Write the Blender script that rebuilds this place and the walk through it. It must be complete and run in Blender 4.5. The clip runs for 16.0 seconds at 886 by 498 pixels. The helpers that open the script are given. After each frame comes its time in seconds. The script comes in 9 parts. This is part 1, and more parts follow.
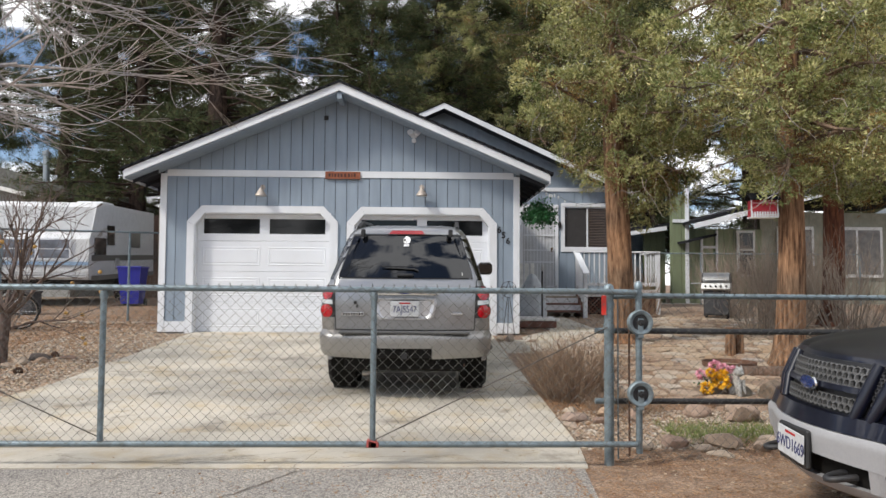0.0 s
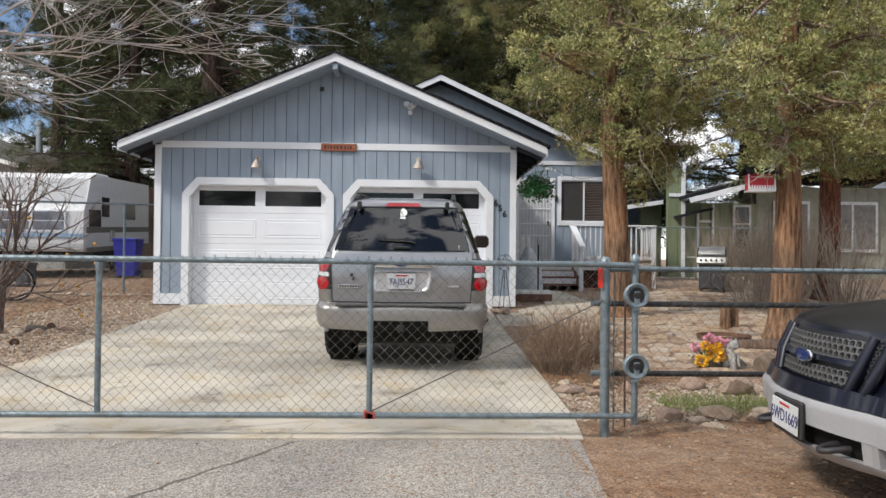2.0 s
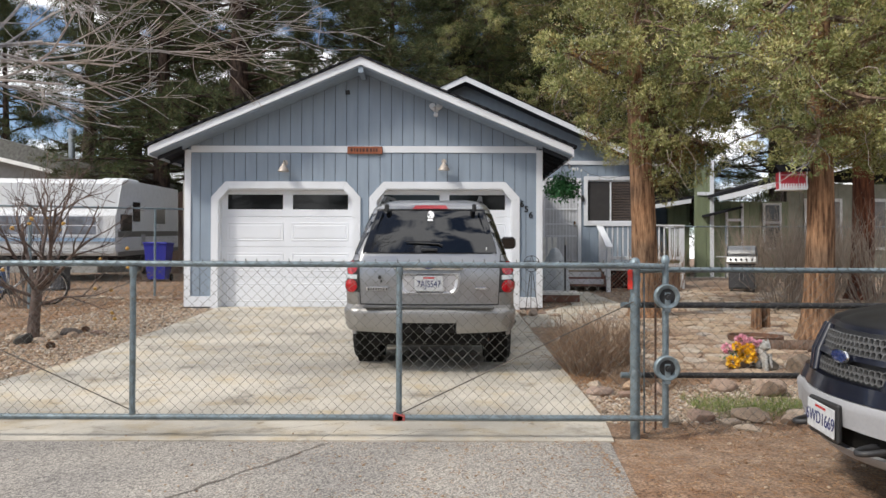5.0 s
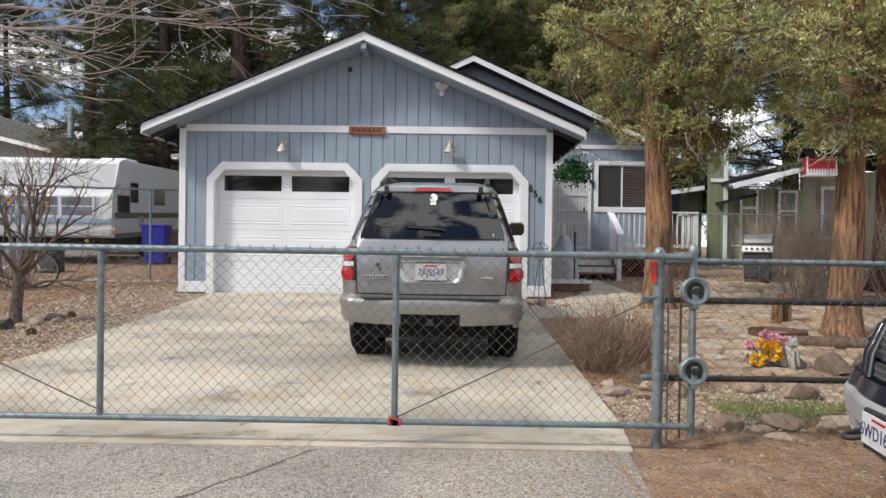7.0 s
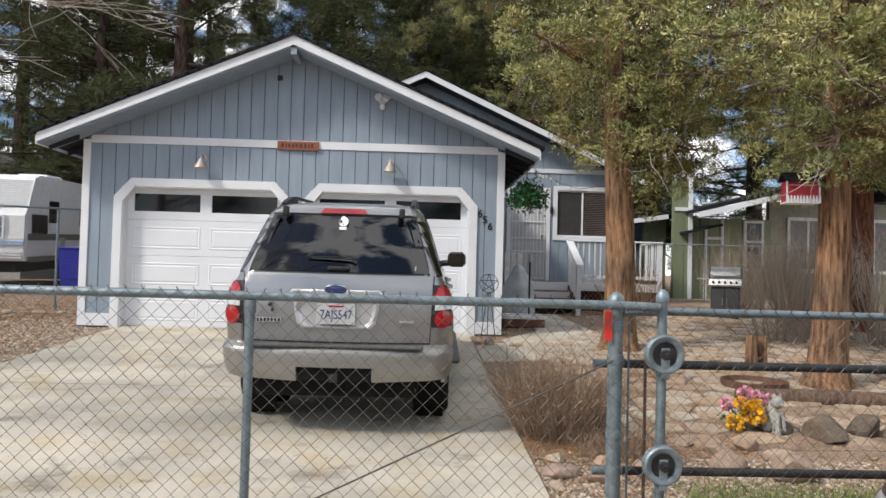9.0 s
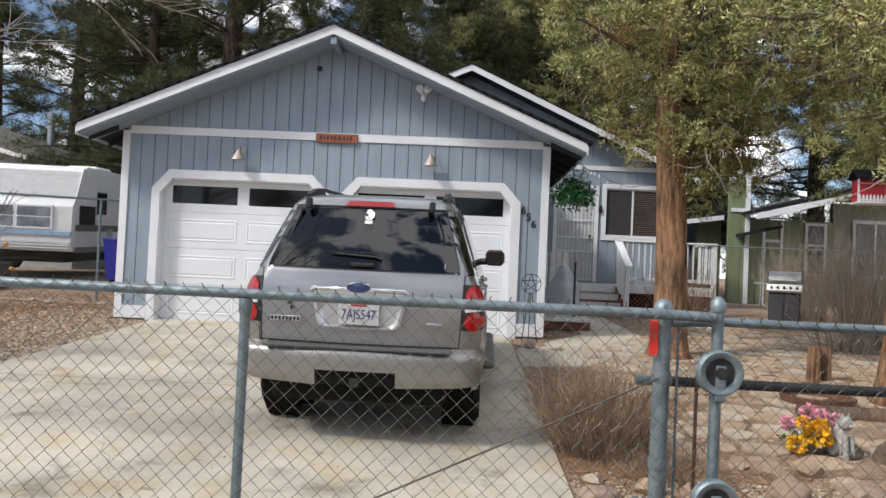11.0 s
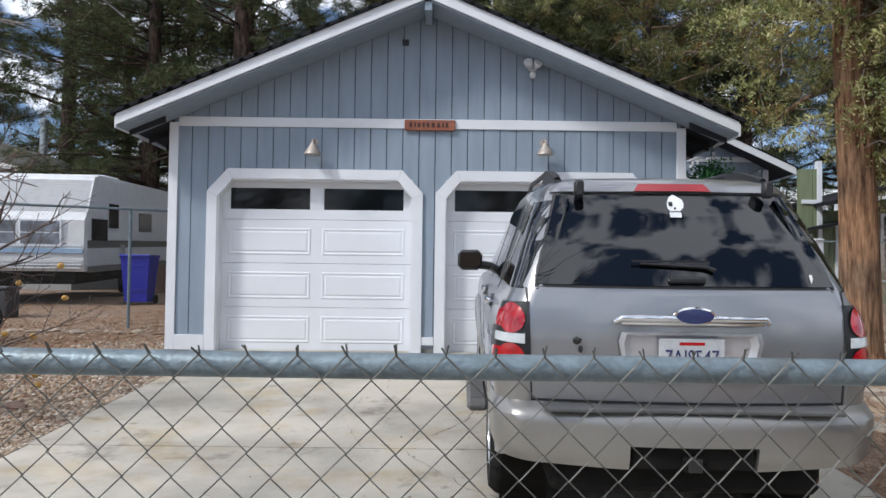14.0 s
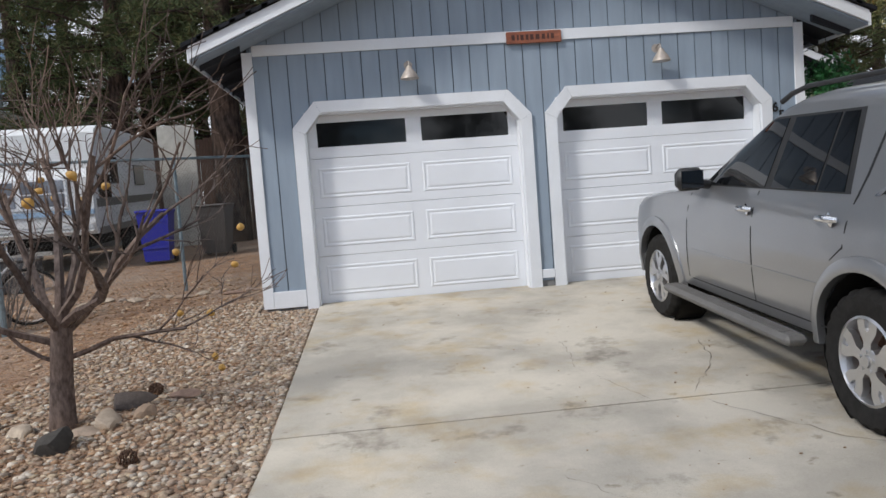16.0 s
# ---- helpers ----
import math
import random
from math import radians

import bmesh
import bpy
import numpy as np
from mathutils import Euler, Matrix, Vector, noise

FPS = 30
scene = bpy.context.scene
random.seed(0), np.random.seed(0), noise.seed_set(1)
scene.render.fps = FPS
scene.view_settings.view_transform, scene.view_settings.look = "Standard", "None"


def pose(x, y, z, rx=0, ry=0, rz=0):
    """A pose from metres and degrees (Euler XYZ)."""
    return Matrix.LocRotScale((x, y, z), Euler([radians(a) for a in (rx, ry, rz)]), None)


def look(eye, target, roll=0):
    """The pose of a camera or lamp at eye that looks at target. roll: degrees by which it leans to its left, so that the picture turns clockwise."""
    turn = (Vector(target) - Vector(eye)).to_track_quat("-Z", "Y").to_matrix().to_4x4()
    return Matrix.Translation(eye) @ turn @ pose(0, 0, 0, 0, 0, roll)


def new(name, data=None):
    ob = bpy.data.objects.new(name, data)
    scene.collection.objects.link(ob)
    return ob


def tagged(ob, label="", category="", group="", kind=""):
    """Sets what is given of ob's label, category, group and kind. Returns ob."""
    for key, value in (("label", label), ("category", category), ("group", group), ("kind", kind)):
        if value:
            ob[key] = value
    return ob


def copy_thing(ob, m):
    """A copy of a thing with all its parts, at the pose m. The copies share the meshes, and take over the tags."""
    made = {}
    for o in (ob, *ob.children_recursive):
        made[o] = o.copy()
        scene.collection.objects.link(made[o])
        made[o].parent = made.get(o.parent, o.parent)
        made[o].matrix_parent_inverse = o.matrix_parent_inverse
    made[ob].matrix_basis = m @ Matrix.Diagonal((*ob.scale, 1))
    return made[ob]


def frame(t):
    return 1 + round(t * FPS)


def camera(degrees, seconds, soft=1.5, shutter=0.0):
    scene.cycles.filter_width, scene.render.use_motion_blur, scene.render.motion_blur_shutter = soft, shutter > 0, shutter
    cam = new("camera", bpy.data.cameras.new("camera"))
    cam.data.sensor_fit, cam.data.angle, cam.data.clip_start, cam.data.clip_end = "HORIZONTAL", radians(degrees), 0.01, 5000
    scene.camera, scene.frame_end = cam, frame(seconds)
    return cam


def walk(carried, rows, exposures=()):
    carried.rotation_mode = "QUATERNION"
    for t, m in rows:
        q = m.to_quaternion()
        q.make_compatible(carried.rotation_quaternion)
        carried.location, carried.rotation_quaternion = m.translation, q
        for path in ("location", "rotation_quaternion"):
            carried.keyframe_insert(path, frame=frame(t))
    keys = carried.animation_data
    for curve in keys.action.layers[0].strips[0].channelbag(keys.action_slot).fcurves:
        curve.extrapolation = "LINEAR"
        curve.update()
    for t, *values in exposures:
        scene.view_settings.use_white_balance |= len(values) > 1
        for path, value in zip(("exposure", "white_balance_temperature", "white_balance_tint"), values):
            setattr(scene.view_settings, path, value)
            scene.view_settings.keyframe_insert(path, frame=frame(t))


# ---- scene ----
cam = camera(62.8, 16.0)
PATH = [
    (0, (-0.344, 1.241, 1.172), (-0.291, 3.238, 1.267), 0.4),
    (0.5, (-0.34, 1.249, 1.169), (-0.273, 3.246, 1.237), 0.4),
    (1, (-0.348, 1.255, 1.161), (-0.256, 3.252, 1.213), 0.4),
    (1.5, (-0.345, 1.254, 1.16), (-0.261, 3.252, 1.199), 0.3),
    (2, (-0.351, 1.259, 1.164), (-0.286, 3.258, 1.186), 0.6),
    (2.5, (-0.352, 1.233, 1.171), (-0.32, 3.232, 1.198), 0.7),
    (3, (-0.352, 1.247, 1.163), (-0.346, 3.247, 1.181), 0.6),
    (5.5, (-0.375, 1.253, 1.176), (-0.388, 3.252, 1.201), -0.1),
    (6, (-0.35, 1.3, 1.161), (-0.397, 3.299, 1.158), -0.2),
    (6.5, (-0.332, 1.462, 1.123), (-0.387, 3.46, 1.085), 0.1),
    (7, (-0.349, 1.793, 1.189), (-0.37, 3.793, 1.172), 0.8),
    (7.5, (-0.262, 2.13, 1.198), (-0.24, 4.129, 1.265), 0.3),
    (8, (-0.107, 2.49, 1.229), (0.001, 4.484, 1.339), 0.8),
    (8.5, (0.0, 2.865, 1.25), (0.206, 4.852, 1.346), 1.7),
    (9, (0.063, 3.123, 1.269), (0.134, 5.121, 1.325), 1.5),
    (11.5, (0.201, 3.631, 1.276), (0.133, 5.629, 1.317), 2.5),
    (12, (-0.146, 3.771, 1.276), (-0.187, 5.77, 1.299), 1.4),
    (12.5, (-0.439, 4.05, 1.234), (-0.42, 6.05, 1.238), 0.6),
    (13, (-0.775, 4.513, 1.27), (-0.655, 6.508, 1.341), 0.4),
    (13.5, (-1.211, 4.86, 1.274), (-1.092, 6.854, 1.356), 0.9),
    (14, (-1.655, 5.334, 1.278), (-1.653, 7.333, 1.342), 0.7),
    (14.5, (-2.189, 5.672, 1.289), (-2.283, 7.669, 1.322), 1.2),
    (15, (-2.742, 5.929, 1.298), (-2.835, 7.926, 1.248), 0.5),
    (15.5, (-3.346, 6.079, 1.339), (-3.4, 8.074, 1.211), -2.6),
    (16, (-3.786, 6.159, 1.389), (-3.609, 8.146, 1.247), -4.3),
]
walk(cam, [(t, look(eye, target, roll)) for t, eye, target, roll in PATH],
     exposures=[(0, 0.51, 6550, 10), (9, 0.52, 6600, 10), (12.5, 0.45, 6350, 10), (13.5, 0.47, 6150, 10), (14.0, 0.38, 6050, 10), (14.5, 0.27, 5950, 9), (16, 0.25, 6250, 10)])

# ---- sky and sun ----
world = bpy.data.worlds.new("world")
scene.world = world
world.use_nodes = True
wn, wl = world.node_tree.nodes, world.node_tree.links
wn.clear()
SUN_ELEV, SUN_ROT = 42.0, 238.0
sky = wn.new("ShaderNodeTexSky")
sky.sky_type, sky.sun_disc = "NISHITA", False
sky.sun_elevation, sky.sun_rotation = radians(SUN_ELEV), radians(SUN_ROT)
sky.dust_density, sky.altitude = 2.0, 2000
wcoord, wmap = wn.new("ShaderNodeTexCoord"), wn.new("ShaderNodeMapping")
wmap.inputs["Scale"].default_value = (2.2, 2.2, 5.0)
wnoise, wramp = wn.new("ShaderNodeTexNoise"), wn.new("ShaderNodeValToRGB")
wnoise.inputs["Scale"].default_value, wnoise.inputs["Detail"].default_value = 2.6, 7
wramp.color_ramp.elements[0].position, wramp.color_ramp.elements[1].position = 0.45, 0.54
wmix, wback, wout = wn.new("ShaderNodeMix"), wn.new("ShaderNodeBackground"), wn.new("ShaderNodeOutputWorld")
wmix.data_type = "RGBA"
wmix.inputs[7].default_value = (12.5, 12.6, 12.9, 1)
wl.new(wcoord.outputs["Generated"], wmap.inputs["Vector"])
wl.new(wmap.outputs[0], wnoise.inputs["Vector"])
wl.new(wnoise.outputs["Fac"], wramp.inputs[0])
wl.new(wramp.outputs[0], wmix.inputs[0])
wl.new(sky.outputs[0], wmix.inputs[6])
wl.new(wmix.outputs[2], wback.inputs[0])
wback.inputs[1].default_value = 0.095
wl.new(wback.outputs[0], wout.inputs[0])
sun = new("sun", bpy.data.lights.new("sun", "SUN"))
sun.data.energy, sun.data.angle, sun.data.color = 2.3, radians(9), (1.0, 0.95, 0.87)
_a, _e = radians(SUN_ROT), radians(SUN_ELEV)
SUN_DIR = Vector((math.sin(_a) * math.cos(_e), math.cos(_a) * math.cos(_e), math.sin(_e)))
sun.matrix_world = look(SUN_DIR * 60, (0, 0, 0))

# ---- building tools ----
RNG = np.random.default_rng(7)
GROUND_A, GROUND_B, YG = -0.151, 0.049, 6.56


def ground_z(x, y):
    """Height of the plot: level street, then a gentle rise to the house."""
    if y < YG:
        return GROUND_A + max(-0.13, (y - YG) * 0.02)
    if y < 22:
        return GROUND_A + (y - YG) * GROUND_B
    return GROUND_A + (22 - YG) * GROUND_B


def _corner_box():
    bm = bmesh.new()
    pts = []
    for sx in (-1, 1):
        for sy in (-1, 1):
            for sz in (-1, 1):
                for k in range(3):
                    v = [sx, sy, sz]
                    off = [0.2 if a != k else 0 for a in range(3)]
                    pts.append((sx, sy, sz, k))
                    bm.verts.new([v[a] * (1 - off[a]) for a in range(3)])
    bm.verts.ensure_lookup_table()
    bmesh.ops.convex_hull(bm, input=list(bm.verts))
    bmesh.ops.dissolve_limit(bm, angle_limit=0.01, verts=list(bm.verts), edges=list(bm.edges))
    bm.verts.ensure_lookup_table()
    key = {}
    for i, v in enumerate(bm.verts):
        c = [round(a, 3) for a in v.co]
        key[i] = ([1 if a > 0 else -1 for a in c], [k for k in range(3) if abs(abs(c[k]) - 1) < 1e-4][0])
    faces = [[v.index for v in f.verts] for f in bm.faces]
    bm.verts.index_update()
    faces = [[v.index for v in f.verts] for f in bm.faces]
    bm.free()
    return [key[i] for i in range(len(key))], faces


BOX_KEYS, BOX_FACES = _corner_box()


class Soup:
    """Vertices and faces of one mesh, gathered piece by piece."""

    def __init__(self):
        self.v, self.f, self.n = [], [], 0

    def add(self, verts, faces, m=None):
        verts = np.asarray(verts, float).reshape(-1, 3)
        if m is not None:
            mm = np.array(m)
            verts = verts @ mm[:3, :3].T + mm[:3, 3]
        self.v.append(verts)
        n = self.n
        self.f.extend([[i + n for i in f] for f in faces])
        self.n += len(verts)
        return self

    def box(self, x0, x1, y0, y1, z0, z1, bevel=0.0, m=None):
        c, h = np.array([(x0 + x1) / 2, (y0 + y1) / 2, (z0 + z1) / 2]), np.array([x1 - x0, y1 - y0, z1 - z0]) / 2
        if bevel <= 0:
            v = [c + h * (a, b, d) for a in (-1, 1) for b in (-1, 1) for d in (-1, 1)]
            f = [(0, 1, 3, 2), (4, 6, 7, 5), (0, 4, 5, 1), (2, 3, 7, 6), (0, 2, 6, 4), (1, 5, 7, 3)]
            return self.add(v, f, m)
        b = min(bevel, 0.45 * h.min() * 2)
        v = []
        for s, k in BOX_KEYS:
            v.append(c + np.array([s[a] * (h[a] - (0 if a == k else b)) for a in range(3)]))
        return self.add(v, BOX_FACES, m)

    def prism(self, pts, axis, a, b, m=None):
        """A flat outline pulled along an axis from a to b. pts: (u, v) in the other two axes, in order."""
        n = len(pts)
        out = []
        for w in (a, b):
            for u, v in pts:
                p = [u, v]
                p.insert("xyz".index(axis), w)
                out.append(p)
        f = [list(range(n))[::-1], list(range(n, 2 * n))] + [(i, (i + 1) % n, n + (i + 1) % n, n + i) for i in range(n)]
        return self.add(out, f, m)

    def tube(self, path, radius, sides=8, caps=True, m=None):
        p = np.asarray(path, float)
        r = np.broadcast_to(np.asarray(radius, float), (len(p),))
        t = np.gradient(p, axis=0)
        t /= np.linalg.norm(t, axis=1)[:, None] + 1e-9
        ref = np.array([0, 0, 1.0]) if abs(t[0][2]) < 0.9 else np.array([1.0, 0, 0])
        rings = []
        a = np.linspace(0, 2 * np.pi, sides, endpoint=False)
        u = np.cross(t[0], ref)
        for i in range(len(p)):
            u = u - t[i] * (u @ t[i])
            u /= np.linalg.norm(u) + 1e-9
            w = np.cross(t[i], u)
            rings.append(p[i] + r[i] * (np.cos(a)[:, None] * u + np.sin(a)[:, None] * w))
        f = []
        for i in range(len(p) - 1):
            for k in range(sides):
                k2 = (k + 1) % sides
                f.append((i * sides + k, i * sides + k2, (i + 1) * sides + k2, (i + 1) * sides + k))
        if caps:
            f.append(tuple(range(sides))[::-1])
            f.append(tuple(range((len(p) - 1) * sides, len(p) * sides)))
        return self.add(np.concatenate(rings), f, m)

    def lathe(self, prof, sides=16, m=None, caps=True):
        """prof: (r, z) from bottom to top, about z."""
        a = np.linspace(0, 2 * np.pi, sides, endpoint=False)
        v = [(r * np.cos(t), r * np.sin(t), z) for r, z in prof for t in a]
        f = []
        for i in range(len(prof) - 1):
            for k in range(sides):
                k2 = (k + 1) % sides
                f.append((i * sides + k, i * sides + k2, (i + 1) * sides + k2, (i + 1) * sides + k))
        if caps:
            f.append(tuple(range(sides))[::-1])
            f.append(tuple(range((len(prof) - 1) * sides, len(prof) * sides)))
        return self.add(v, f, m)

    def rock(self, c, size, seed, level=1, flat=0.7, cut=0.0):
        rng = np.random.default_rng(seed)
        v, f = ICO[level]
        d = v.copy()
        w = rng.normal(size=(5, 3))
        n = np.zeros(len(v))
        for k in range(5):
            n += np.sin(d @ w[k] * 1.6 + k) * 0.09
        s = np.array(size, float) * (1, 1, flat)
        a = rng.uniform(0, 6.28)
        d = d * (1 + n)[:, None]
        for _ in range(7):
            q = rng.normal(size=3)
            q /= np.linalg.norm(q)
            over = np.maximum(0, d @ q - rng.uniform(0.55, 0.8))
            d = d - over[:, None] * q * cut
        d = d * s
        ca, sa = np.cos(a), np.sin(a)
        d = np.stack([d[:, 0] * ca - d[:, 1] * sa, d[:, 0] * sa + d[:, 1] * ca, d[:, 2]], 1)
        return self.add(d + np.array(c), f)

    def mesh(self, name, smooth=0.0):
        me = bpy.data.meshes.new(name)
        v = np.concatenate(self.v) if self.v else np.zeros((0, 3))
        me.from_pydata(v.tolist(), [], self.f)
        me.update()
        if smooth:
            me.shade_smooth()
            me.set_sharp_from_angle(angle=radians(smooth))
        return me

    def part(self, name, mat, parent=None, label="", smooth=0.0, category="", kind="", group="", fix=False):
        me = self.mesh(name, smooth)
        if fix:
            bm = bmesh.new()
            bm.from_mesh(me)
            bmesh.ops.recalc_face_normals(bm, faces=list(bm.faces))
            bm.to_mesh(me)
            bm.free()
        me.materials.append(mat)
        ob = new(name, me)
        ob.parent = parent
        return tagged(ob, label, category, group, kind)


def _ico(level):
    bm = bmesh.new()
    bmesh.ops.create_icosphere(bm, subdivisions=level, radius=1)
    bm.verts.index_update()
    v = np.array([p.co[:] for p in bm.verts])
    f = [[p.index for p in q.verts] for q in bm.faces]
    bm.free()
    return v, f


ICO = {1: _ico(1), 2: _ico(2), 3: _ico(3)}


def thing(name, m, label, category, group="", kind=""):
    """The Empty at the base of a thing whose parts are its children."""
    ob = new(name)
    ob.empty_display_size = 0.1
    ob.matrix_world = m
    return tagged(ob, label, category, group, kind)


def shown(name, me, mat, parent=None, m=None, label="", category="", group="", kind=""):
    ob = new(name, me)
    if mat is not None and not me.materials:
        me.materials.append(mat)
    ob.parent = parent
    if m is not None:
        ob.matrix_basis = m
    return tagged(ob, label, category, group, kind)


def leaves(name, pos, direction, length, width, rng, tri=True):
    """One mesh of many small pointed leaves; all arguments are arrays."""
    n = len(pos)
    d = direction / (np.linalg.norm(direction, axis=1)[:, None] + 1e-9)
    s = np.cross(d, rng.normal(size=(n, 3)))
    s /= np.linalg.norm(s, axis=1)[:, None] + 1e-9
    L, W = np.broadcast_to(length, (n,))[:, None], np.broadcast_to(width, (n,))[:, None]
    if tri:
        v = np.stack([pos - s * W / 2, pos + s * W / 2, pos + d * L], 1).reshape(-1, 3)
        k = 3
    else:
        v = np.stack([pos, pos + d * L * 0.45 + s * W / 2, pos + d * L, pos + d * L * 0.45 - s * W / 2], 1).reshape(-1, 3)
        k = 4
    me = bpy.data.meshes.new(name)
    me.vertices.add(n * k)
    me.vertices.foreach_set("co", v.astype(np.float32).ravel())
    me.loops.add(n * k)
    me.loops.foreach_set("vertex_index", np.arange(n * k, dtype=np.int32))
    me.polygons.add(n)
    me.polygons.foreach_set("loop_start", np.arange(0, n * k, k, dtype=np.int32))
    me.update(calc_edges=True)
    return me


# ---- materials ----
def material(name):
    m = bpy.data.materials.new(name)
    m.use_nodes = True
    return m, m.node_tree.nodes, m.node_tree.links, m.node_tree.nodes["Principled BSDF"]


def plain(name, color, rough=0.6, metal=0.0, var=0.12, scale=6.0, bump=0.0, bscale=60.0, coat=0.0, stretch=(1, 1, 1), grime=0.0, grime_color=(0.1, 0.08, 0.06), spec=0.5):
    """A surface with its colour varied at two scales, fine relief and some worn patches."""
    m, n, l, b = material(name)
    tc, mp = n.new("ShaderNodeTexCoord"), n.new("ShaderNodeMapping")
    mp.inputs["Scale"].default_value = stretch
    l.new(tc.outputs["Object"], mp.inputs["Vector"])
    big, small = n.new("ShaderNodeTexNoise"), n.new("ShaderNodeTexNoise")
    big.inputs["Scale"].default_value, big.inputs["Detail"].default_value = scale, 5
    small.inputs["Scale"].default_value, small.inputs["Detail"].default_value = bscale, 4
    l.new(mp.outputs[0], big.inputs["Vector"])
    l.new(mp.outputs[0], small.inputs["Vector"])
    c = np.array(color)
    ramp = n.new("ShaderNodeValToRGB")
    ramp.color_ramp.elements[0].position, ramp.color_ramp.elements[1].position = 0.3, 0.7
    ramp.color_ramp.elements[0].color = (*(c * (1 - var)), 1)
    ramp.color_ramp.elements[1].color = (*np.minimum(c * (1 + var), 0.95), 1)
    l.new(big.outputs["Fac"], ramp.inputs[0])
    mul = n.new("ShaderNodeMix")
    mul.data_type, mul.blend_type = "RGBA", "MULTIPLY"
    mul.inputs[0].default_value = 0.5 * min(1, var * 3)
    l.new(ramp.outputs[0], mul.inputs[6])
    r2 = n.new("ShaderNodeValToRGB")
    r2.color_ramp.elements[0].position, r2.color_ramp.elements[1].position = 0.3, 0.6
    r2.color_ramp.elements[0].color, r2.color_ramp.elements[1].color = (0.5, 0.5, 0.5, 1), (1, 1, 1, 1)
    l.new(small.outputs["Fac"], r2.inputs[0])
    l.new(r2.outputs[0], mul.inputs[7])
    out = mul.outputs[2]
    if grime:
        g, gr, gm = n.new("ShaderNodeTexNoise"), n.new("ShaderNodeValToRGB"), n.new("ShaderNodeMix")
        g.inputs["Scale"].default_value, g.inputs["Detail"].default_value, g.inputs["Roughness"].default_value = scale * 0.7, 8, 0.7
        l.new(mp.outputs[0], g.inputs["Vector"])
        gr.color_ramp.elements[0].position, gr.color_ramp.elements[1].position = 0.52, 0.75
        gr.color_ramp.elements[1].color = (grime, grime, grime, 1)
        gr.color_ramp.elements[0].color = (0, 0, 0, 1)
        gm.data_type = "RGBA"
        gm.inputs[7].default_value = (*grime_color, 1)
        l.new(g.outputs["Fac"], gr.inputs[0])
        l.new(gr.outputs[0], gm.inputs[0])
        l.new(out, gm.inputs[6])
        out = gm.outputs[2]
    l.new(out, b.inputs["Base Color"])
    b.inputs["Roughness"].default_value, b.inputs["Metallic"].default_value = rough, metal
    b.inputs["Specular IOR Level"].default_value = spec
    b.inputs["Coat Weight"].default_value = coat
    b.inputs["Coat Roughness"].default_value = 0.04
    if bump:
        bp = n.new("ShaderNodeBump")
        bp.inputs["Strength"].default_value, bp.inputs["Distance"].default_value = bump, 0.01
        l.new(small.outputs["Fac"], bp.inputs["Height"])
        l.new(bp.outputs[0], b.inputs["Normal"])
    return m


def mixed(name, colors, rough=0.8, scale=3.0, bump=0.4, bscale=50.0, per="island", spec=0.4, fine=0.35, patch=0.0, patch_scale=1.6):
    """Pieces that differ from one another: colour picked at random for each island or each object."""
    m, n, l, b = material(name)
    if per == "island":
        g = n.new("ShaderNodeNewGeometry").outputs["Random Per Island"]
    else:
        g = n.new("ShaderNodeObjectInfo").outputs["Random"]
    ramp = n.new("ShaderNodeValToRGB")
    e = ramp.color_ramp.elements
    while len(e) < len(colors):
        e.new(0.5)
    for i, c in enumerate(colors):
        e[i].position, e[i].color = i / max(1, len(colors) - 1), (*c, 1)
    l.new(g, ramp.inputs[0])
    tc, no, mul, r2 = n.new("ShaderNodeTexCoord"), n.new("ShaderNodeTexNoise"), n.new("ShaderNodeMix"), n.new("ShaderNodeValToRGB")
    l.new(tc.outputs["Object"], no.inputs["Vector"])
    no.inputs["Scale"].default_value, no.inputs["Detail"].default_value, no.inputs["Roughness"].default_value = bscale, 6, 0.65
    r2.color_ramp.elements[0].position, r2.color_ramp.elements[1].position = 0.3, 0.65
    r2.color_ramp.elements[0].color = (1 - fine, 1 - fine, 1 - fine, 1)
    mul.data_type, mul.blend_type = "RGBA", "MULTIPLY"
    mul.inputs[0].default_value = 1
    l.new(no.outputs["Fac"], r2.inputs[0])
    l.new(ramp.outputs[0], mul.inputs[6])
    l.new(r2.outputs[0], mul.inputs[7])
    out = mul.outputs[2]
    # Broad patches darken some clumps: varied leaf tone plus inner shade put in colour
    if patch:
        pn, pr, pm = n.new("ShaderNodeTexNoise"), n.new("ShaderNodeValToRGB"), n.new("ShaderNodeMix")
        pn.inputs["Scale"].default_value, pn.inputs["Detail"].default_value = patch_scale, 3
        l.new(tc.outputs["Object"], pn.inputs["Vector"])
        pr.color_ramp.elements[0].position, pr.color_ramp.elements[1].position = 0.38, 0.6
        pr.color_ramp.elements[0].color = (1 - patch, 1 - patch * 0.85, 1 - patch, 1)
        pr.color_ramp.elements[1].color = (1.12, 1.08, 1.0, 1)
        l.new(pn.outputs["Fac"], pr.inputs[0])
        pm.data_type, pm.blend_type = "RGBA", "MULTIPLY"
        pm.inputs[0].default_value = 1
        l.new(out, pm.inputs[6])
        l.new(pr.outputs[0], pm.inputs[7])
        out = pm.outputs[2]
    l.new(out, b.inputs["Base Color"])
    b.inputs["Roughness"].default_value, b.inputs["Specular IOR Level"].default_value = rough, spec
    if bump:
        bp = n.new("ShaderNodeBump")
        bp.inputs["Strength"].default_value, bp.inputs["Distance"].default_value = bump, 0.01
        l.new(no.outputs["Fac"], bp.inputs["Height"])
        l.new(bp.outputs[0], b.inputs["Normal"])
    return m


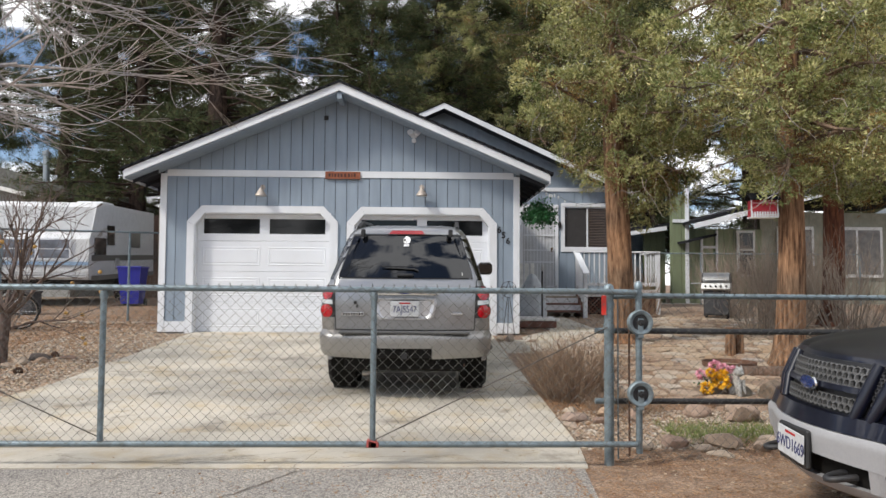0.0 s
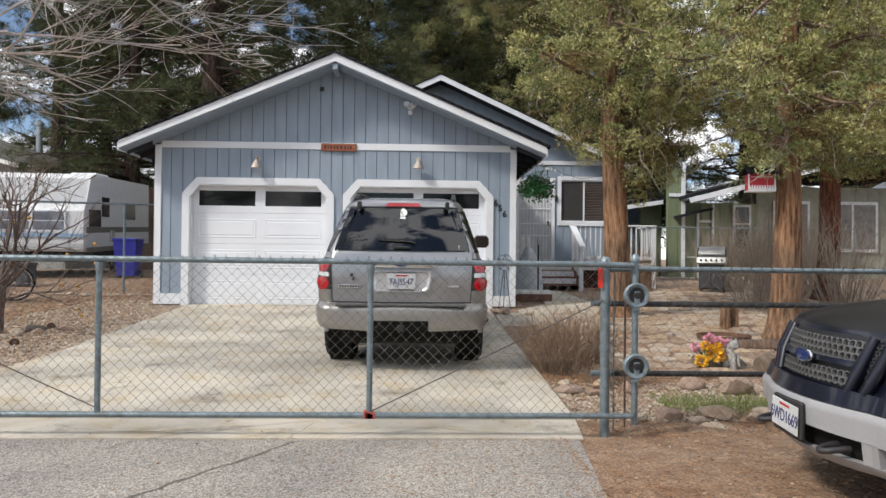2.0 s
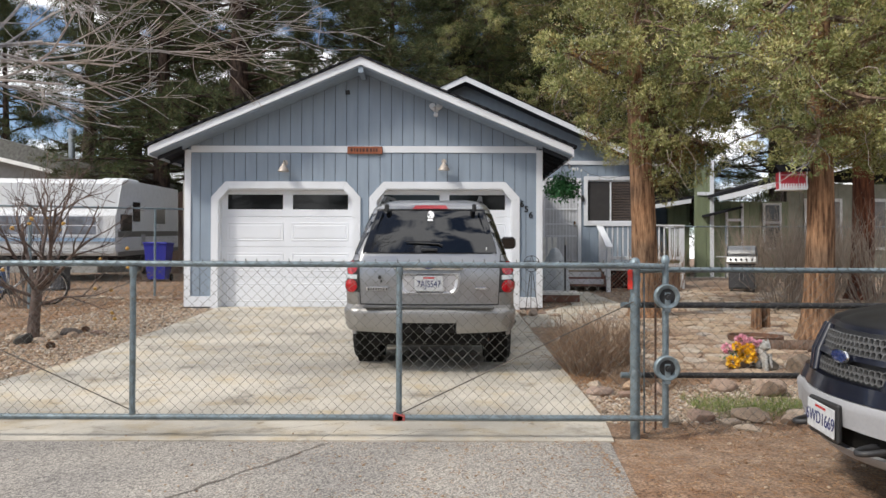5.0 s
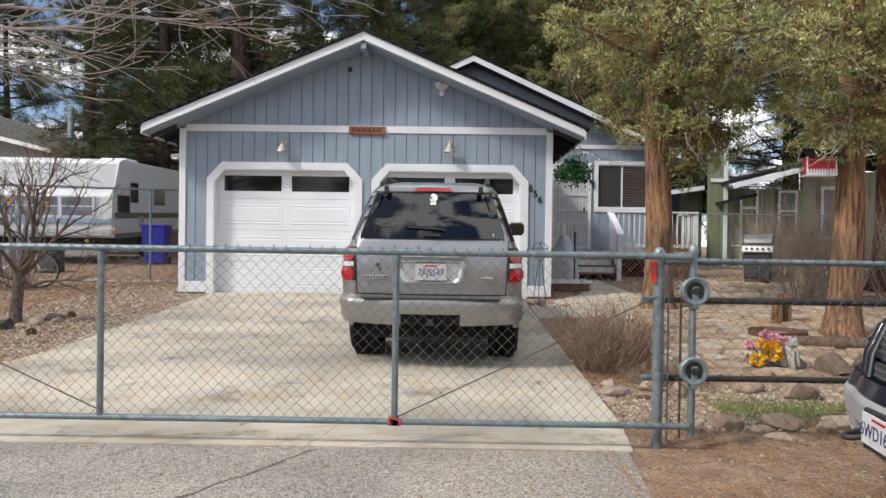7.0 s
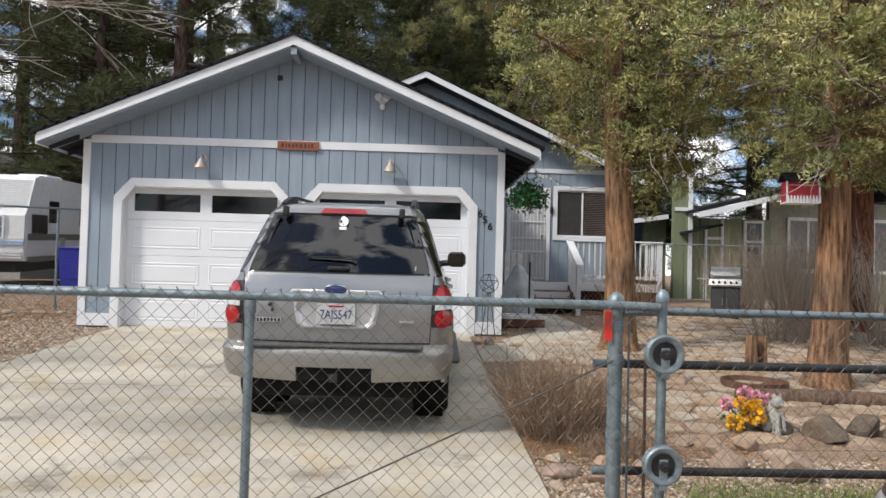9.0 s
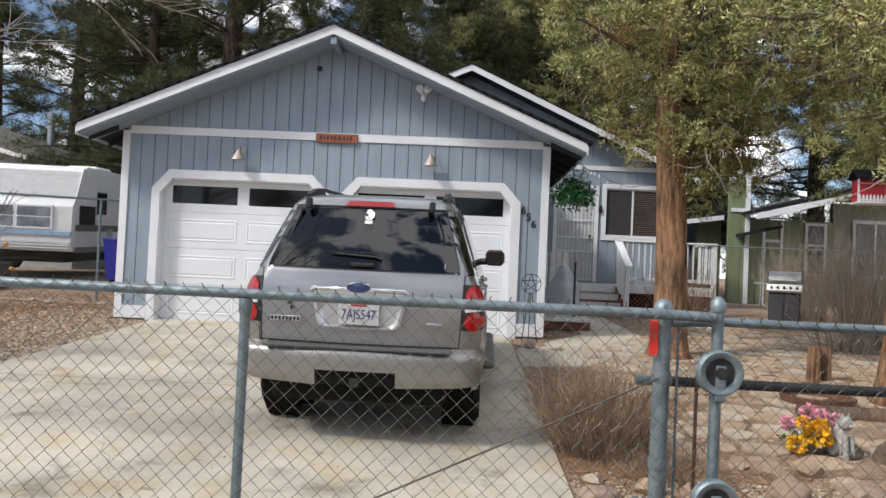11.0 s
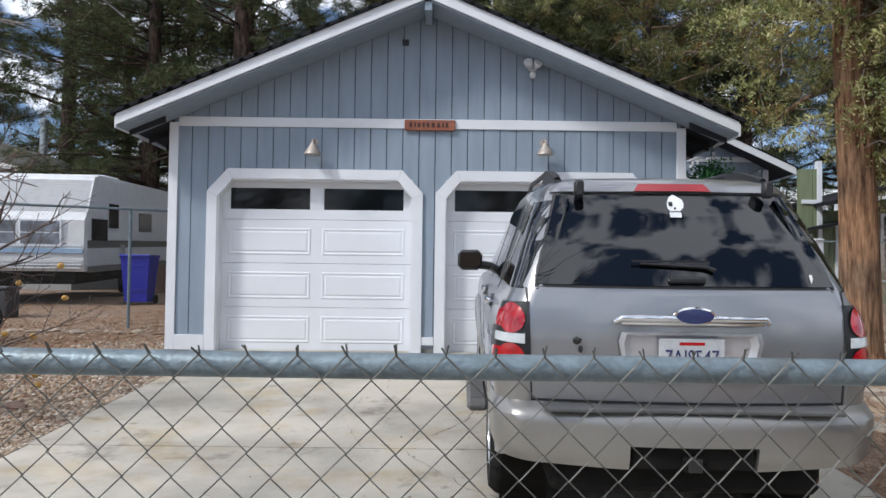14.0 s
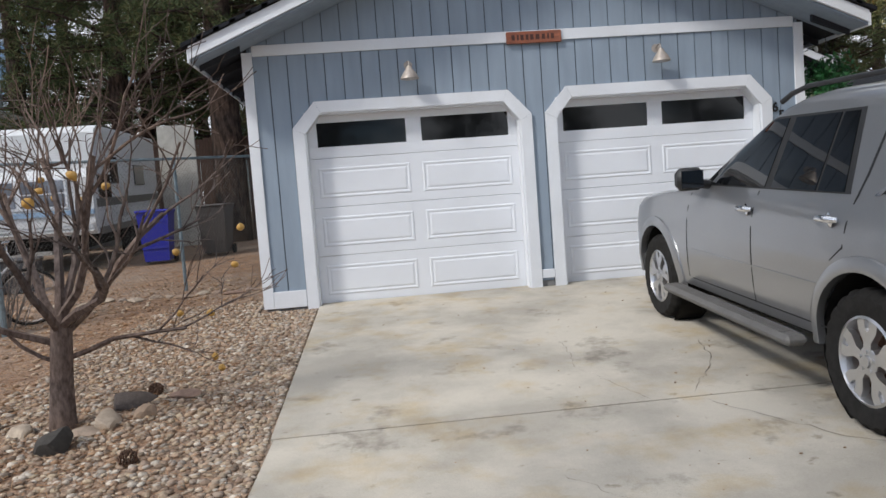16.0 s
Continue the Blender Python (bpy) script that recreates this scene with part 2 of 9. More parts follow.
SIDING = plain("siding_paint", (0.245, 0.30, 0.365), 0.65, var=0.07, scale=1.5, bump=0.25, bscale=90, stretch=(6, 6, 1))
TRIM = plain("white_trim_paint", (0.69, 0.71, 0.745), 0.55, var=0.05, scale=2, bump=0.1, bscale=80, grime=0.15, grime_color=(0.4, 0.38, 0.35))
DOOR_WHITE = plain("garage_door_white", (0.70, 0.72, 0.76), 0.4, var=0.03, scale=2, bump=0.05, bscale=150)
SHINGLE = plain("roof_shingle", (0.022, 0.023, 0.027), 0.9, var=0.3, scale=20, bump=0.6, bscale=120, spec=0.12)
# Roof undersides: this near-black colour carries the shadow beneath the eaves
SOFFIT = plain("eave_shade_soffit", (0.035, 0.038, 0.045), 0.8, var=0.1, spec=0.12)


def concrete_material():
    """Pale broom-finished concrete with soft mottling, small oil spots and tan leaf stains."""
    m, n, l, b = material("concrete")
    tc = n.new("ShaderNodeTexCoord")

    def noise_ramp(scale, lo, hi, c0, c1, detail=6, rough=0.6):
        no, r = n.new("ShaderNodeTexNoise"), n.new("ShaderNodeValToRGB")
        no.inputs["Scale"].default_value, no.inputs["Detail"].default_value, no.inputs["Roughness"].default_value = scale, detail, rough
        l.new(tc.outputs["Object"], no.inputs["Vector"])
        e = r.color_ramp.elements
        e[0].position, e[0].color, e[1].position, e[1].color = lo, (*c0, 1), hi, (*c1, 1)
        l.new(no.outputs["Fac"], r.inputs[0])
        return r.outputs[0], no

    def times(a, c):
        x = n.new("ShaderNodeMix")
        x.data_type, x.blend_type = "RGBA", "MULTIPLY"
        x.inputs[0].default_value = 1
        l.new(a, x.inputs[6])
        l.new(c, x.inputs[7])
        return x.outputs[2]

    base, _ = noise_ramp(0.8, 0.40, 0.58, (0.37, 0.34, 0.29), (0.53, 0.485, 0.41), 8, 0.62)
    tan, _ = noise_ramp(2.3, 0.50, 0.68, (1, 1, 1), (0.93, 0.84, 0.68))
    spots, _ = noise_ramp(1.7, 0.575, 0.70, (1, 1, 1), (0.46, 0.44, 0.42), 9, 0.68)
    drips, _ = noise_ramp(7.0, 0.66, 0.74, (1, 1, 1), (0.6, 0.57, 0.52), 4)
    fine, fn = noise_ramp(190, 0.3, 0.6, (0.82, 0.82, 0.82), (1.03, 1.03, 1.03), 3)
    l.new(times(times(times(times(base, tan), spots), drips), fine), b.inputs["Base Color"])
    b.inputs["Roughness"].default_value = 0.88
    bp = n.new("ShaderNodeBump")
    bp.inputs["Strength"].default_value, bp.inputs["Distance"].default_value = 0.25, 0.004
    l.new(fn.outputs["Fac"], bp.inputs["Height"])
    l.new(bp.outputs[0], b.inputs["Normal"])
    return m


CONCRETE = concrete_material()
GALV = plain("galvanised_pipe", (0.21, 0.26, 0.285), 0.5, metal=0.55, var=0.25, scale=14, bump=0.2, bscale=90, grime=0.5, grime_color=(0.1, 0.08, 0.06))
WIRE = plain("galvanised_wire", (0.15, 0.148, 0.135), 0.55, metal=0.4, var=0.2, scale=30, spec=0.12)
BLACK_PIPE = plain("black_pipe", (0.025, 0.025, 0.027), 0.55, var=0.3, scale=20, bump=0.2, grime=0.3)
RUST = plain("rusty_iron", (0.13, 0.065, 0.04), 0.85, var=0.3, scale=20, bump=0.3)
SILVER = plain("silver_car_paint", (0.31, 0.313, 0.322), 0.3, metal=0.75, var=0.03, scale=1.5, coat=0.8, grime=0.08, grime_color=(0.3, 0.27, 0.22))
BEIGE = plain("warm_silver_bumper", (0.29, 0.28, 0.265), 0.35, metal=0.6, var=0.05, scale=2, coat=0.4, grime=0.2, grime_color=(0.25, 0.22, 0.18))
NAVY = plain("blue_black_car_paint", (0.004, 0.005, 0.013), 0.3, var=0.2, scale=2, coat=0.45, spec=0.3)
FADED = plain("sun_faded_black_hood", (0.009, 0.0085, 0.009), 0.5, var=0.3, scale=3, grime=0.3, grime_color=(0.022, 0.018, 0.016), spec=0.3)
BUMPER_GREY = plain("grey_bumper_plastic", (0.30, 0.30, 0.31), 0.5, var=0.08, scale=3, bump=0.08)
PLASTIC = plain("black_plastic", (0.018, 0.018, 0.019), 0.5, var=0.2, scale=8, bump=0.1)
UNDER = plain("underbody", (0.012, 0.011, 0.01), 0.9, var=0.3, scale=6, spec=0.12)
RUBBER = plain("tyre_rubber", (0.022, 0.021, 0.02), 0.85, var=0.2, scale=20, bump=0.2, spec=0.12)
CHROME = plain("chrome", (0.75, 0.76, 0.78), 0.08, metal=1.0, var=0.02)
ALLOY = plain("alloy_rim", (0.55, 0.55, 0.56), 0.28, metal=0.9, var=0.04)
RED_LENS = plain("red_lens", (0.42, 0.006, 0.012), 0.15, var=0.25, scale=14, coat=0.6)
CLEAR_LENS = plain("clear_lens", (0.6, 0.62, 0.62), 0.1, var=0.1, coat=1.0)
HEADLIGHT = plain("clouded_headlight", (0.60, 0.62, 0.50), 0.2, var=0.05, coat=1.0)
WHITE = plain("plain_white", (0.8, 0.8, 0.8), 0.5, var=0.02)
PLATE_WHITE = plain("dusty_plate_white", (0.50, 0.51, 0.52), 0.45, var=0.1, scale=20, grime=0.3, grime_color=(0.3, 0.28, 0.25))
PLATE_BLUE = plain("plate_ink", (0.03, 0.035, 0.12), 0.5, var=0.05)
BLUE_OVAL = plain("badge_blue", (0.015, 0.03, 0.12), 0.2, var=0.05, coat=1)
INK = plain("black_paint", (0.012, 0.012, 0.013), 0.45, var=0.1)


def glass(name, tint, rough=0.02, mixv=1.0):
    m, n, l, b = material(name)
    b.inputs["Base Color"].default_value = (*tint, 1)
    b.inputs["Roughness"].default_value = rough
    b.inputs["Specular IOR Level"].default_value = 0.5
    b.inputs["Coat Weight"].default_value, b.inputs["Coat Roughness"].default_value = 0.5, 0.01
    no, bp, tc = n.new("ShaderNodeTexNoise"), n.new("ShaderNodeBump"), n.new("ShaderNodeTexCoord")
    no.inputs["Scale"].default_value = 1.3
    l.new(tc.outputs["Object"], no.inputs["Vector"])
    bp.inputs["Strength"].default_value, bp.inputs["Distance"].default_value = 0.12, 0.02
    l.new(no.outputs["Fac"], bp.inputs["Height"])
    l.new(bp.outputs[0], b.inputs["Normal"])
    return m


PRIVACY = glass("privacy_glass", (0.003, 0.0035, 0.0045))
HOUSE_GLASS = plain("dark_window_glass", (0.006, 0.007, 0.008), 0.06, var=0.1, spec=0.35)

# ---- ground ----
def dirt_material():
    """Bare ground with fallen needles, gravelly near the drive, mulch-brown elsewhere."""
    m, n, l, b = material("needle_covered_dirt")
    tc = n.new("ShaderNodeTexCoord")
    big, mid, fine, chips = (n.new("ShaderNodeTexNoise") for _ in range(4))
    for node, s, d in ((big, 0.7, 5), (mid, 6, 6), (fine, 60, 6), (chips, 25, 3)):
        node.inputs["Scale"].default_value, node.inputs["Detail"].default_value = s, d
        l.new(tc.outputs["Object"], node.inputs["Vector"])
    r1 = n.new("ShaderNodeValToRGB")
    e = r1.color_ramp.elements
    e[0].position, e[0].color, e[1].position, e[1].color = 0.3, (0.17, 0.095, 0.055, 1), 0.7, (0.36, 0.25, 0.17, 1)
    l.new(mid.outputs["Fac"], r1.inputs[0])
    r2 = n.new("ShaderNodeValToRGB")
    r2.color_ramp.elements[0].position, r2.color_ramp.elements[0].color = 0.35, (0.35, 0.33, 0.32, 1)
    r2.color_ramp.elements[1].position, r2.color_ramp.elements[1].color = 0.62, (1.25, 1.2, 1.15, 1)
    l.new(fine.outputs["Fac"], r2.inputs[0])
    mul = n.new("ShaderNodeMix")
    mul.data_type, mul.blend_type = "RGBA", "MULTIPLY"
    mul.inputs[0].default_value = 1
    l.new(r1.outputs[0], mul.inputs[6])
    l.new(r2.outputs[0], mul.inputs[7])
    r3 = n.new("ShaderNodeValToRGB")
    r3.color_ramp.elements[0].position, r3.color_ramp.elements[1].position = 0.4, 0.65
    l.new(big.outputs["Fac"], r3.inputs[0])
    mx = n.new("ShaderNodeMix")
    mx.data_type, mx.blend_type = "RGBA", "MIX"
    fac = n.new("ShaderNodeMath")
    fac.operation = "MULTIPLY"
    fac.inputs[1].default_value = 0.45
    l.new(r3.outputs[0], fac.inputs[0])
    l.new(fac.outputs[0], mx.inputs[0])
    l.new(mul.outputs[2], mx.inputs[6])
    mx.inputs[7].default_value = (0.30, 0.25, 0.20, 1)
    l.new(mx.outputs[2], b.inputs["Base Color"])
    b.inputs["Roughness"].default_value = 0.95
    bp = n.new("ShaderNodeBump")
    bp.inputs["Strength"].default_value, bp.inputs["Distance"].default_value = 0.8, 0.03
    l.new(chips.outputs["Fac"], bp.inputs["Height"])
    l.new(bp.outputs[0], b.inputs["Normal"])
    return m


DIRT = dirt_material()
ASPHALT = None


def asphalt_material():
    """Worn pale asphalt: exposed stones of many greys."""
    m, n, l, b = material("worn_asphalt")
    tc, vo, no = n.new("ShaderNodeTexCoord"), n.new("ShaderNodeTexVoronoi"), n.new("ShaderNodeTexNoise")
    vo.inputs["Scale"].default_value = 110
    no.inputs["Scale"].default_value, no.inputs["Detail"].default_value = 1.2, 6
    l.new(tc.outputs["Object"], vo.inputs["Vector"])
    l.new(tc.outputs["Object"], no.inputs["Vector"])
    bw = n.new("ShaderNodeRGBToBW")
    l.new(vo.outputs["Color"], bw.inputs[0])
    r = n.new("ShaderNodeValToRGB")
    e = r.color_ramp.elements
    e[0].position, e[0].color, e[1].position, e[1].color = 0.15, (0.13, 0.12, 0.11, 1), 0.85, (0.48, 0.44, 0.39, 1)
    k = e.new(0.5)
    k.color = (0.29, 0.27, 0.245, 1)
    l.new(bw.outputs[0], r.inputs[0])
    mul, r2 = n.new("ShaderNodeMix"), n.new("ShaderNodeValToRGB")
    mul.data_type, mul.blend_type = "RGBA", "MULTIPLY"
    mul.inputs[0].default_value = 1
    r2.color_ramp.elements[0].position, r2.color_ramp.elements[0].color = 0.3, (0.75, 0.75, 0.76, 1)
    r2.color_ramp.elements[1].position, r2.color_ramp.elements[1].color = 0.7, (1.1, 1.08, 1.05, 1)
    l.new(no.outputs["Fac"], r2.inputs[0])
    l.new(r.outputs[0], mul.inputs[6])
    l.new(r2.outputs[0], mul.inputs[7])
    l.new(mul.outputs[2], b.inputs["Base Color"])
    b.inputs["Roughness"].default_value = 0.9
    bp = n.new("ShaderNodeBump")
    bp.inputs["Strength"].default_value, bp.inputs["Distance"].default_value = 0.5, 0.006
    l.new(vo.outputs["Distance"], bp.inputs["Height"])
    l.new(bp.outputs[0], b.inputs["Normal"])
    return m


ASPHALT = asphalt_material()


def ground_sheet():
    xs = np.concatenate([[-2500, -600, -150, -60, -30], np.arange(-20, 20.1, 1.0), [30, 60, 150, 600, 2500]])
    ys = np.concatenate([[-2500, -600, -150, -60, -30, -15, -8], np.arange(-4, 26.1, 0.5), [32, 60, 150, 600, 2500]])
    ys = np.unique(np.concatenate([ys, [YG, 22.0]]))
    s = Soup()
    v = []
    for y in ys:
        for x in xs:
            v.append((x, y, ground_z(x, y)))
    nx = len(xs)
    f = [(j * nx + i, j * nx + i + 1, (j + 1) * nx + i + 1, (j + 1) * nx + i) for j in range(len(ys) - 1) for i in range(nx - 1)]
    s.add(v, f)
    return s.part("ground", DIRT, kind="structure", label="brown needle-covered bare dirt", category="ground", smooth=60)


ground_sheet()
DRIVE_L, DRIVE_R = -4.5, 0.9


def drive_slab(name, outline, label, z=0.022, mat=CONCRETE, depth=0.12):
    """A slab whose top follows the ground, z above it."""
    s = Soup()
    n = len(outline)
    top = [(x, y, ground_z(x, y) + z) for x, y in outline]
    bot = [(x, y, ground_z(x, y) + z - depth) for x, y in outline]
    s.add(top + bot, [list(range(n)), list(range(n, 2 * n))[::-1]] + [(i, n + i, n + (i + 1) % n, (i + 1) % n) for i in range(n)])
    return s.part(name, mat, kind="structure", label=label, category="driveway", fix=True)


drive_slab("driveway", [(DRIVE_L, 10.39), (DRIVE_R, 10.39), (DRIVE_R, 14.62), (DRIVE_L, 14.62)], "stained pale concrete slab before the garage doors")
drive_slab("driveway", [(-5.2, 7.0), (DRIVE_R, 7.0), (DRIVE_R, 10.372), (DRIVE_L + 0.02, 10.372), (-4.52, 9.3), (-4.72, 8.4)], "stained pale concrete slab inside the gate")
drive_slab("driveway_apron", [(-9, 6.44), (0.85, 6.49), (0.9, 6.99), (-9, 6.99)], "cracked concrete apron strip under the rolling gate", z=0.014)
drive_slab("road", [(-14, -3.0), (0.65, -3.0), (0.68, 3.5), (0.72, 5.4), (0.82, 6.47), (-14, 6.42)], "worn pale asphalt entrance with exposed stones", z=0.008, mat=ASPHALT)

# ---- garage ----
GX0, GX1, GY, GYB = -5.11, 1.40, 14.48, 20.6
APEX_X, SLOPE = -1.855, 0.424
DOORS = ((-4.50, -2.04), (-1.62, 0.86))
DOOR_Z0, DOOR_Z1 = 0.235, 2.43


def roof_under(x):
    return 4.55 - SLOPE * abs(x - APEX_X)


def siding_wall(s, outline_fn, x0, x1, y, holes=(), groove=0.205, phase=0.0, thick=0.1):
    """Grooved sheet siding: one board for each groove spacing, its face chamfered at the joints. outline_fn(x) gives lower and upper z; holes are (x0, x1, z0, z1)."""
    edges = {x0, x1}
    k = x0 + phase
    while k < x1:
        if k > x0:
            edges.add(round(k, 4))
        k += groove
    cuts = set()
    for h in holes:
        cuts.update(p for p in (h[0], h[1]) if x0 < p < x1)
    grooves = sorted(edges)
    allx = sorted(edges | cuts)
    g = 0.006
    for a, b in zip(allx[:-1], allx[1:]):
        if b - a < 0.004:
            continue
        a2 = a + (g if a in grooves and a != x0 else 0)
        b2 = b - (g if b in grooves and b != x1 else 0)
        mid = (a + b) / 2
        lo_a, hi_a = outline_fn(a2)
        lo_b, hi_b = outline_fn(b2)
        spans = [(lo_a, hi_a, lo_b, hi_b)]
        for h in holes:
            if h[0] - 1e-6 <= mid <= h[1] + 1e-6:
                new_spans = []
                for la, ha, lb, hb in spans:
                    if h[2] > min(la, lb) + 0.01:
                        new_spans.append((la, min(h[2], ha), lb, min(h[2], hb)))
                    if h[3] < max(ha, hb):
                        new_spans.append((max(h[3], la), ha, max(h[3], lb), hb))
                spans = new_spans
        for la, ha, lb, hb in spans:
            s.prism([(a2, la), (b2, lb), (b2, hb), (a2, ha)], "y", y, y + thick)


FOUND = plain("foundation_concrete", (0.2, 0.2, 0.2), 0.9, bump=0.3)


def garage():
    g = thing("garage", pose(GX0, GY, ground_z(0, GY)), "blue-grey sided double garage with white trim and dark shingle roof", "garage")
    inv = g.matrix_world.inverted()

    def put(s, name, mat, label="", **k):
        ob = s.part(name, mat, g, label, **k)
        ob.matrix_parent_inverse = inv
        return ob

    # front wall: boards proud of a dark backing in the joints
    s = Soup()
    holes = [(a, b, 0, DOOR_Z1) for a, b in DOORS]
    siding_wall(s, lambda x: (0.33, roof_under(x)), GX0 + 0.05, GX1 - 0.05, GY, holes, phase=0.02, thick=0.02)
    put(s, "siding", SIDING, "blue-grey grooved sheet siding")
    s = Soup()
    for a, b in ((GX0 + 0.05, DOORS[0][0]), (DOORS[0][1], DOORS[1][0]), (DOORS[1][1], GX1 - 0.05)):
        s.box(a, b, GY + 0.014, GY + 0.12, 0.2, DOOR_Z1)
    s.prism([(GX0 + 0.05, DOOR_Z1), (GX1 - 0.05, DOOR_Z1), (GX1 - 0.05, roof_under(GX1)), (APEX_X, roof_under(APEX_X)), (GX0 + 0.05, roof_under(GX0))], "y", GY + 0.014, GY + 0.12)
    put(s, "wall", plain("siding_groove", (0.09, 0.11, 0.135), 0.8))
    # side and back walls
    s = Soup()
    s.box(GX0 + 0.02, GX0 + 0.12, GY + 0.12, GYB, 0.1, roof_under(GX0) - 0.02)
    s.box(GX1 - 0.12, GX1 - 0.02, GY + 0.12, GYB, 0.1, roof_under(GX1) - 0.02)
    s.box(GX0 + 0.12, GX1 - 0.12, GYB - 0.1, GYB, 0.1, 3.1)
    put(s, "side_wall", SIDING)
    s = Soup()
    s.box(GX0 + 0.12, GX1 - 0.12, GY + 0.12, GYB - 0.1, 0.1, 0.232)
    put(s, "floor_slab", CONCRETE)
    # dark foundation strip
    for a, b in ((GX0 + 0.02, DOORS[0][0] - 0.05), (DOORS[0][1] + 0.1, DOORS[1][0] - 0.1), (DOORS[1][1] + 0.1, GX1 - 0.02)):
        put(Soup().box(a, b, GY + 0.01, GY + 0.1, 0.1, 0.34), "foundation", FOUND)
    # corner boards
    for a, b in ((GX0 - 0.01, GX0 + 0.105), (GX1 - 0.105, GX1 + 0.01)):
        s = Soup().box(a, b, GY - 0.022, GY - 0.001, 0.27, roof_under(a if a < 0 else b) - 0.03, 0.003)
        s.box(a if a < 0 else b - 0.02, a + 0.02 if a < 0 else b, GY - 0.001, GY + 0.09, 0.27, roof_under(a if a < 0 else b) - 0.03, 0.003)
        put(s, "corner_board", TRIM, "white corner board")
    s = Soup().box(GX0 + 0.107, GX1 - 0.107, GY - 0.02, GY - 0.001, 3.09, 3.21, 0.003)
    put(s, "band_board", TRIM, "white horizontal band board")
    for a, b in ((GX0 + 0.107, DOORS[0][0] - 0.135), (DOORS[0][1] + 0.135, DOORS[1][0] - 0.135), (DOORS[1][1] + 0.135, GX1 - 0.107)):
        z0 = 0.27 if a < -4 or a > 0 else 0.36
        put(Soup().box(a, b, GY - 0.024, GY - 0.001, z0, z0 + (0.19 if z0 < 0.3 else 0.1), 0.003), "skirt_board", TRIM, "white skirt board")
    # door surrounds with clipped corners
    for a, b in DOORS:
        o = 0.13
        pieces = [
            [(a - o, 0.235), (a, 0.235), (a, 2.20), (a - o, 2.27)],
            [(b, 0.235), (b + o, 0.235), (b + o, 2.27), (b, 2.20)],
            [(a - o, 2.272), (a, 2.202), (a + 0.19, 2.43), (a + 0.13, 2.558)],
            [(b, 2.202), (b + o, 2.272), (b - 0.13, 2.558), (b - 0.19, 2.43)],
            [(a + 0.132, 2.558), (a + 0.192, 2.43), (b - 0.192, 2.43), (b - 0.132, 2.558)],
        ]
        for p in pieces:
            put(Soup().prism(p, "y", GY - 0.03, GY - 0.002), "door_trim", TRIM, "white door surround board", fix=True)
        s = Soup()
        s.box(a - 0.005, a + 0.02, GY - 0.002, GY + 0.2, 0.23, 2.21)
        s.box(b - 0.02, b + 0.005, GY - 0.002, GY + 0.2, 0.23, 2.21)
        s.box(a + 0.1, b - 0.1, GY - 0.002, GY + 0.2, 2.41, 2.44)
        s.prism([(a - 0.002, 2.19), (a + 0.2, 2.44), (a - 0.002, 2.44)], "y", GY - 0.001, GY + 0.2)
        s.prism([(b + 0.002, 2.19), (b + 0.002, 2.44), (b - 0.2, 2.44)], "y", GY - 0.001, GY + 0.2)
        put(s, "door_jamb", TRIM, fix=True)
    # sectional doors
    for di, (a, b) in enumerate(DOORS):
        sec = (DOOR_Z1 - DOOR_Z0 + 0.05) / 4
        yd = GY + 0.155
        w = b - a
        for k in range(4):
            z0, z1 = DOOR_Z0 + 0.012 + k * sec, DOOR_Z0 + 0.012 + (k + 1) * sec - 0.004
            s, fields = Soup(), []
            cols = ((a + 0.12, a + w / 2 - 0.09), (a + w / 2 + 0.09, b - 0.12))
            if k < 3:
                s.box(a + 0.02, b - 0.02, yd, yd + 0.05, z0, z1, 0.004)
                for c0, c1 in cols:
                    p0, p1 = z0 + 0.105, z1 - 0.105
                    fields.append((c0 - 0.02, c1 + 0.02, p0, p1))
                pn = put(s, "garage_door_panel", DOOR_WHITE, "white embossed garage door section")
                for f0, f1, q0, q1 in fields:
                    rings = [(0, 0.001), (0.012, -0.007), (0.022, -0.007), (0.040, -0.001), (0.062, -0.008)]
                    v = []
                    for ins, dep in rings:
                        v += [(f0 + ins, yd + dep, q0 + ins), (f1 - ins, yd + dep, q0 + ins), (f1 - ins, yd + dep, q1 - ins), (f0 + ins, yd + dep, q1 - ins)]
                    fs = [(4 * i + j, 4 * i + (j + 1) % 4, 4 * i + 4 + (j + 1) % 4, 4 * i + 4 + j) for i in range(4) for j in range(4)] + [(16, 17, 18, 19)]
                    Soup().add(v, fs).part("embossed_field", DOOR_WHITE, pn)
            else:
                zg0, zg1 = 2.06, 2.335
                s.box(a + 0.02, b - 0.02, yd, yd + 0.05, z0, zg0, 0.003)
                s.box(a + 0.02, b - 0.02, yd, yd + 0.05, zg1, 2.46, 0.003)
                for u0, u1 in ((a + 0.02, cols[0][0]), (cols[0][1], cols[1][0]), (cols[1][1], b - 0.02)):
                    s.box(u0, u1, yd, yd + 0.05, zg0, zg1, 0.003)
                put(s, "garage_door_panel", DOOR_WHITE, "white garage door section with two dark panes")
                for c0, c1 in cols:
                    put(Soup().box(c0, c1, yd + 0.018, yd + 0.026, zg0, zg1), "pane", HOUSE_GLASS, "dark glass pane")
        put(Soup().box(a + 0.02, b - 0.02, yd + 0.005, yd + 0.045, DOOR_Z0 - 0.006, DOOR_Z0 + 0.012), "door_seal", PLASTIC, "black rubber door seal")
    # roof
    ov, yf, yb = 0.46, GY - 0.56, GYB
    xl, xr = APEX_X - 3.70, APEX_X + 3.72
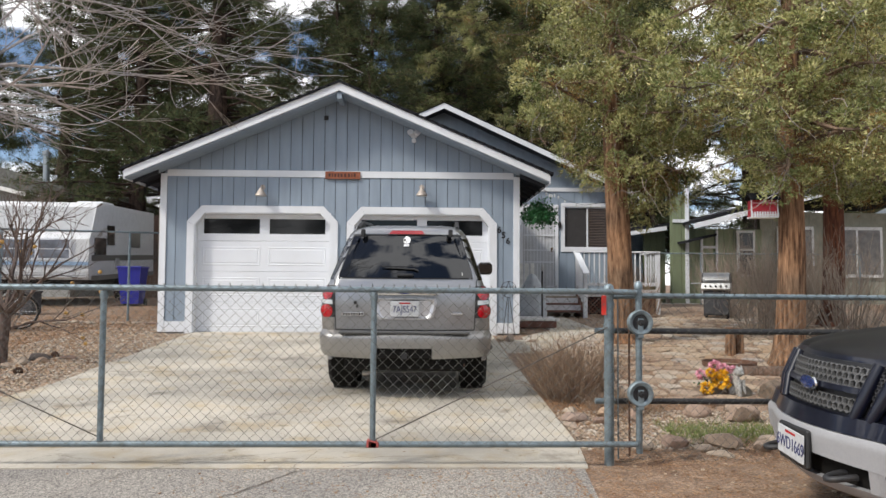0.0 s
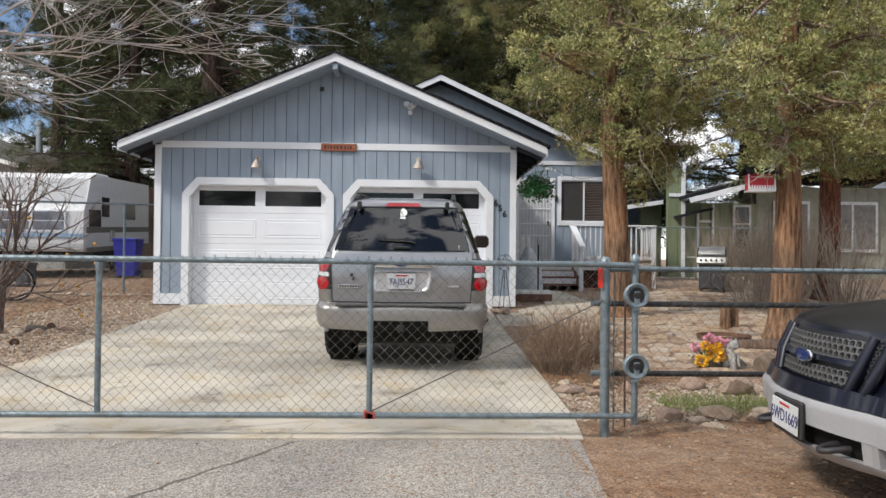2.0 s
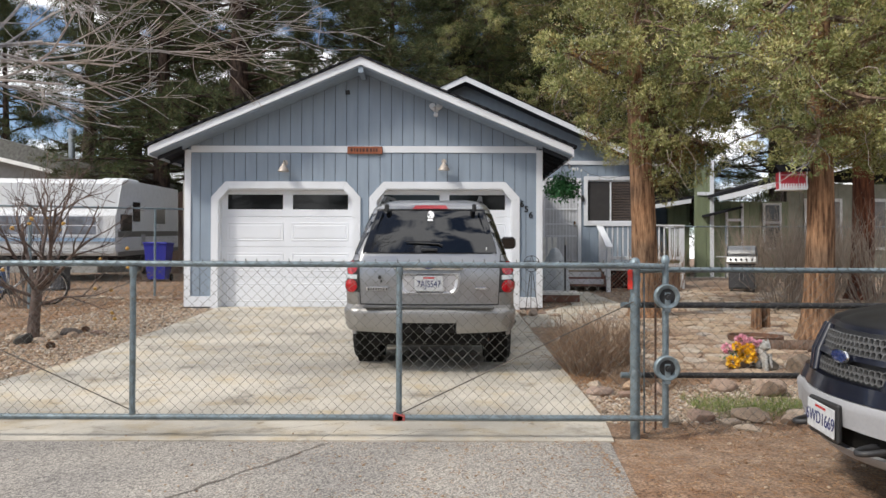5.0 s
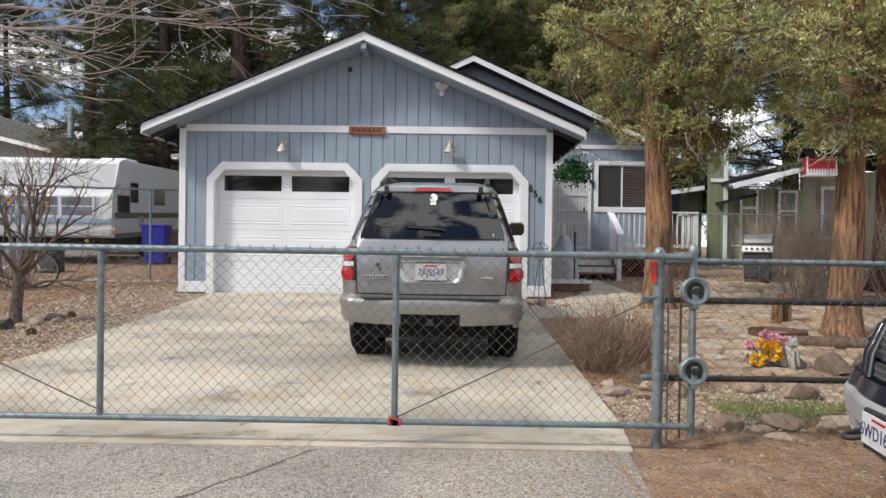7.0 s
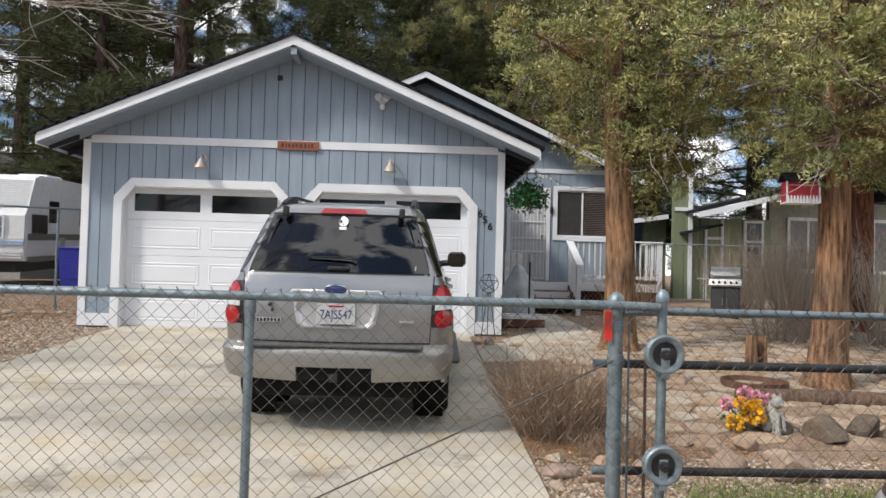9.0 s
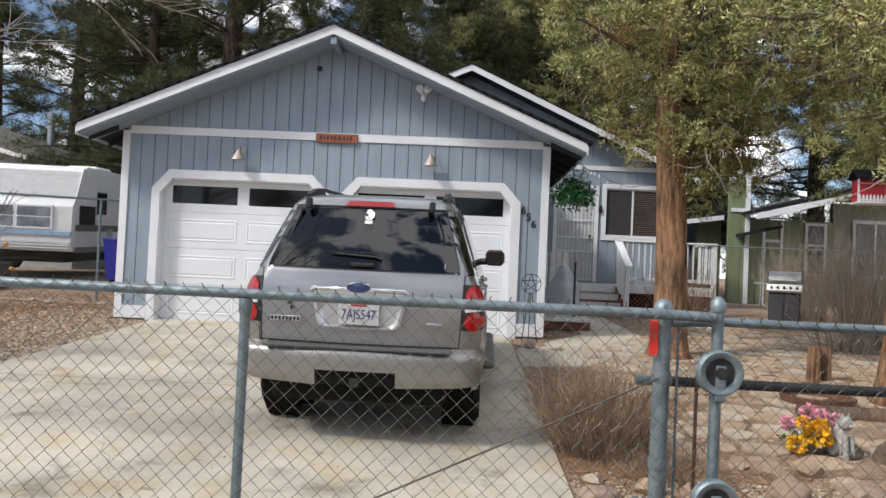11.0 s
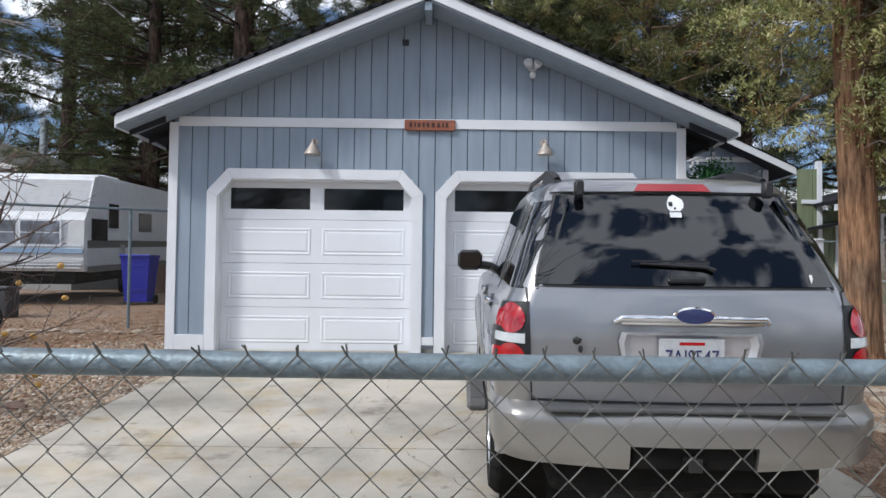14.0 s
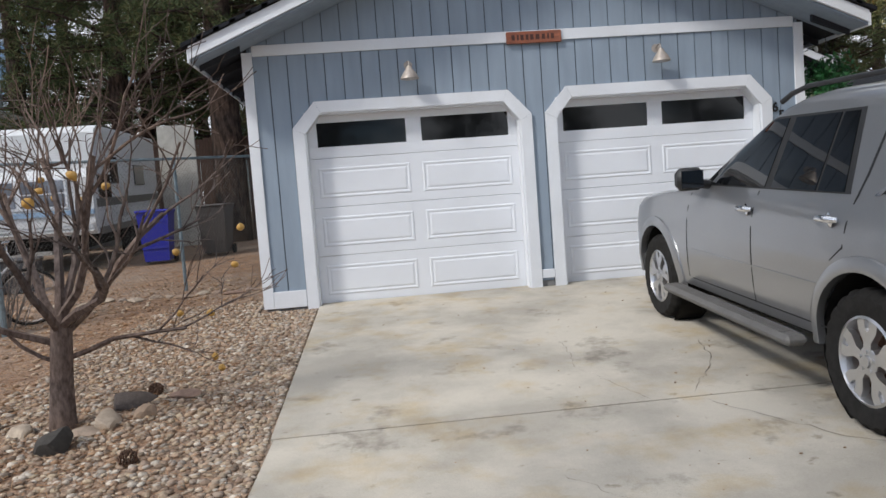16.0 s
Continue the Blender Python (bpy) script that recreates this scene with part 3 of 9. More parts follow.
    for x_end, sgn in ((xl, -1), (xr, 1)):
        z_end = 4.55 - SLOPE * abs(x_end - APEX_X)
        s = Soup().prism([(APEX_X, 4.56), (x_end, z_end + 0.01), (x_end, z_end + 0.07), (APEX_X, 4.62)], "y", yf + 0.03, yb)
        put(s, "roof_deck", SOFFIT, "roof deck coloured dark as eave shade", fix=True)
        s = Soup().prism([(APEX_X, 4.535), (x_end, z_end - 0.015), (x_end, z_end + 0.008), (APEX_X, 4.558)], "y", yf + 0.03, GY - 0.004)
        put(s, "soffit", SIDING, "blue-grey painted soffit", fix=True)
        s = Soup().prism([(APEX_X, 4.56), (x_end, z_end + 0.01), (x_end, z_end + 0.138), (APEX_X, 4.698)], "y", yf, yf + 0.028)
        put(s, "rake_board", TRIM, "white rake board", fix=True)
        s = Soup().box(min(x_end, x_end + 0.02 * sgn), max(x_end, x_end + 0.02 * sgn), yf, yb, z_end - 0.03, z_end + 0.11, 0.003)
        put(s, "eave_board", TRIM, "white eave board")
        # courses of shingle
        n = 22
        s = Soup()
        for i in range(n):
            u0, u1 = i / n, (i + 1) / n + 0.01
            xa, xb = APEX_X + (x_end - APEX_X) * u0, APEX_X + (x_end - APEX_X + 0.03 * sgn) * u1
            za, zb = 4.712 - SLOPE * abs(xa - APEX_X), 4.712 - SLOPE * abs(xb - APEX_X)
            s.prism([(xa, za - 0.012), (xb, zb - 0.012), (xb, zb + 0.034), (xa, za + 0.018)], "y", yf - 0.035, yb)
        put(s, "shingles", SHINGLE, "dark grey asphalt shingles", fix=True)
        # rafter tails under the eave
        y = yf + 0.3
        while y < yb:
            xa = GX0 + 0.02 if sgn < 0 else GX1 - 0.02
            za = 4.55 - SLOPE * abs(xa - APEX_X)
            s = Soup().prism([(xa, za - 0.09), (x_end - 0.03 * sgn, z_end - 0.06), (x_end - 0.03 * sgn, z_end + 0.005), (xa, za)], "y", y, y + 0.04)
            y += 0.6
            put(s, "rafter", SOFFIT, "rafter tail coloured dark as eave shade", fix=True)
    put(Soup().box(APEX_X - 0.045, APEX_X + 0.045, yf + 0.03, GY, 4.42, 4.555, 0.005), "ridge_beam", SIDING, "painted ridge beam end")
    return g


garage()

# ---- gate and fences ----
def mesh_panel(s, x0, x1, z0, z1, y, pitch=0.078, r=0.0019, top_loops=True, m=None, every=1):
    """Chain link: zigzag wires side by side, each hooked into its neighbour, with twisted ends standing above the rail."""
    half = pitch / 2
    n = int((x1 - x0) / half)
    rows = int(round((z1 - z0) / half))
    dz = (z1 - z0) / rows
    rng = np.random.default_rng(int(abs(x0 * 100)) + 3)
    for i in range(0, n, every):
        x = x0 + i * half
        pts = []
        for k in range(rows + 1):
            side = 1 if (k + i) % 2 else -1
            pts.append((x + half / 2 + side * half / 2, y + side * 0.003, z0 + k * dz))
        if top_loops:
            a = pts[-1]
            pts.append((a[0] + rng.uniform(-0.008, 0.008), a[1] + rng.uniform(-0.02, -0.004), a[2] + 0.012 + rng.uniform(0, 0.008)))
        s.tube(pts, r, 3, caps=False, m=m)


def bent_end(p, r=0.018):
    return p


ROD = plain("weathered_rod", (0.11, 0.09, 0.075), 0.6, metal=0.3, var=0.3)


def rolling_gate():
    gy, zt, zb = 6.51, 1.125, 0.02
    g = thing("rolling_gate", pose(0.75, gy, zb), "closed galvanised chain-link rolling gate across the driveway", "gate")
    inv = g.matrix_world.inverted()

    def put(s, name, mat, label="", **k):
        ob = s.part(name, mat, g, label, **k)
        ob.matrix_parent_inverse = inv
        return ob

    x0, x1 = -6.6, 1.24
    put(Soup().tube([(x0, gy, zt), (-3, gy, zt + 0.003), (1.0, gy, zt - 0.004), (x1 - 0.03, gy, zt - 0.01)], 0.0215, 12), "top_rail", GALV, "weathered galvanised top rail", smooth=40)
    put(Soup().tube([(x0, gy, zb), (-3, gy, zb), (x1 - 0.03, gy, zb)], 0.0215, 12), "bottom_rail", GALV, "weathered galvanised bottom rail", smooth=40)
    for x in (-6.6, -4.55, -2.63, -0.70):
        put(Soup().tube([(x, gy, zb + 0.02), (x, gy, zt - 0.02)], 0.0215, 12), "upright", GALV, "weathered galvanised upright", smooth=40)
        s = Soup()
        s.lathe([(0.027, -0.03), (0.028, 0.0), (0.027, 0.03)], 10, m=pose(x, gy, zt - 0.05))
        put(s, "rail_tee", GALV, smooth=40)
    s = Soup()
    mesh_panel(s, x0, x1 - 0.03, zb + 0.005, zt + 0.02, gy - 0.026)
    put(s, "chain_link_mesh", WIRE, "grey diamond wire mesh", kind="")
    put(Soup().tube([(-0.68, gy + 0.012, zb + 0.03), (1.0, gy + 0.012, 0.86)], 0.0045, 6), "brace_rod", ROD, "thin dark diagonal truss rod")
    put(Soup().tube([(-2.61, gy + 0.012, zb + 0.03), (-4.48, gy + 0.012, 0.9)], 0.0045, 6), "brace_rod", ROD, "thin dark diagonal truss rod")
    s = Soup()
    for k in range(5):
        s.box(-0.74 + 0.012 * k, -0.71 + 0.014 * k, gy - 0.035, gy + 0.03, zb - 0.02, zb + 0.035 - 0.004 * k, 0.004)
    put(s, "tie_strip", plain("faded_red_tape", (0.35, 0.07, 0.06), 0.7), "faded red tape tied to the rail")
    # wheel frame upright with its two grooved wheels
    xw = 1.235
    put(Soup().tube([(xw, gy + 0.03, -0.05), (xw, gy + 0.03, 1.15)], 0.024, 12), "wheel_post", GALV, "galvanised wheel post", smooth=40)
    s = Soup().lathe([(0.03, 0), (0.032, 0.02), (0.026, 0.045), (0.012, 0.06)], 12, m=pose(xw, gy + 0.03, 1.14))
    put(s, "cap", GALV, "domed post cap", smooth=40)
    for z in (0.90, 0.388):
        w = Soup()
        prof = [(0.058, -0.018), (0.066, -0.026), (0.084, -0.028), (0.090, -0.022), (0.082, -0.008), (0.076, 0), (0.082, 0.008), (0.090, 0.022), (0.084, 0.028), (0.066, 0.026), (0.058, 0.018), (0.058, -0.018)]
        w.lathe(prof, 32, m=pose(xw - 0.01, gy - 0.035, z, 90), caps=False)
        wheel = put(w, "roller_wheel", GALV, "grooved steel roller wheel", smooth=40)
        h = Soup().lathe([(0.059, -0.006), (0.059, 0.006)], 20, m=pose(xw - 0.01, gy - 0.035, z, 90)).lathe([(0.024, 0.0), (0.024, 0.04)], 12, m=pose(xw - 0.01, gy - 0.035, z, 90)).lathe([(0.012, 0.04), (0.012, 0.055)], 6, m=pose(xw - 0.01, gy - 0.035, z, 90))
        hub = h.part("hub", BLACK_PIPE, wheel, smooth=40)
        s = Soup().box(xw - 0.03, xw + 0.01, gy - 0.06, gy - 0.052, z - 0.11, z + 0.03, 0.002).box(xw - 0.03, xw + 0.01, gy - 0.055, gy + 0.02, z - 0.115, z - 0.107, 0.002)
        put(s, "wheel_bracket", GALV)


rolling_gate()


def fence_post(x, y, z0, z1, r, label, group="fence posts", collars=()):
    p = thing("fence_post", pose(x, y, z0), label, "fence post", group)
    Soup().tube([(0, 0, -0.1), (0, 0, z1 - z0)], r, 14).part("post", GALV, p, smooth=40)
    Soup().lathe([(r * 1.12, -0.02), (r * 1.15, 0.01), (r * 0.95, 0.035), (r * 0.4, 0.05)], 14, m=pose(0, 0, z1 - z0)).part("cap", GALV, p, "domed galvanised cap", smooth=40)
    for c in collars:
        Soup().lathe([(r * 1.13, -0.022), (r * 1.16, -0.015), (r * 1.16, 0.015), (r * 1.13, 0.022)], 14, m=pose(0, 0, c - z0)).part("collar", GALV, p, "galvanised band clamp", smooth=40)
    return p


FY = 6.60
fence_post(1.03, FY, ground_z(1, FY), 1.13, 0.035, "thick galvanised gate post with clamp bands", collars=(0.86, 0.50, 0.33, 1.02))


def side_fence():
    g = thing("chain_link_fence", pose(1.4, FY + 0.14, ground_z(1.4, FY)), "galvanised chain-link fence with black rails along the front yard", "fence")
    inv = g.matrix_world.inverted()

    def put(s, name, mat, label="", **k):
        ob = s.part(name, mat, g, label, **k)
        ob.matrix_parent_inverse = inv
        return ob

    y = FY + 0.07
    put(Soup().tube([(1.06, FY - 0.005, 1.085), (1.3, y, 1.09), (4, y, 1.085), (12, y, 1.08)], 0.02, 12), "top_rail", GALV, "weathered galvanised top rail", smooth=40)
    put(Soup().tube([(0.95, y + 0.03, 0.825), (1.1, y + 0.03, 0.825)], 0.022, 10), "rail_stub", GALV, "blue-grey rail stub", smooth=40)
    put(Soup().tube([(0.95, y + 0.03, 0.30), (1.1, y + 0.03, 0.30)], 0.022, 10), "rail_stub", GALV, "blue-grey rail stub", smooth=40)
    put(Soup().tube([(1.1, y + 0.03, 0.825), (12, y + 0.03, 0.81)], 0.022, 12), "guide_rail", BLACK_PIPE, "black pipe guide rail", smooth=40)
    put(Soup().tube([(1.1, y + 0.03, 0.30), (12, y + 0.03, 0.29)], 0.022, 12), "guide_rail", BLACK_PIPE, "black pipe guide rail", smooth=40)
    s = Soup()
    mesh_panel(s, 1.06, 12, ground_z(2, 6.6) + 0.02, 1.10, y - 0.02)
    put(s, "chain_link_mesh", WIRE, "grey diamond wire mesh")
    put(Soup().tube([(1.20, y, -0.1), (1.20, y, 0.9)], 0.008, 6), "tension_bar", RUST, "rusty tension bar")
    put(Soup().tube([(1.11, y - 0.02, -0.12), (1.11, y - 0.02, 1.08)], 0.006, 6), "tension_bar", GALV)


side_fence()
for _x in (4.4, 7.4, 10.4):
    fence_post(_x, FY + 0.09, ground_z(_x, FY), 1.06, 0.025, "galvanised line post of the front fence", group="line posts")

# ---- vehicles ----
def tab(t, z, k):
    zs = [r[0] for r in t]
    return float(np.interp(z, zs, [r[k] for r in t]))


class Body:
    """A car body cut into level slices. Table rows: z, half width, rear y, front y, rear corner radius, front corner radius."""

    def __init__(self, table, rear_bulge, front_bulge, arches, arch_r):
        self.t, self.rb, self.fb, self.arches, self.ar = table, rear_bulge, front_bulge, arches, arch_r

    def row(self, z):
        return [tab(self.t, z, k) for k in range(1, 6)]

    def outline(self, z, n_rear=8, n_corner=8, n_side=150, n_front=8):
        w, yr, yf, rr, rf = self.row(z)
        pts = []
        a = w - rr
        for i in range(n_rear):
            x = a * i / n_rear
            pts.append((x, yr + self.rb * (x / a) ** 2))
        for i in range(n_corner):
            t = i / n_corner * np.pi / 2
            pts.append((a + rr * np.sin(t), yr + self.rb + rr * (1 - np.cos(t))))
        y0, y1 = yr + self.rb + rr, yf - self.fb - rf
        for i in range(n_side):
            y = y0 + (y1 - y0) * i / n_side
            x = w
            if self.arches:
                for ya, za in self.arches:
                    if (y - ya) ** 2 + (z - za) ** 2 < self.ar ** 2:
                        x = w - 0.28
            pts.append((x, y))
        b = w - rf
        for i in range(n_corner):
            t = i / n_corner * np.pi / 2
            pts.append((b + rf * np.cos(t), yf - self.fb - rf * (1 - np.sin(t))))
        for i in range(n_front + 1):
            x = b * (1 - i / n_front)
            pts.append((x, yf - self.fb * (x / b) ** 2))
        return pts

    def loft(self, levels, cap_z=None):
        s = Soup()
        rings = []
        for z in levels:
            h = self.outline(z)
            ring = [(x, y, z) for x, y in h] + [(-x, y, z) for x, y in h[-2:0:-1]]
            rings.append(ring)
        n = len(rings[0])
        v = [p for r in rings for p in r]
        f = [(i * n + k, i * n + (k + 1) % n, (i + 1) * n + (k + 1) % n, (i + 1) * n + k) for i in range(len(rings) - 1) for k in range(n)]
        top = rings[-1]
        half = n // 2
        base = (len(rings) - 1) * n
        for k in range(half):
            a, b, c, d = k, k + 1, (n - k - 1) % n, (n - k) % n
            q = [base + a, base + b, base + c, base + d]
            q = [j for i, j in enumerate(q) if j not in q[:i]]
            if len(q) > 2:
                f.append(q)
        return s.add(v, f)

    def side(self, y, z, off=0.0):
        """The point on the side (positive x) at y and z."""
        w, yr, yf, rr, rf = self.row(z)
        y0 = yr + self.rb + rr
        y1 = yf - self.fb - rf
        x = w
        if y < y0:
            d = min(rr, y0 - y)
            x = w - rr + math.sqrt(max(0, rr * rr - d * d))
        elif y > y1:
            d = min(rf, y - y1)
            x = w - rf + math.sqrt(max(0, rf * rf - d * d))
        return (x + off, y, z)

    def rear(self, x, z, off=0.0):
        w, yr, yf, rr, rf = self.row(z)
        a = w - rr
        ax = abs(x)
        if ax <= a:
            y = yr + self.rb * (ax / a) ** 2
        else:
            y = yr + self.rb + rr - math.sqrt(max(0, rr * rr - min(rr, ax - a) ** 2))
        return (x, y - off, z)

    def front(self, x, z, off=0.0):
        w, yr, yf, rr, rf = self.row(z)
        b = w - rf
        ax = abs(x)
        if ax <= b:
            y = yf - self.fb * (ax / b) ** 2
        else:
            y = yf - self.fb - rf + math.sqrt(max(0, rf * rf - min(rf, ax - b) ** 2))
        return (x, y + off, z)

    def around_rear(self, u, z, off=0.0):
        """A point u metres along the outline from the rear's middle, to the right."""
        w, yr, yf, rr, rf = self.row(z)
        a, q = w - rr, rr * np.pi / 2
        if u <= a:
            return (u, yr + self.rb * (u / a) ** 2 - off, z)
        if u <= a + q:
            t = (u - a) / rr
            return (a + (rr + off) * np.sin(t), yr + self.rb + rr - (rr + off) * np.cos(t), z)
        return (w + off, yr + self.rb + rr + (u - a - q), z)


def solid_patch(fn, corners, nu, nv, off, thick=0.012, mirror=False):
    """A thin solid sheet that follows a surface. corners: four (u, v), in order; fn(u, v, off) gives the point."""
    s = Soup()
    c = np.array(corners, float)
    pts = [[], []]
    for i in range(nu + 1):
        for j in range(nv + 1):
            a, b = i / nu, j / nv
            p = c[0] * (1 - a) * (1 - b) + c[1] * a * (1 - b) + c[2] * a * b + c[3] * (1 - a) * b
            for k, o in enumerate((off, off - thick)):
                q = fn(p[0], p[1], o)
                pts[k].append((-q[0], q[1], q[2]) if mirror else q)
    n = (nu + 1) * (nv + 1)
    at = lambda i, j: i * (nv + 1) + j
    f = []
    for i in range(nu):
        for j in range(nv):
            q = (at(i, j), at(i + 1, j), at(i + 1, j + 1), at(i, j + 1))
            f.append(q)
            f.append(tuple(n + k for k in q[::-1]))
    edge = [at(i, 0) for i in range(nu)] + [at(nu, j) for j in range(nv)] + [at(i, nv) for i in range(nu, 0, -1)] + [at(0, j) for j in range(nv, 0, -1)]
    for k in range(len(edge)):
        a, b = edge[k], edge[(k + 1) % len(edge)]
        f.append((a, n + a, n + b, b))
    return s.add(pts[0] + pts[1], f)


def wheel(parent, x, y, r, side, rim_r=0.235, width=0.25, spokes=5):
    m = pose(x, y, r, 0, 90 * side, 0)
    w = thing("wheel", m, "", "")
    w.parent = parent
    w.matrix_world = m
    w.matrix_basis = m
    h = width / 2
    prof = [(rim_r, -h + 0.01), (rim_r + 0.03, -h), (r - 0.035, -h), (r - 0.008, -h + 0.03), (r, -h + 0.05), (r, h - 0.05), (r - 0.008, h - 0.03), (r - 0.035, h), (rim_r + 0.03, h), (rim_r, h - 0.012)]
    s = Soup().lathe(prof + [(rim_r - 0.01, 0)], 96, caps=False)
    rows = s.v[0].reshape(len(prof) + 1, 96, 3)
    for j in (2, 3, 4, 5, 6, 7):
        rows[j, ::4, :2] *= 1 - 0.03
        rows[j, 1::4, :2] *= 1 - 0.03
    s.part("tyre", RUBBER, w, "black all-terrain tyre", smooth=35)
    s = Soup().lathe([(rim_r, -h + 0.01), (rim_r, h - 0.012), (rim_r - 0.014, h - 0.004), (rim_r - 0.022, h - 0.02), (rim_r - 0.04, h - 0.09), (rim_r - 0.05, -h + 0.02)], 40, caps=False)
    for k in range(spokes):
        a = math.degrees(k * 2 * np.pi / spokes)
        half = 0.058 * 6 / spokes
        s.prism([(0.04, -0.028), (0.10, -0.030), (rim_r - 0.08, -half), (rim_r - 0.02, -half - 0.012), (rim_r - 0.02, -0.022), (rim_r - 0.065, -0.016), (rim_r - 0.08, 0), (rim_r - 0.11, 0), (0.04, 0)], "z", h - 0.055, h - 0.014, m=pose(0, 0, 0, 0, 0, a))
        s.prism([(0.04, 0), (rim_r - 0.11, 0), (rim_r - 0.08, 0), (rim_r - 0.065, 0.016), (rim_r - 0.02, 0.022), (rim_r - 0.02, half + 0.012), (rim_r - 0.08, half), (0.10, 0.030), (0.04, 0.028)], "z", h - 0.055, h - 0.014, m=pose(0, 0, 0, 0, 0, a))
        s.prism([(rim_r - 0.085, -0.02), (rim_r - 0.02, -0.026), (rim_r - 0.02, 0.026), (rim_r - 0.085, 0.02)], "z", h - 0.058, h - 0.032, m=pose(0, 0, 0, 0, 0, a))
    s.lathe([(0.075, h - 0.08), (0.075, h - 0.02), (0.06, h - 0.012), (0.035, h - 0.012), (0.032, h + 0.0), (0.001, h + 0.003)], 20)
    for k in range(5):
        a = k * 2 * np.pi / 5
        s.lathe([(0.011, h - 0.02), (0.011, h - 0.002)], 6, m=pose(0.052 * np.cos(a), 0.052 * np.sin(a), 0))
    s.part("rim", ALLOY, w, "silver five-spoke alloy rim", smooth=30)
    Soup().lathe([(0.001, h - 0.10), (rim_r - 0.03, h - 0.10)], 24, caps=False).part("brake_disc", RUST, w)
    return w


def text_part(name, body, size, mat, parent, m, depth=0.002, label="", bold=0.0):
    cu = bpy.data.curves.new(name, "FONT")
    cu.body, cu.size, cu.extrude, cu.align_x, cu.align_y, cu.offset = body, size, depth, "CENTER", "CENTER", bold
    tmp = bpy.data.objects.new("tmp", cu)
    scene.collection.objects.link(tmp)
    dg = bpy.context.evaluated_depsgraph_get()
    me = bpy.data.meshes.new_from_object(tmp.evaluated_get(dg))
    bpy.data.objects.remove(tmp)
    me.name = name
    me.materials.clear()
    me.materials.append(mat)
    ob = new(name, me)
    ob.parent = parent
    ob.matrix_basis = m
    return tagged(ob, label)


def licence_plate(parent, m, text):
    """Origin at the plate's middle; it faces -y."""
    p = Soup().box(-0.155, 0.155, -0.004, 0.004, -0.078, 0.078, 0.003).part("licence_plate", PLATE_WHITE, parent, "white licence plate with dark blue characters")
    p.matrix_basis = m
    text_part("plate_number", text, 0.098, PLATE_BLUE, p, pose(0, -0.006, -0.008, 90), 0.001, bold=0.0).scale = (0.78, 1.0, 1)
    Soup().box(-0.06, 0.06, -0.0055, -0.004, 0.05, 0.064).part("plate_script", RED_LENS, p)
    return p


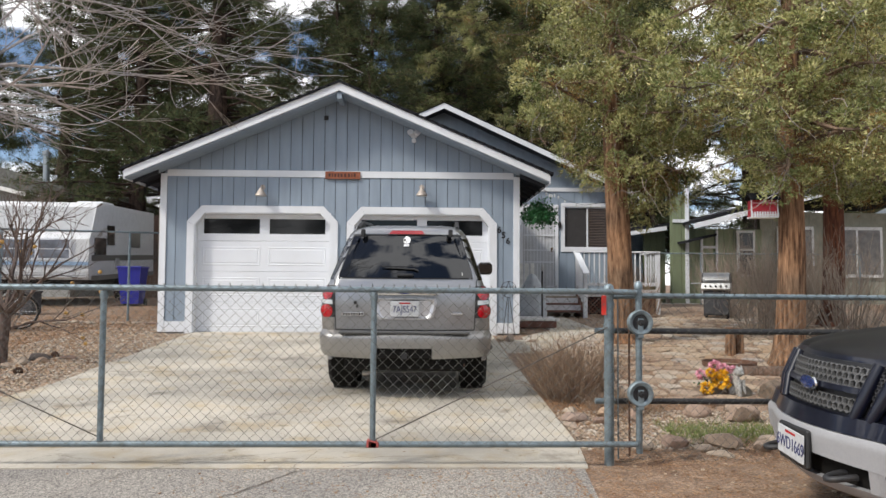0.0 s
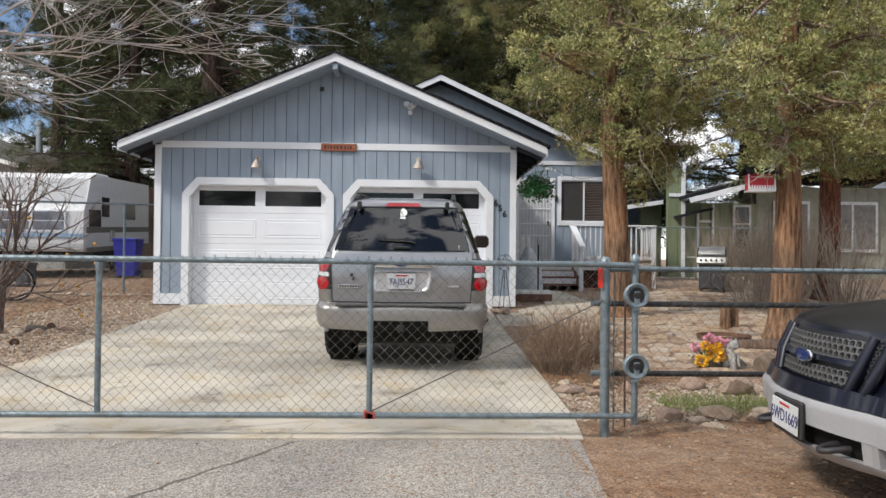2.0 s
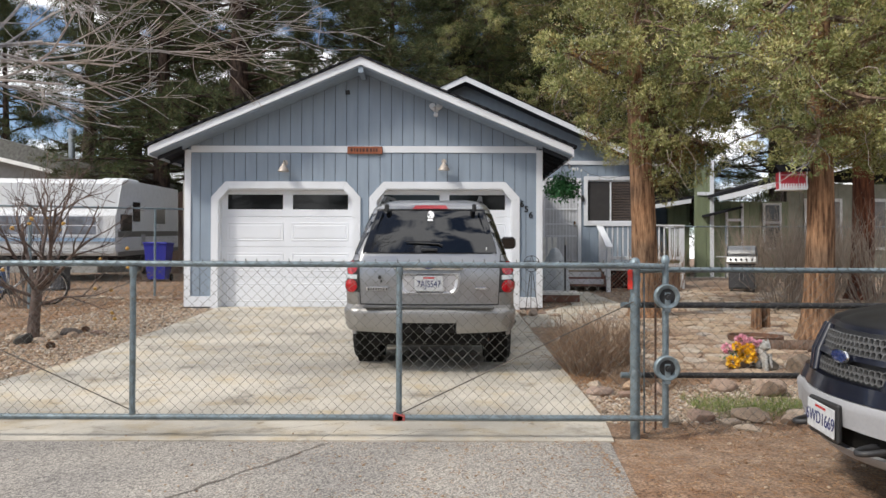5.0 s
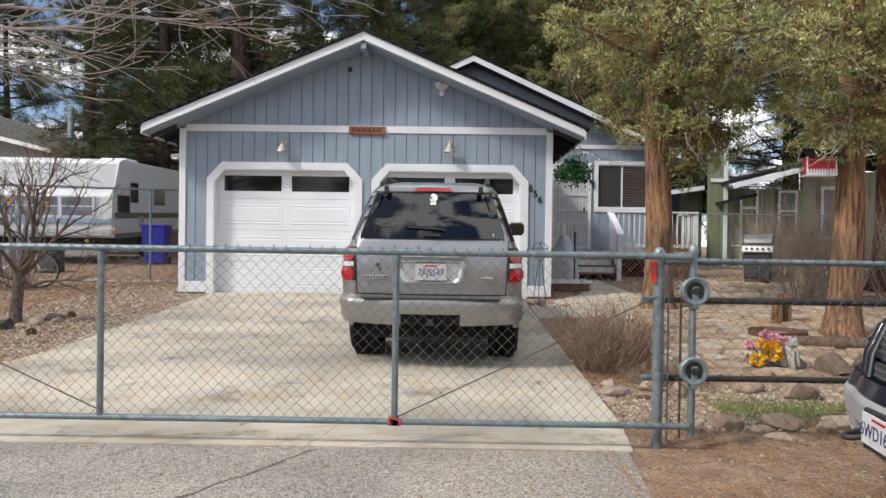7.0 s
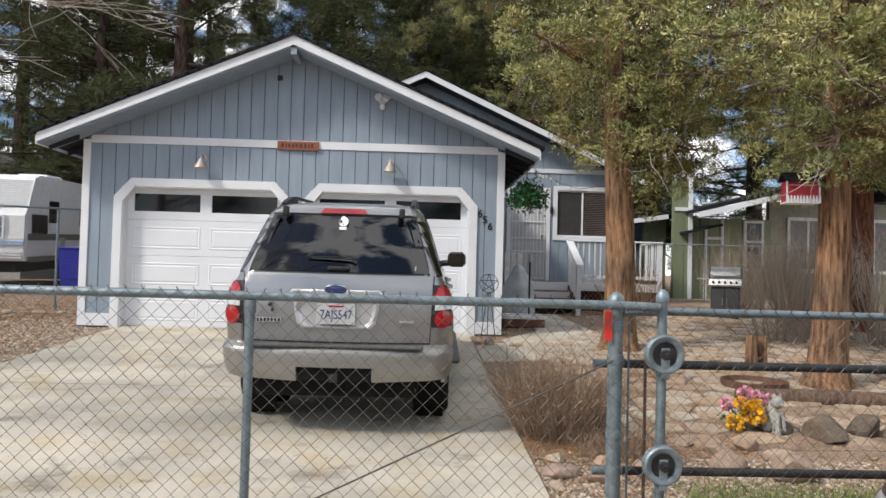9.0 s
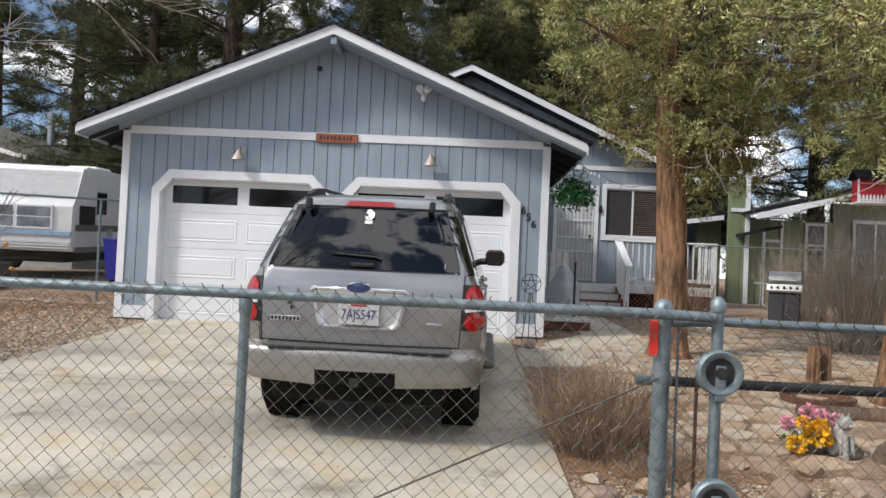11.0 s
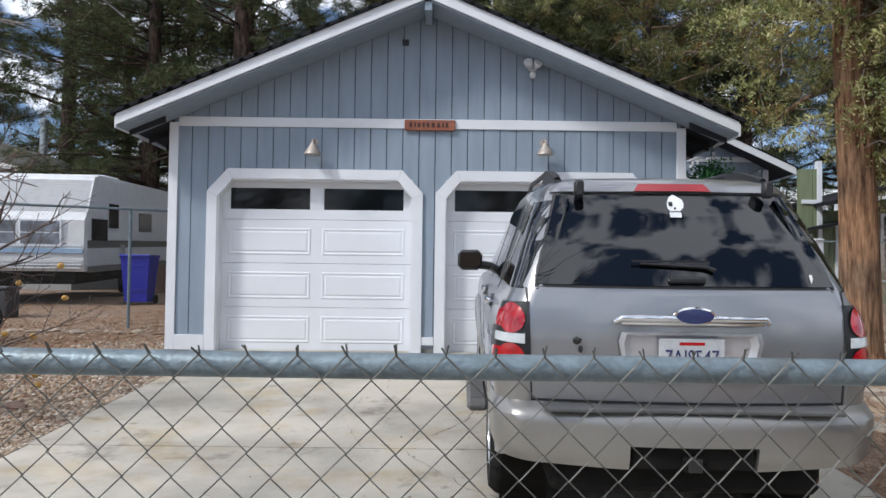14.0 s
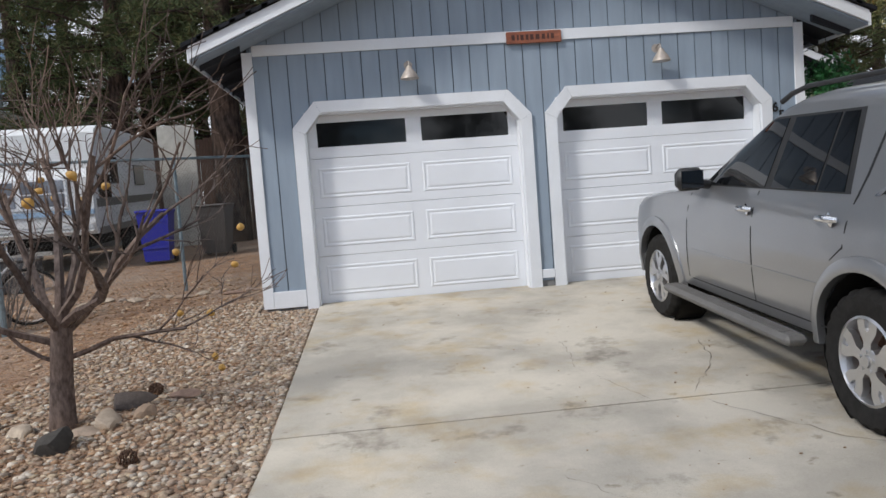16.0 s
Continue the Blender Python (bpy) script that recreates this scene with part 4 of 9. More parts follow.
def suv():
    m = pose(-0.525, 8.83, ground_z(0, 8.83) + 0.022, 2.8, 0, -1.6) @ Matrix.Diagonal((0.94, 1, 1, 1))
    car = thing("car", m, "silver-grey sport utility car with dark glass on concrete drive", "car")
    table = [
        (0.40, 0.875, 0.11, 4.56, 0.20, 0.45),
        (0.55, 0.905, 0.10, 4.60, 0.18, 0.42),
        (0.68, 0.918, 0.10, 4.60, 0.17, 0.40),
        (0.85, 0.925, 0.10, 4.58, 0.16, 0.40),
        (0.98, 0.920, 0.10, 4.54, 0.16, 0.40),
        (1.06, 0.905, 0.11, 4.44, 0.16, 0.42),
        (1.12, 0.888, 0.12, 4.10, 0.16, 0.45),
        (1.16, 0.870, 0.13, 3.65, 0.16, 0.45),
        (1.20, 0.850, 0.14, 3.20, 0.16, 0.40),
        (1.24, 0.838, 0.15, 3.12, 0.16, 0.35),
        (1.45, 0.765, 0.27, 2.72, 0.15, 0.32),
        (1.66, 0.690, 0.41, 2.32, 0.14, 0.30),
        (1.72, 0.665, 0.44, 2.20, 0.14, 0.30),
        (1.77, 0.620, 0.48, 2.05, 0.14, 0.30),
        (1.80, 0.540, 0.56, 1.90, 0.14, 0.30),
        (1.815, 0.40, 0.75, 1.60, 0.14, 0.25),
    ]
    yr_w, yf_w, rw = 0.76, 3.66, 0.375
    b = Body(table, 0.05, 0.10, ((yr_w, 0.40), (yf_w, 0.40)), 0.455)
    levels = sorted(set([0.40 + 0.02 * k for k in range(24)] + [r[0] for r in table if r[0] > 0.86] + [0.87, 1.5, 1.55, 1.6]))
    b.loft(levels).part("body", SILVER, car, "silver-grey painted body", smooth=32)
    # Underbody box set low and long to also block sky light beneath the car
    s = Soup().box(-0.66, 0.66, 0.14, 4.4, 0.25, 0.9, 0.03)
    s.tube([(-0.55, 0.25, 0.38), (-0.55, 1.4, 0.38)], 0.11, 10)
    s.tube([(-0.8, yr_w, 0.37), (0.8, yr_w, 0.37)], 0.06, 8).tube([(-0.8, yf_w, 0.37), (0.8, yf_w, 0.37)], 0.05, 8)
    s.lathe([(0.30, -0.09), (0.34, -0.05), (0.34, 0.05), (0.30, 0.09)], 24, m=pose(0.05, 0.62, 0.42))
    s.part("underbody", UNDER, car, "dark underbody with spare wheel")
    Soup().tube([(0.62, 0.45, 0.33), (0.62, 0.15, 0.32)], 0.03, 12).part("exhaust", RUST, car, "rusty exhaust pipe end", smooth=40)
    fsides = lambda y, z, off: b.side(y, z, off)
    for sgn in (-1, 1):
        mir = sgn < 0
        # flares
        for yw in (yr_w, yf_w):
            s = Soup()
            sec = [(0.435, -0.02), (0.435, 0.028), (0.465, 0.034), (0.515, 0.012), (0.52, -0.02)]
            ang = np.linspace(-12, 192, 30)
            v, f = [], []
            for a in ang:
                ra = math.radians(a)
                for r_, o in sec:
                    yy, zz = yw + r_ * math.cos(ra), 0.40 + r_ * math.sin(ra)
                    zz2 = max(0.36, zz)
                    xx = b.side(min(max(yy, 0.34), 4.0), zz2)[0]
                    v.append((sgn * (xx + o), yy, zz2))
            k = len(sec)
            for i in range(len(ang) - 1):
                for j in range(k):
                    j2 = (j + 1) % k
                    f.append((i * k + j, i * k + j2, (i + 1) * k + j2, (i + 1) * k + j))
            f += [tuple(range(k)), tuple(range((len(ang) - 1) * k, len(ang) * k))]
            s.add(v, f).part("wheel_arch_flare", SILVER, car, "", smooth=40, fix=True)
            # dark liner behind the opening
            s = Soup().lathe([(0.445, -0.13), (0.445, 0.14)], 24, m=pose(sgn * 0.74, yw, 0.40, 0, 90, 0), caps=False)
            s.part("arch_liner", UNDER, car)
        # side glass
        z0 = 1.215
        solid_patch(fsides, [(2.93, z0), (0.98, z0), (1.06, 1.67), (2.10, 1.67)], 14, 4, 0.003, mirror=mir).part("window_surround", PLASTIC, car, "black window surround", fix=True)
        for c in ([(2.80, 1.225), (1.87, 1.225), (1.80, 1.655), (2.12, 1.655)], [(1.79, 1.225), (1.30, 1.225), (1.26, 1.655), (1.72, 1.655)], [(1.275, 1.225), (1.03, 1.225), (1.10, 1.655), (1.235, 1.655)]):
            solid_patch(fsides, c, 8, 4, 0.008, mirror=mir).part("side_window", PRIVACY, car, "dark side window", smooth=40, fix=True)
        solid_patch(fsides, [(0.80, 1.225), (0.20, 1.225), (0.43, 1.68), (0.64, 1.66)], 14, 4, 0.006, mirror=mir).part("side_window", PRIVACY, car, "dark cargo side window", smooth=40, fix=True)
        solid_patch(fsides, [(0.815, 1.215), (0.795, 1.215), (0.64, 1.67), (0.655, 1.67)], 1, 6, 0.009, mirror=mir).part("chrome_strip", CHROME, car, fix=True)
        # door seams as thin dark lines
        for c in ([(1.935, 0.46), (1.925, 0.46), (1.925, 1.20), (1.935, 1.20)], [(0.955, 0.93), (0.945, 0.93), (0.865, 1.70), (0.875, 1.70)], [(1.06, 0.86), (1.05, 0.86), (0.945, 0.94), (0.955, 0.94)], [(3.02, 0.47), (3.01, 0.47), (2.95, 1.15), (2.96, 1.15)], [(2.95, 0.462), (1.06, 0.462), (1.06, 0.47), (2.95, 0.47)]):
            solid_patch(fsides, c, 2, 6, 0.0025, 0.006, mirror=mir).part("door_seam", INK, car, fix=True)
        solid_patch(fsides, [(2.9, 0.70), (1.15, 0.70), (1.15, 0.715), (2.9, 0.715)], 12, 1, 0.008, mirror=mir).part("body_crease", SILVER, car, fix=True)
        # handles
        for yh in (2.03, 1.10):
            x = b.side(yh, 1.08)[0]
            s = Soup().tube([(sgn * (x + 0.012), yh + 0.10, 1.08), (sgn * (x + 0.035), yh + 0.05, 1.082), (sgn * (x + 0.035), yh - 0.06, 1.082), (sgn * (x + 0.012), yh - 0.10, 1.08)], [0.014, 0.02, 0.02, 0.014], 10)
            s.rock((sgn * (x + 0.002), yh, 1.075), (0.012, 0.075, 0.05), 1, 2, 0.8)
            s.part("door_handle", CHROME, car, "chrome door handle", smooth=50)
        # running board
        s = Soup().box(sgn * 0.98 - 0.075, sgn * 0.98 + 0.075, 1.28, 3.22, 0.325, 0.39, 0.025)
        for k in range(4):
            s.box(sgn * 0.98 - 0.05 + 0.028 * k, sgn * 0.98 - 0.035 + 0.028 * k, 1.4, 3.1, 0.388, 0.395)
        s.part("running_board", plain("grey_step_plastic", (0.12, 0.115, 0.11), 0.6, bump=0.1), car, "ribbed grey running board", smooth=30)
        # mirror
        s = Soup().box(sgn * 1.03 - 0.11, sgn * 1.03 + 0.11, 2.60, 2.72, 1.19, 1.36, 0.04)
        s.tube([(sgn * 0.82, 2.70, 1.22), (sgn * 0.98, 2.67, 1.24)], 0.035, 8)
        mr = s.part("door_mirror", PLASTIC, car, "black door mirror", smooth=40)
        Soup().box(sgn * 1.03 - 0.09, sgn * 1.03 + 0.09, 2.593, 2.599, 1.21, 1.34, 0.002).part("mirror_glass", PRIVACY, mr)
        # roof rail
        path = [(sgn * 0.57, 0.62, 1.79), (sgn * 0.57, 0.78, 1.835), (sgn * 0.57, 0.95, 1.848), (sgn * 0.57, 1.8, 1.846), (sgn * 0.565, 2.0, 1.815), (sgn * 0.56, 2.12, 1.775)]
        s = Soup().tube(path, [0.02, 0.02, 0.016, 0.016, 0.018, 0.02], 10)
        s.prism([(0.56, 1.76), (0.98, 1.79), (0.90, 1.862), (0.80, 1.858), (0.66, 1.82)], "x", sgn * 0.57 - 0.02, sgn * 0.57 + 0.02)
        s.part("roof_rail", PLASTIC, car, "black roof rail", smooth=40, fix=True)
        # tail light wrapped round the corner
        far = lambda u, z, off: b.around_rear(u, z, off)
        lamp = solid_patch(far, [(0.755, 0.825), (1.045, 0.84), (1.03, 1.150), (0.765, 1.165)], 14, 4, 0.010, 0.02, mirror=mir).part("tail_light", INK, car, "tail light with black bezel", smooth=40, fix=True)
        for zc, zo in ((1.085, 1.08), (0.893, 0.90)):
            for uc, rr, zz in ((0.855, 0.072, zc), (0.960, 0.042, zo)):
                v = [far(uc + rr * q * math.cos(a), zz + rr * q * math.sin(a), 0.018 + 0.006 * (1 - q)) for q in (1.0, 0.65, 0.3) for a in np.linspace(0, 2 * np.pi, 24, endpoint=False)]
                v = [(sgn * p[0], p[1], p[2]) for p in v]
                f = [(24 * w + k, 24 * w + (k + 1) % 24, 24 * w + 24 + (k + 1) % 24, 24 * w + 24 + k) for w in (0, 1) for k in range(24)] + [tuple(range(48, 72))]
                Soup().add(v, f).part("red_lens", RED_LENS, lamp, "round red lens", smooth=40, fix=True)
            solid_patch(far, [(0.86, zc - 0.05), (0.96, zo - 0.04), (0.96, zo + 0.04), (0.86, zc + 0.05)], 6, 2, 0.017, mirror=mir).part("red_lens", RED_LENS, lamp, "red lens", smooth=40, fix=True)
        solid_patch(far, [(0.785, 0.965), (0.965, 0.972), (0.965, 1.012), (0.785, 1.012)], 12, 2, 0.018, mirror=mir).part("clear_lens", CLEAR_LENS, lamp, "clear lens", smooth=40, fix=True)
        wheel(car, sgn * 0.80, yr_w, rw, sgn)
        wheel(car, sgn * 0.80, yf_w, rw, sgn)
        # rear hinge and headlamp
        Soup().box(sgn * 0.49 - 0.024, sgn * 0.49 + 0.024, 0.385, 0.44, 1.69, 1.775, 0.01, m=pose(0, 0, 0, 0, 0, 0)).part("glass_hinge", PLASTIC, car, "black glass hinge", smooth=40)
        solid_patch(lambda u, z, off: b.front(u, z, off), [(0.45, 0.78), (0.80, 0.80), (0.80, 0.97), (0.45, 0.97)], 8, 3, 0.012, mirror=mir).part("headlight", CLEAR_LENS, car, smooth=40, fix=True)
    frear = lambda x, z, off: b.rear(x, z, off)
    solid_patch(frear, [(-0.80, 1.235), (0.80, 1.235), (0.655, 1.71), (-0.655, 1.71)], 24, 8, 0.003).part("window_surround", PLASTIC, car, "black rear window surround", smooth=40, fix=True)
    solid_patch(frear, [(-0.735, 1.25), (0.735, 1.25), (0.60, 1.70), (-0.60, 1.70)], 24, 8, 0.009).part("rear_window", PRIVACY, car, "dark privacy rear window", smooth=40, fix=True)
    # lip of the roof over the glass with the high brake lamp
    solid_patch(frear, [(-0.63, 1.72), (0.63, 1.72), (0.60, 1.765), (-0.60, 1.765)], 20, 2, 0.02, 0.04).part("rear_spoiler", SILVER, car, smooth=50, fix=True)
    solid_patch(frear, [(-0.20, 1.722), (0.20, 1.722), (0.17, 1.762), (-0.17, 1.762)], 12, 2, 0.034, 0.02).part("high_brake_light", plain("matt_red_lens", (0.35, 0.03, 0.035), 0.35, coat=0.3), car, "red high-level brake light", smooth=50, fix=True)
    # tailgate seams
    for c in ([(-0.755, 0.70), (-0.746, 0.70), (-0.772, 1.23), (-0.781, 1.23)], [(0.746, 0.70), (0.755, 0.70), (0.781, 1.23), (0.772, 1.23)], [(-0.755, 0.690), (0.755, 0.690), (0.755, 0.702), (-0.755, 0.702)]):
        solid_patch(frear, c, 10, 6, 0.003, 0.006).part("tailgate_seam", INK, car, fix=True)
    # chrome bar with badge and pressed plate recess
    s = Soup().tube([(-0.36, 0.075, 1.085), (-0.34, 0.05, 1.105), (0.34, 0.05, 1.105), (0.36, 0.075, 1.085)], 0.016, 10).box(-0.34, 0.34, 0.06, 0.10, 1.068, 1.108, 0.008)
    bar = s.part("chrome_bar", CHROME, car, "chrome tailgate bar", smooth=50)
    bd = Soup().lathe([(0.001, 0.0), (0.095, 0.0), (0.10, 0.006), (0.098, 0.014), (0.001, 0.02)], 32)
    bd.v = [v * (1, 0.42, 1) for v in bd.v]
    ob = bd.part("badge", CHROME, car, "chrome-rimmed blue oval badge", smooth=40)
    ob.matrix_basis = pose(0, 0.052, 1.118, 90)
    bd = Soup().lathe([(0.001, 0.0), (0.088, 0.0), (0.087, 0.012), (0.001, 0.016)], 32)
    bd.v = [v * (1, 0.38, 1) for v in bd.v]
    o2 = bd.part("badge_face", BLUE_OVAL, ob, smooth=40)
    o2.matrix_basis = pose(0, 0, 0.01)
    # pressed surround of the plate, chamfered and sloping inwards
    s = Soup()
    rim = [(-0.33, 1.035), (0.33, 1.035), (0.345, 0.99), (0.315, 0.85), (0.27, 0.81), (-0.27, 0.81), (-0.315, 0.85), (-0.345, 0.99)]
    v = [(x, 0.086, z) for x, z in rim] + [(x * 0.93, 0.078, 0.925 + (z - 0.925) * 0.9) for x, z in rim] + [(x * 0.84, 0.10, 0.925 + (z - 0.925) * 0.76) for x, z in rim]
    s.add(v, [(8 * q + k, 8 * q + (k + 1) % 8, 8 * q + 8 + (k + 1) % 8, 8 * q + 8 + k) for q in (0, 1) for k in range(8)] + [tuple(range(16, 24))])
    s.part("plate_recess", plain("pale_recess_paint", (0.55, 0.55, 0.57), 0.3, metal=0.6, var=0.05, coat=0.5), car, "bright pressed plate surround", smooth=30, fix=True)
    licence_plate(car, pose(0.0, 0.074, 0.925), "7AJS547")
    # letters, small badges, stickers
    bl = Soup().box(-0.68, -0.44, 0.098, 0.112, 0.845, 0.885, 0.003).part("name_badge", CHROME, car, "chrome letter badge")
    for k in range(8):
        Soup().box(-0.665 + 0.028 * k, -0.648 + 0.028 * k, 0.095, 0.1, 0.853, 0.877, 0.001).part("letter_bar", INK, bl)
    Soup().box(0.50, 0.62, 0.094, 0.112, 0.86, 0.885, 0.003).part("name_badge", CHROME, car)
    Soup().rock((-0.54, 0.118, 0.985), (0.03, 0.01, 0.028), 4, 1).rock((-0.52, 0.118, 0.945), (0.018, 0.008, 0.028), 5, 1).part("chipped_patch", INK, car, "chipped paint mark")
    yb = b.rear(0, 1.62)[1] - 0.012
    s = Soup().rock((0, 0, 0.03), (0.045, 0.003, 0.045), 3, 2, 1.0).box(-0.03, 0.03, -0.002, 0.002, -0.045, -0.01, 0.001)
    st = s.part("sticker", WHITE, car, "round white face decal")
    st.matrix_basis = pose(0.0, b.rear(0, 1.615)[1] - 0.0125, 1.625, -31)
    s = Soup()
    for x0, x1, z0, z1 in ((-0.03, -0.01, 0.02, 0.045), (0.01, 0.03, 0.02, 0.045), (-0.006, 0.006, 0.0, 0.012), (-0.035, 0.035, -0.016, -0.010)):
        s.box(x0, x1, -0.005, 0.0, z0, z1, 0.002)
    s.part("sticker_mark", INK, st)
    st2 = Soup().rock((0, 0, 0), (0.018, 0.003, 0.022), 9, 1, 1.0).part("sticker", WHITE, car, "small pale sticker")
    st2.matrix_basis = pose(0.62, b.rear(0.62, 1.29)[1] - 0.011, 1.29, -30)
    y1, y2 = b.rear(0, 1.345)[1], b.rear(0.4, 1.32)[1]
    s = Soup().tube([(-0.22, y1 - 0.02, 1.355), (0.1, y1 - 0.03, 1.34), (0.14, y1 - 0.035, 1.325)], [0.005, 0.011, 0.013], 6)
    s.box(-0.26, 0.12, y1 - 0.024, y1 - 0.016, 1.362, 1.372).box(-0.09, 0.09, y1 - 0.075, y1 - 0.02, 1.262, 1.295, 0.01)
    s.part("rear_wiper", PLASTIC, car, "black rear wiper")
    # bumper
    bt = [(0.40, 0.90, 0.02, 4.7, 0.24, 0.4), (0.46, 0.93, 0.0, 4.7, 0.22, 0.4), (0.58, 0.94, -0.005, 4.7, 0.2, 0.4), (0.64, 0.945, 0.0, 4.7, 0.2, 0.4), (0.66, 0.935, 0.02, 4.7, 0.2, 0.4), (0.69, 0.925, 0.07, 4.7, 0.18, 0.4)]
    bb = Body(bt, 0.07, 0.1, None, 0)
    for sgn in (-1, 1):
        solid_patch(lambda u, z, off: bb.around_rear(u, z, off), [(0.30, 0.40), (1.18, 0.42), (1.22, 0.69), (0.30, 0.69)], 26, 10, 0.004, 0.05, mirror=sgn < 0).part("bumper", BEIGE, car, "warm silver rear bumper", smooth=40, fix=True)
    for sgn in (-1, 1):
        solid_patch(lambda u, z, off: bb.around_rear(u, z, off), [(0.0, 0.515), (0.30, 0.515), (0.30, 0.69), (0.0, 0.69)], 8, 8, 0.004, 0.05, mirror=sgn < 0).part("bumper", BEIGE, car, smooth=40, fix=True)
        solid_patch(lambda u, z, off: b.around_rear(u, z, off), [(0.765, 0.69), (0.98, 0.69), (1.02, 0.83), (0.775, 0.83)], 10, 3, 0.008, 0.03, mirror=sgn < 0).part("bumper_corner", BEIGE, car, smooth=40, fix=True)
    Soup().box(-0.70, 0.70, 0.005, 0.14, 0.668, 0.69, 0.006).part("step_pad", plain("step_pad_grey", (0.09, 0.09, 0.09), 0.6), car)
    s = Soup().box(-0.29, 0.29, 0.03, 0.09, 0.40, 0.52, 0.01).tube([(-0.6, 0.18, 0.40), (0.6, 0.18, 0.40)], 0.03, 8)
    s.box(-0.05, 0.05, 0.0, 0.2, 0.395, 0.47, 0.01)
    s.part("tow_hitch", UNDER, car, "black tow hitch receiver")
    s = Soup().box(-0.032, 0.032, -0.012, 0.02, 0.403, 0.463, 0.004)
    s.part("hitch_socket", PLASTIC, car)
    solid_patch(lambda x, z, off: b.front(x, z, off), [(-0.62, 0.42), (0.62, 0.42), (0.62, 0.62), (-0.62, 0.62)], 14, 3, 0.05, 0.06).part("front_bumper", BEIGE, car, smooth=40, fix=True)
    lengthen_rear(car)
    return car


def lengthen_rear(car, reach=-0.26):
    """Draws the tail of the body out behind the rear wheels, more gently at the height of the glass."""
    def moved(y, z):
        up = min(1, max(0, (z - 1.0) / 0.25))
        start, full = 0.32 + 0.63 * up, 0.27 + 0.30 * up
        w = min(1, max(0, (start - y) / (start - full)))
        return y + reach * w, z + w * (1.3 - z) * 0.045
    for ob in car.children_recursive:
        chain = [ob]
        while chain[-1].parent != car:
            chain.append(chain[-1].parent)
        if any(q.name.startswith("wheel") for q in chain):
            continue
        own = [q for q in chain if q.matrix_basis.translation.length > 1e-6]
        if own:
            if own[-1] is ob:
                y, z = moved(ob.location.y, ob.location.z)
                ob.location.y, ob.location.z = y, z
        elif ob.type == "MESH":
            for v in ob.data.vertices:
                v.co.y, v.co.z = moved(v.co.y, v.co.z)


suv()


def hex_grille(s, x0, x1, z0, z1, surf, cell=0.043):
    """Honeycomb: each cell a sunk six-sided ring on a curved face."""
    dx, dz = cell, cell * 0.78
    row = 0
    z = z0
    while z < z1:
        x = x0 + (dx / 2 if row % 2 else 0)
        while x < x1:
            v = []
            for r_, d in ((0.60, 0.0), (0.47, 0.0), (0.45, -0.018)):
                for k in range(6):
                    a = math.radians(60 * k + 30)
                    px, pz = x + r_ * cell * math.cos(a), z + r_ * cell * 0.92 * math.sin(a)
                    v.append(surf(px, pz, d))
            f = []
            for q in (0, 6):
                for k in range(6):
                    k2 = (k + 1) % 6
                    f.append((q + k, q + k2, q + 6 + k2, q + 6 + k))
            s.add(v, f)
            x += dx
        z += dz
        row += 1


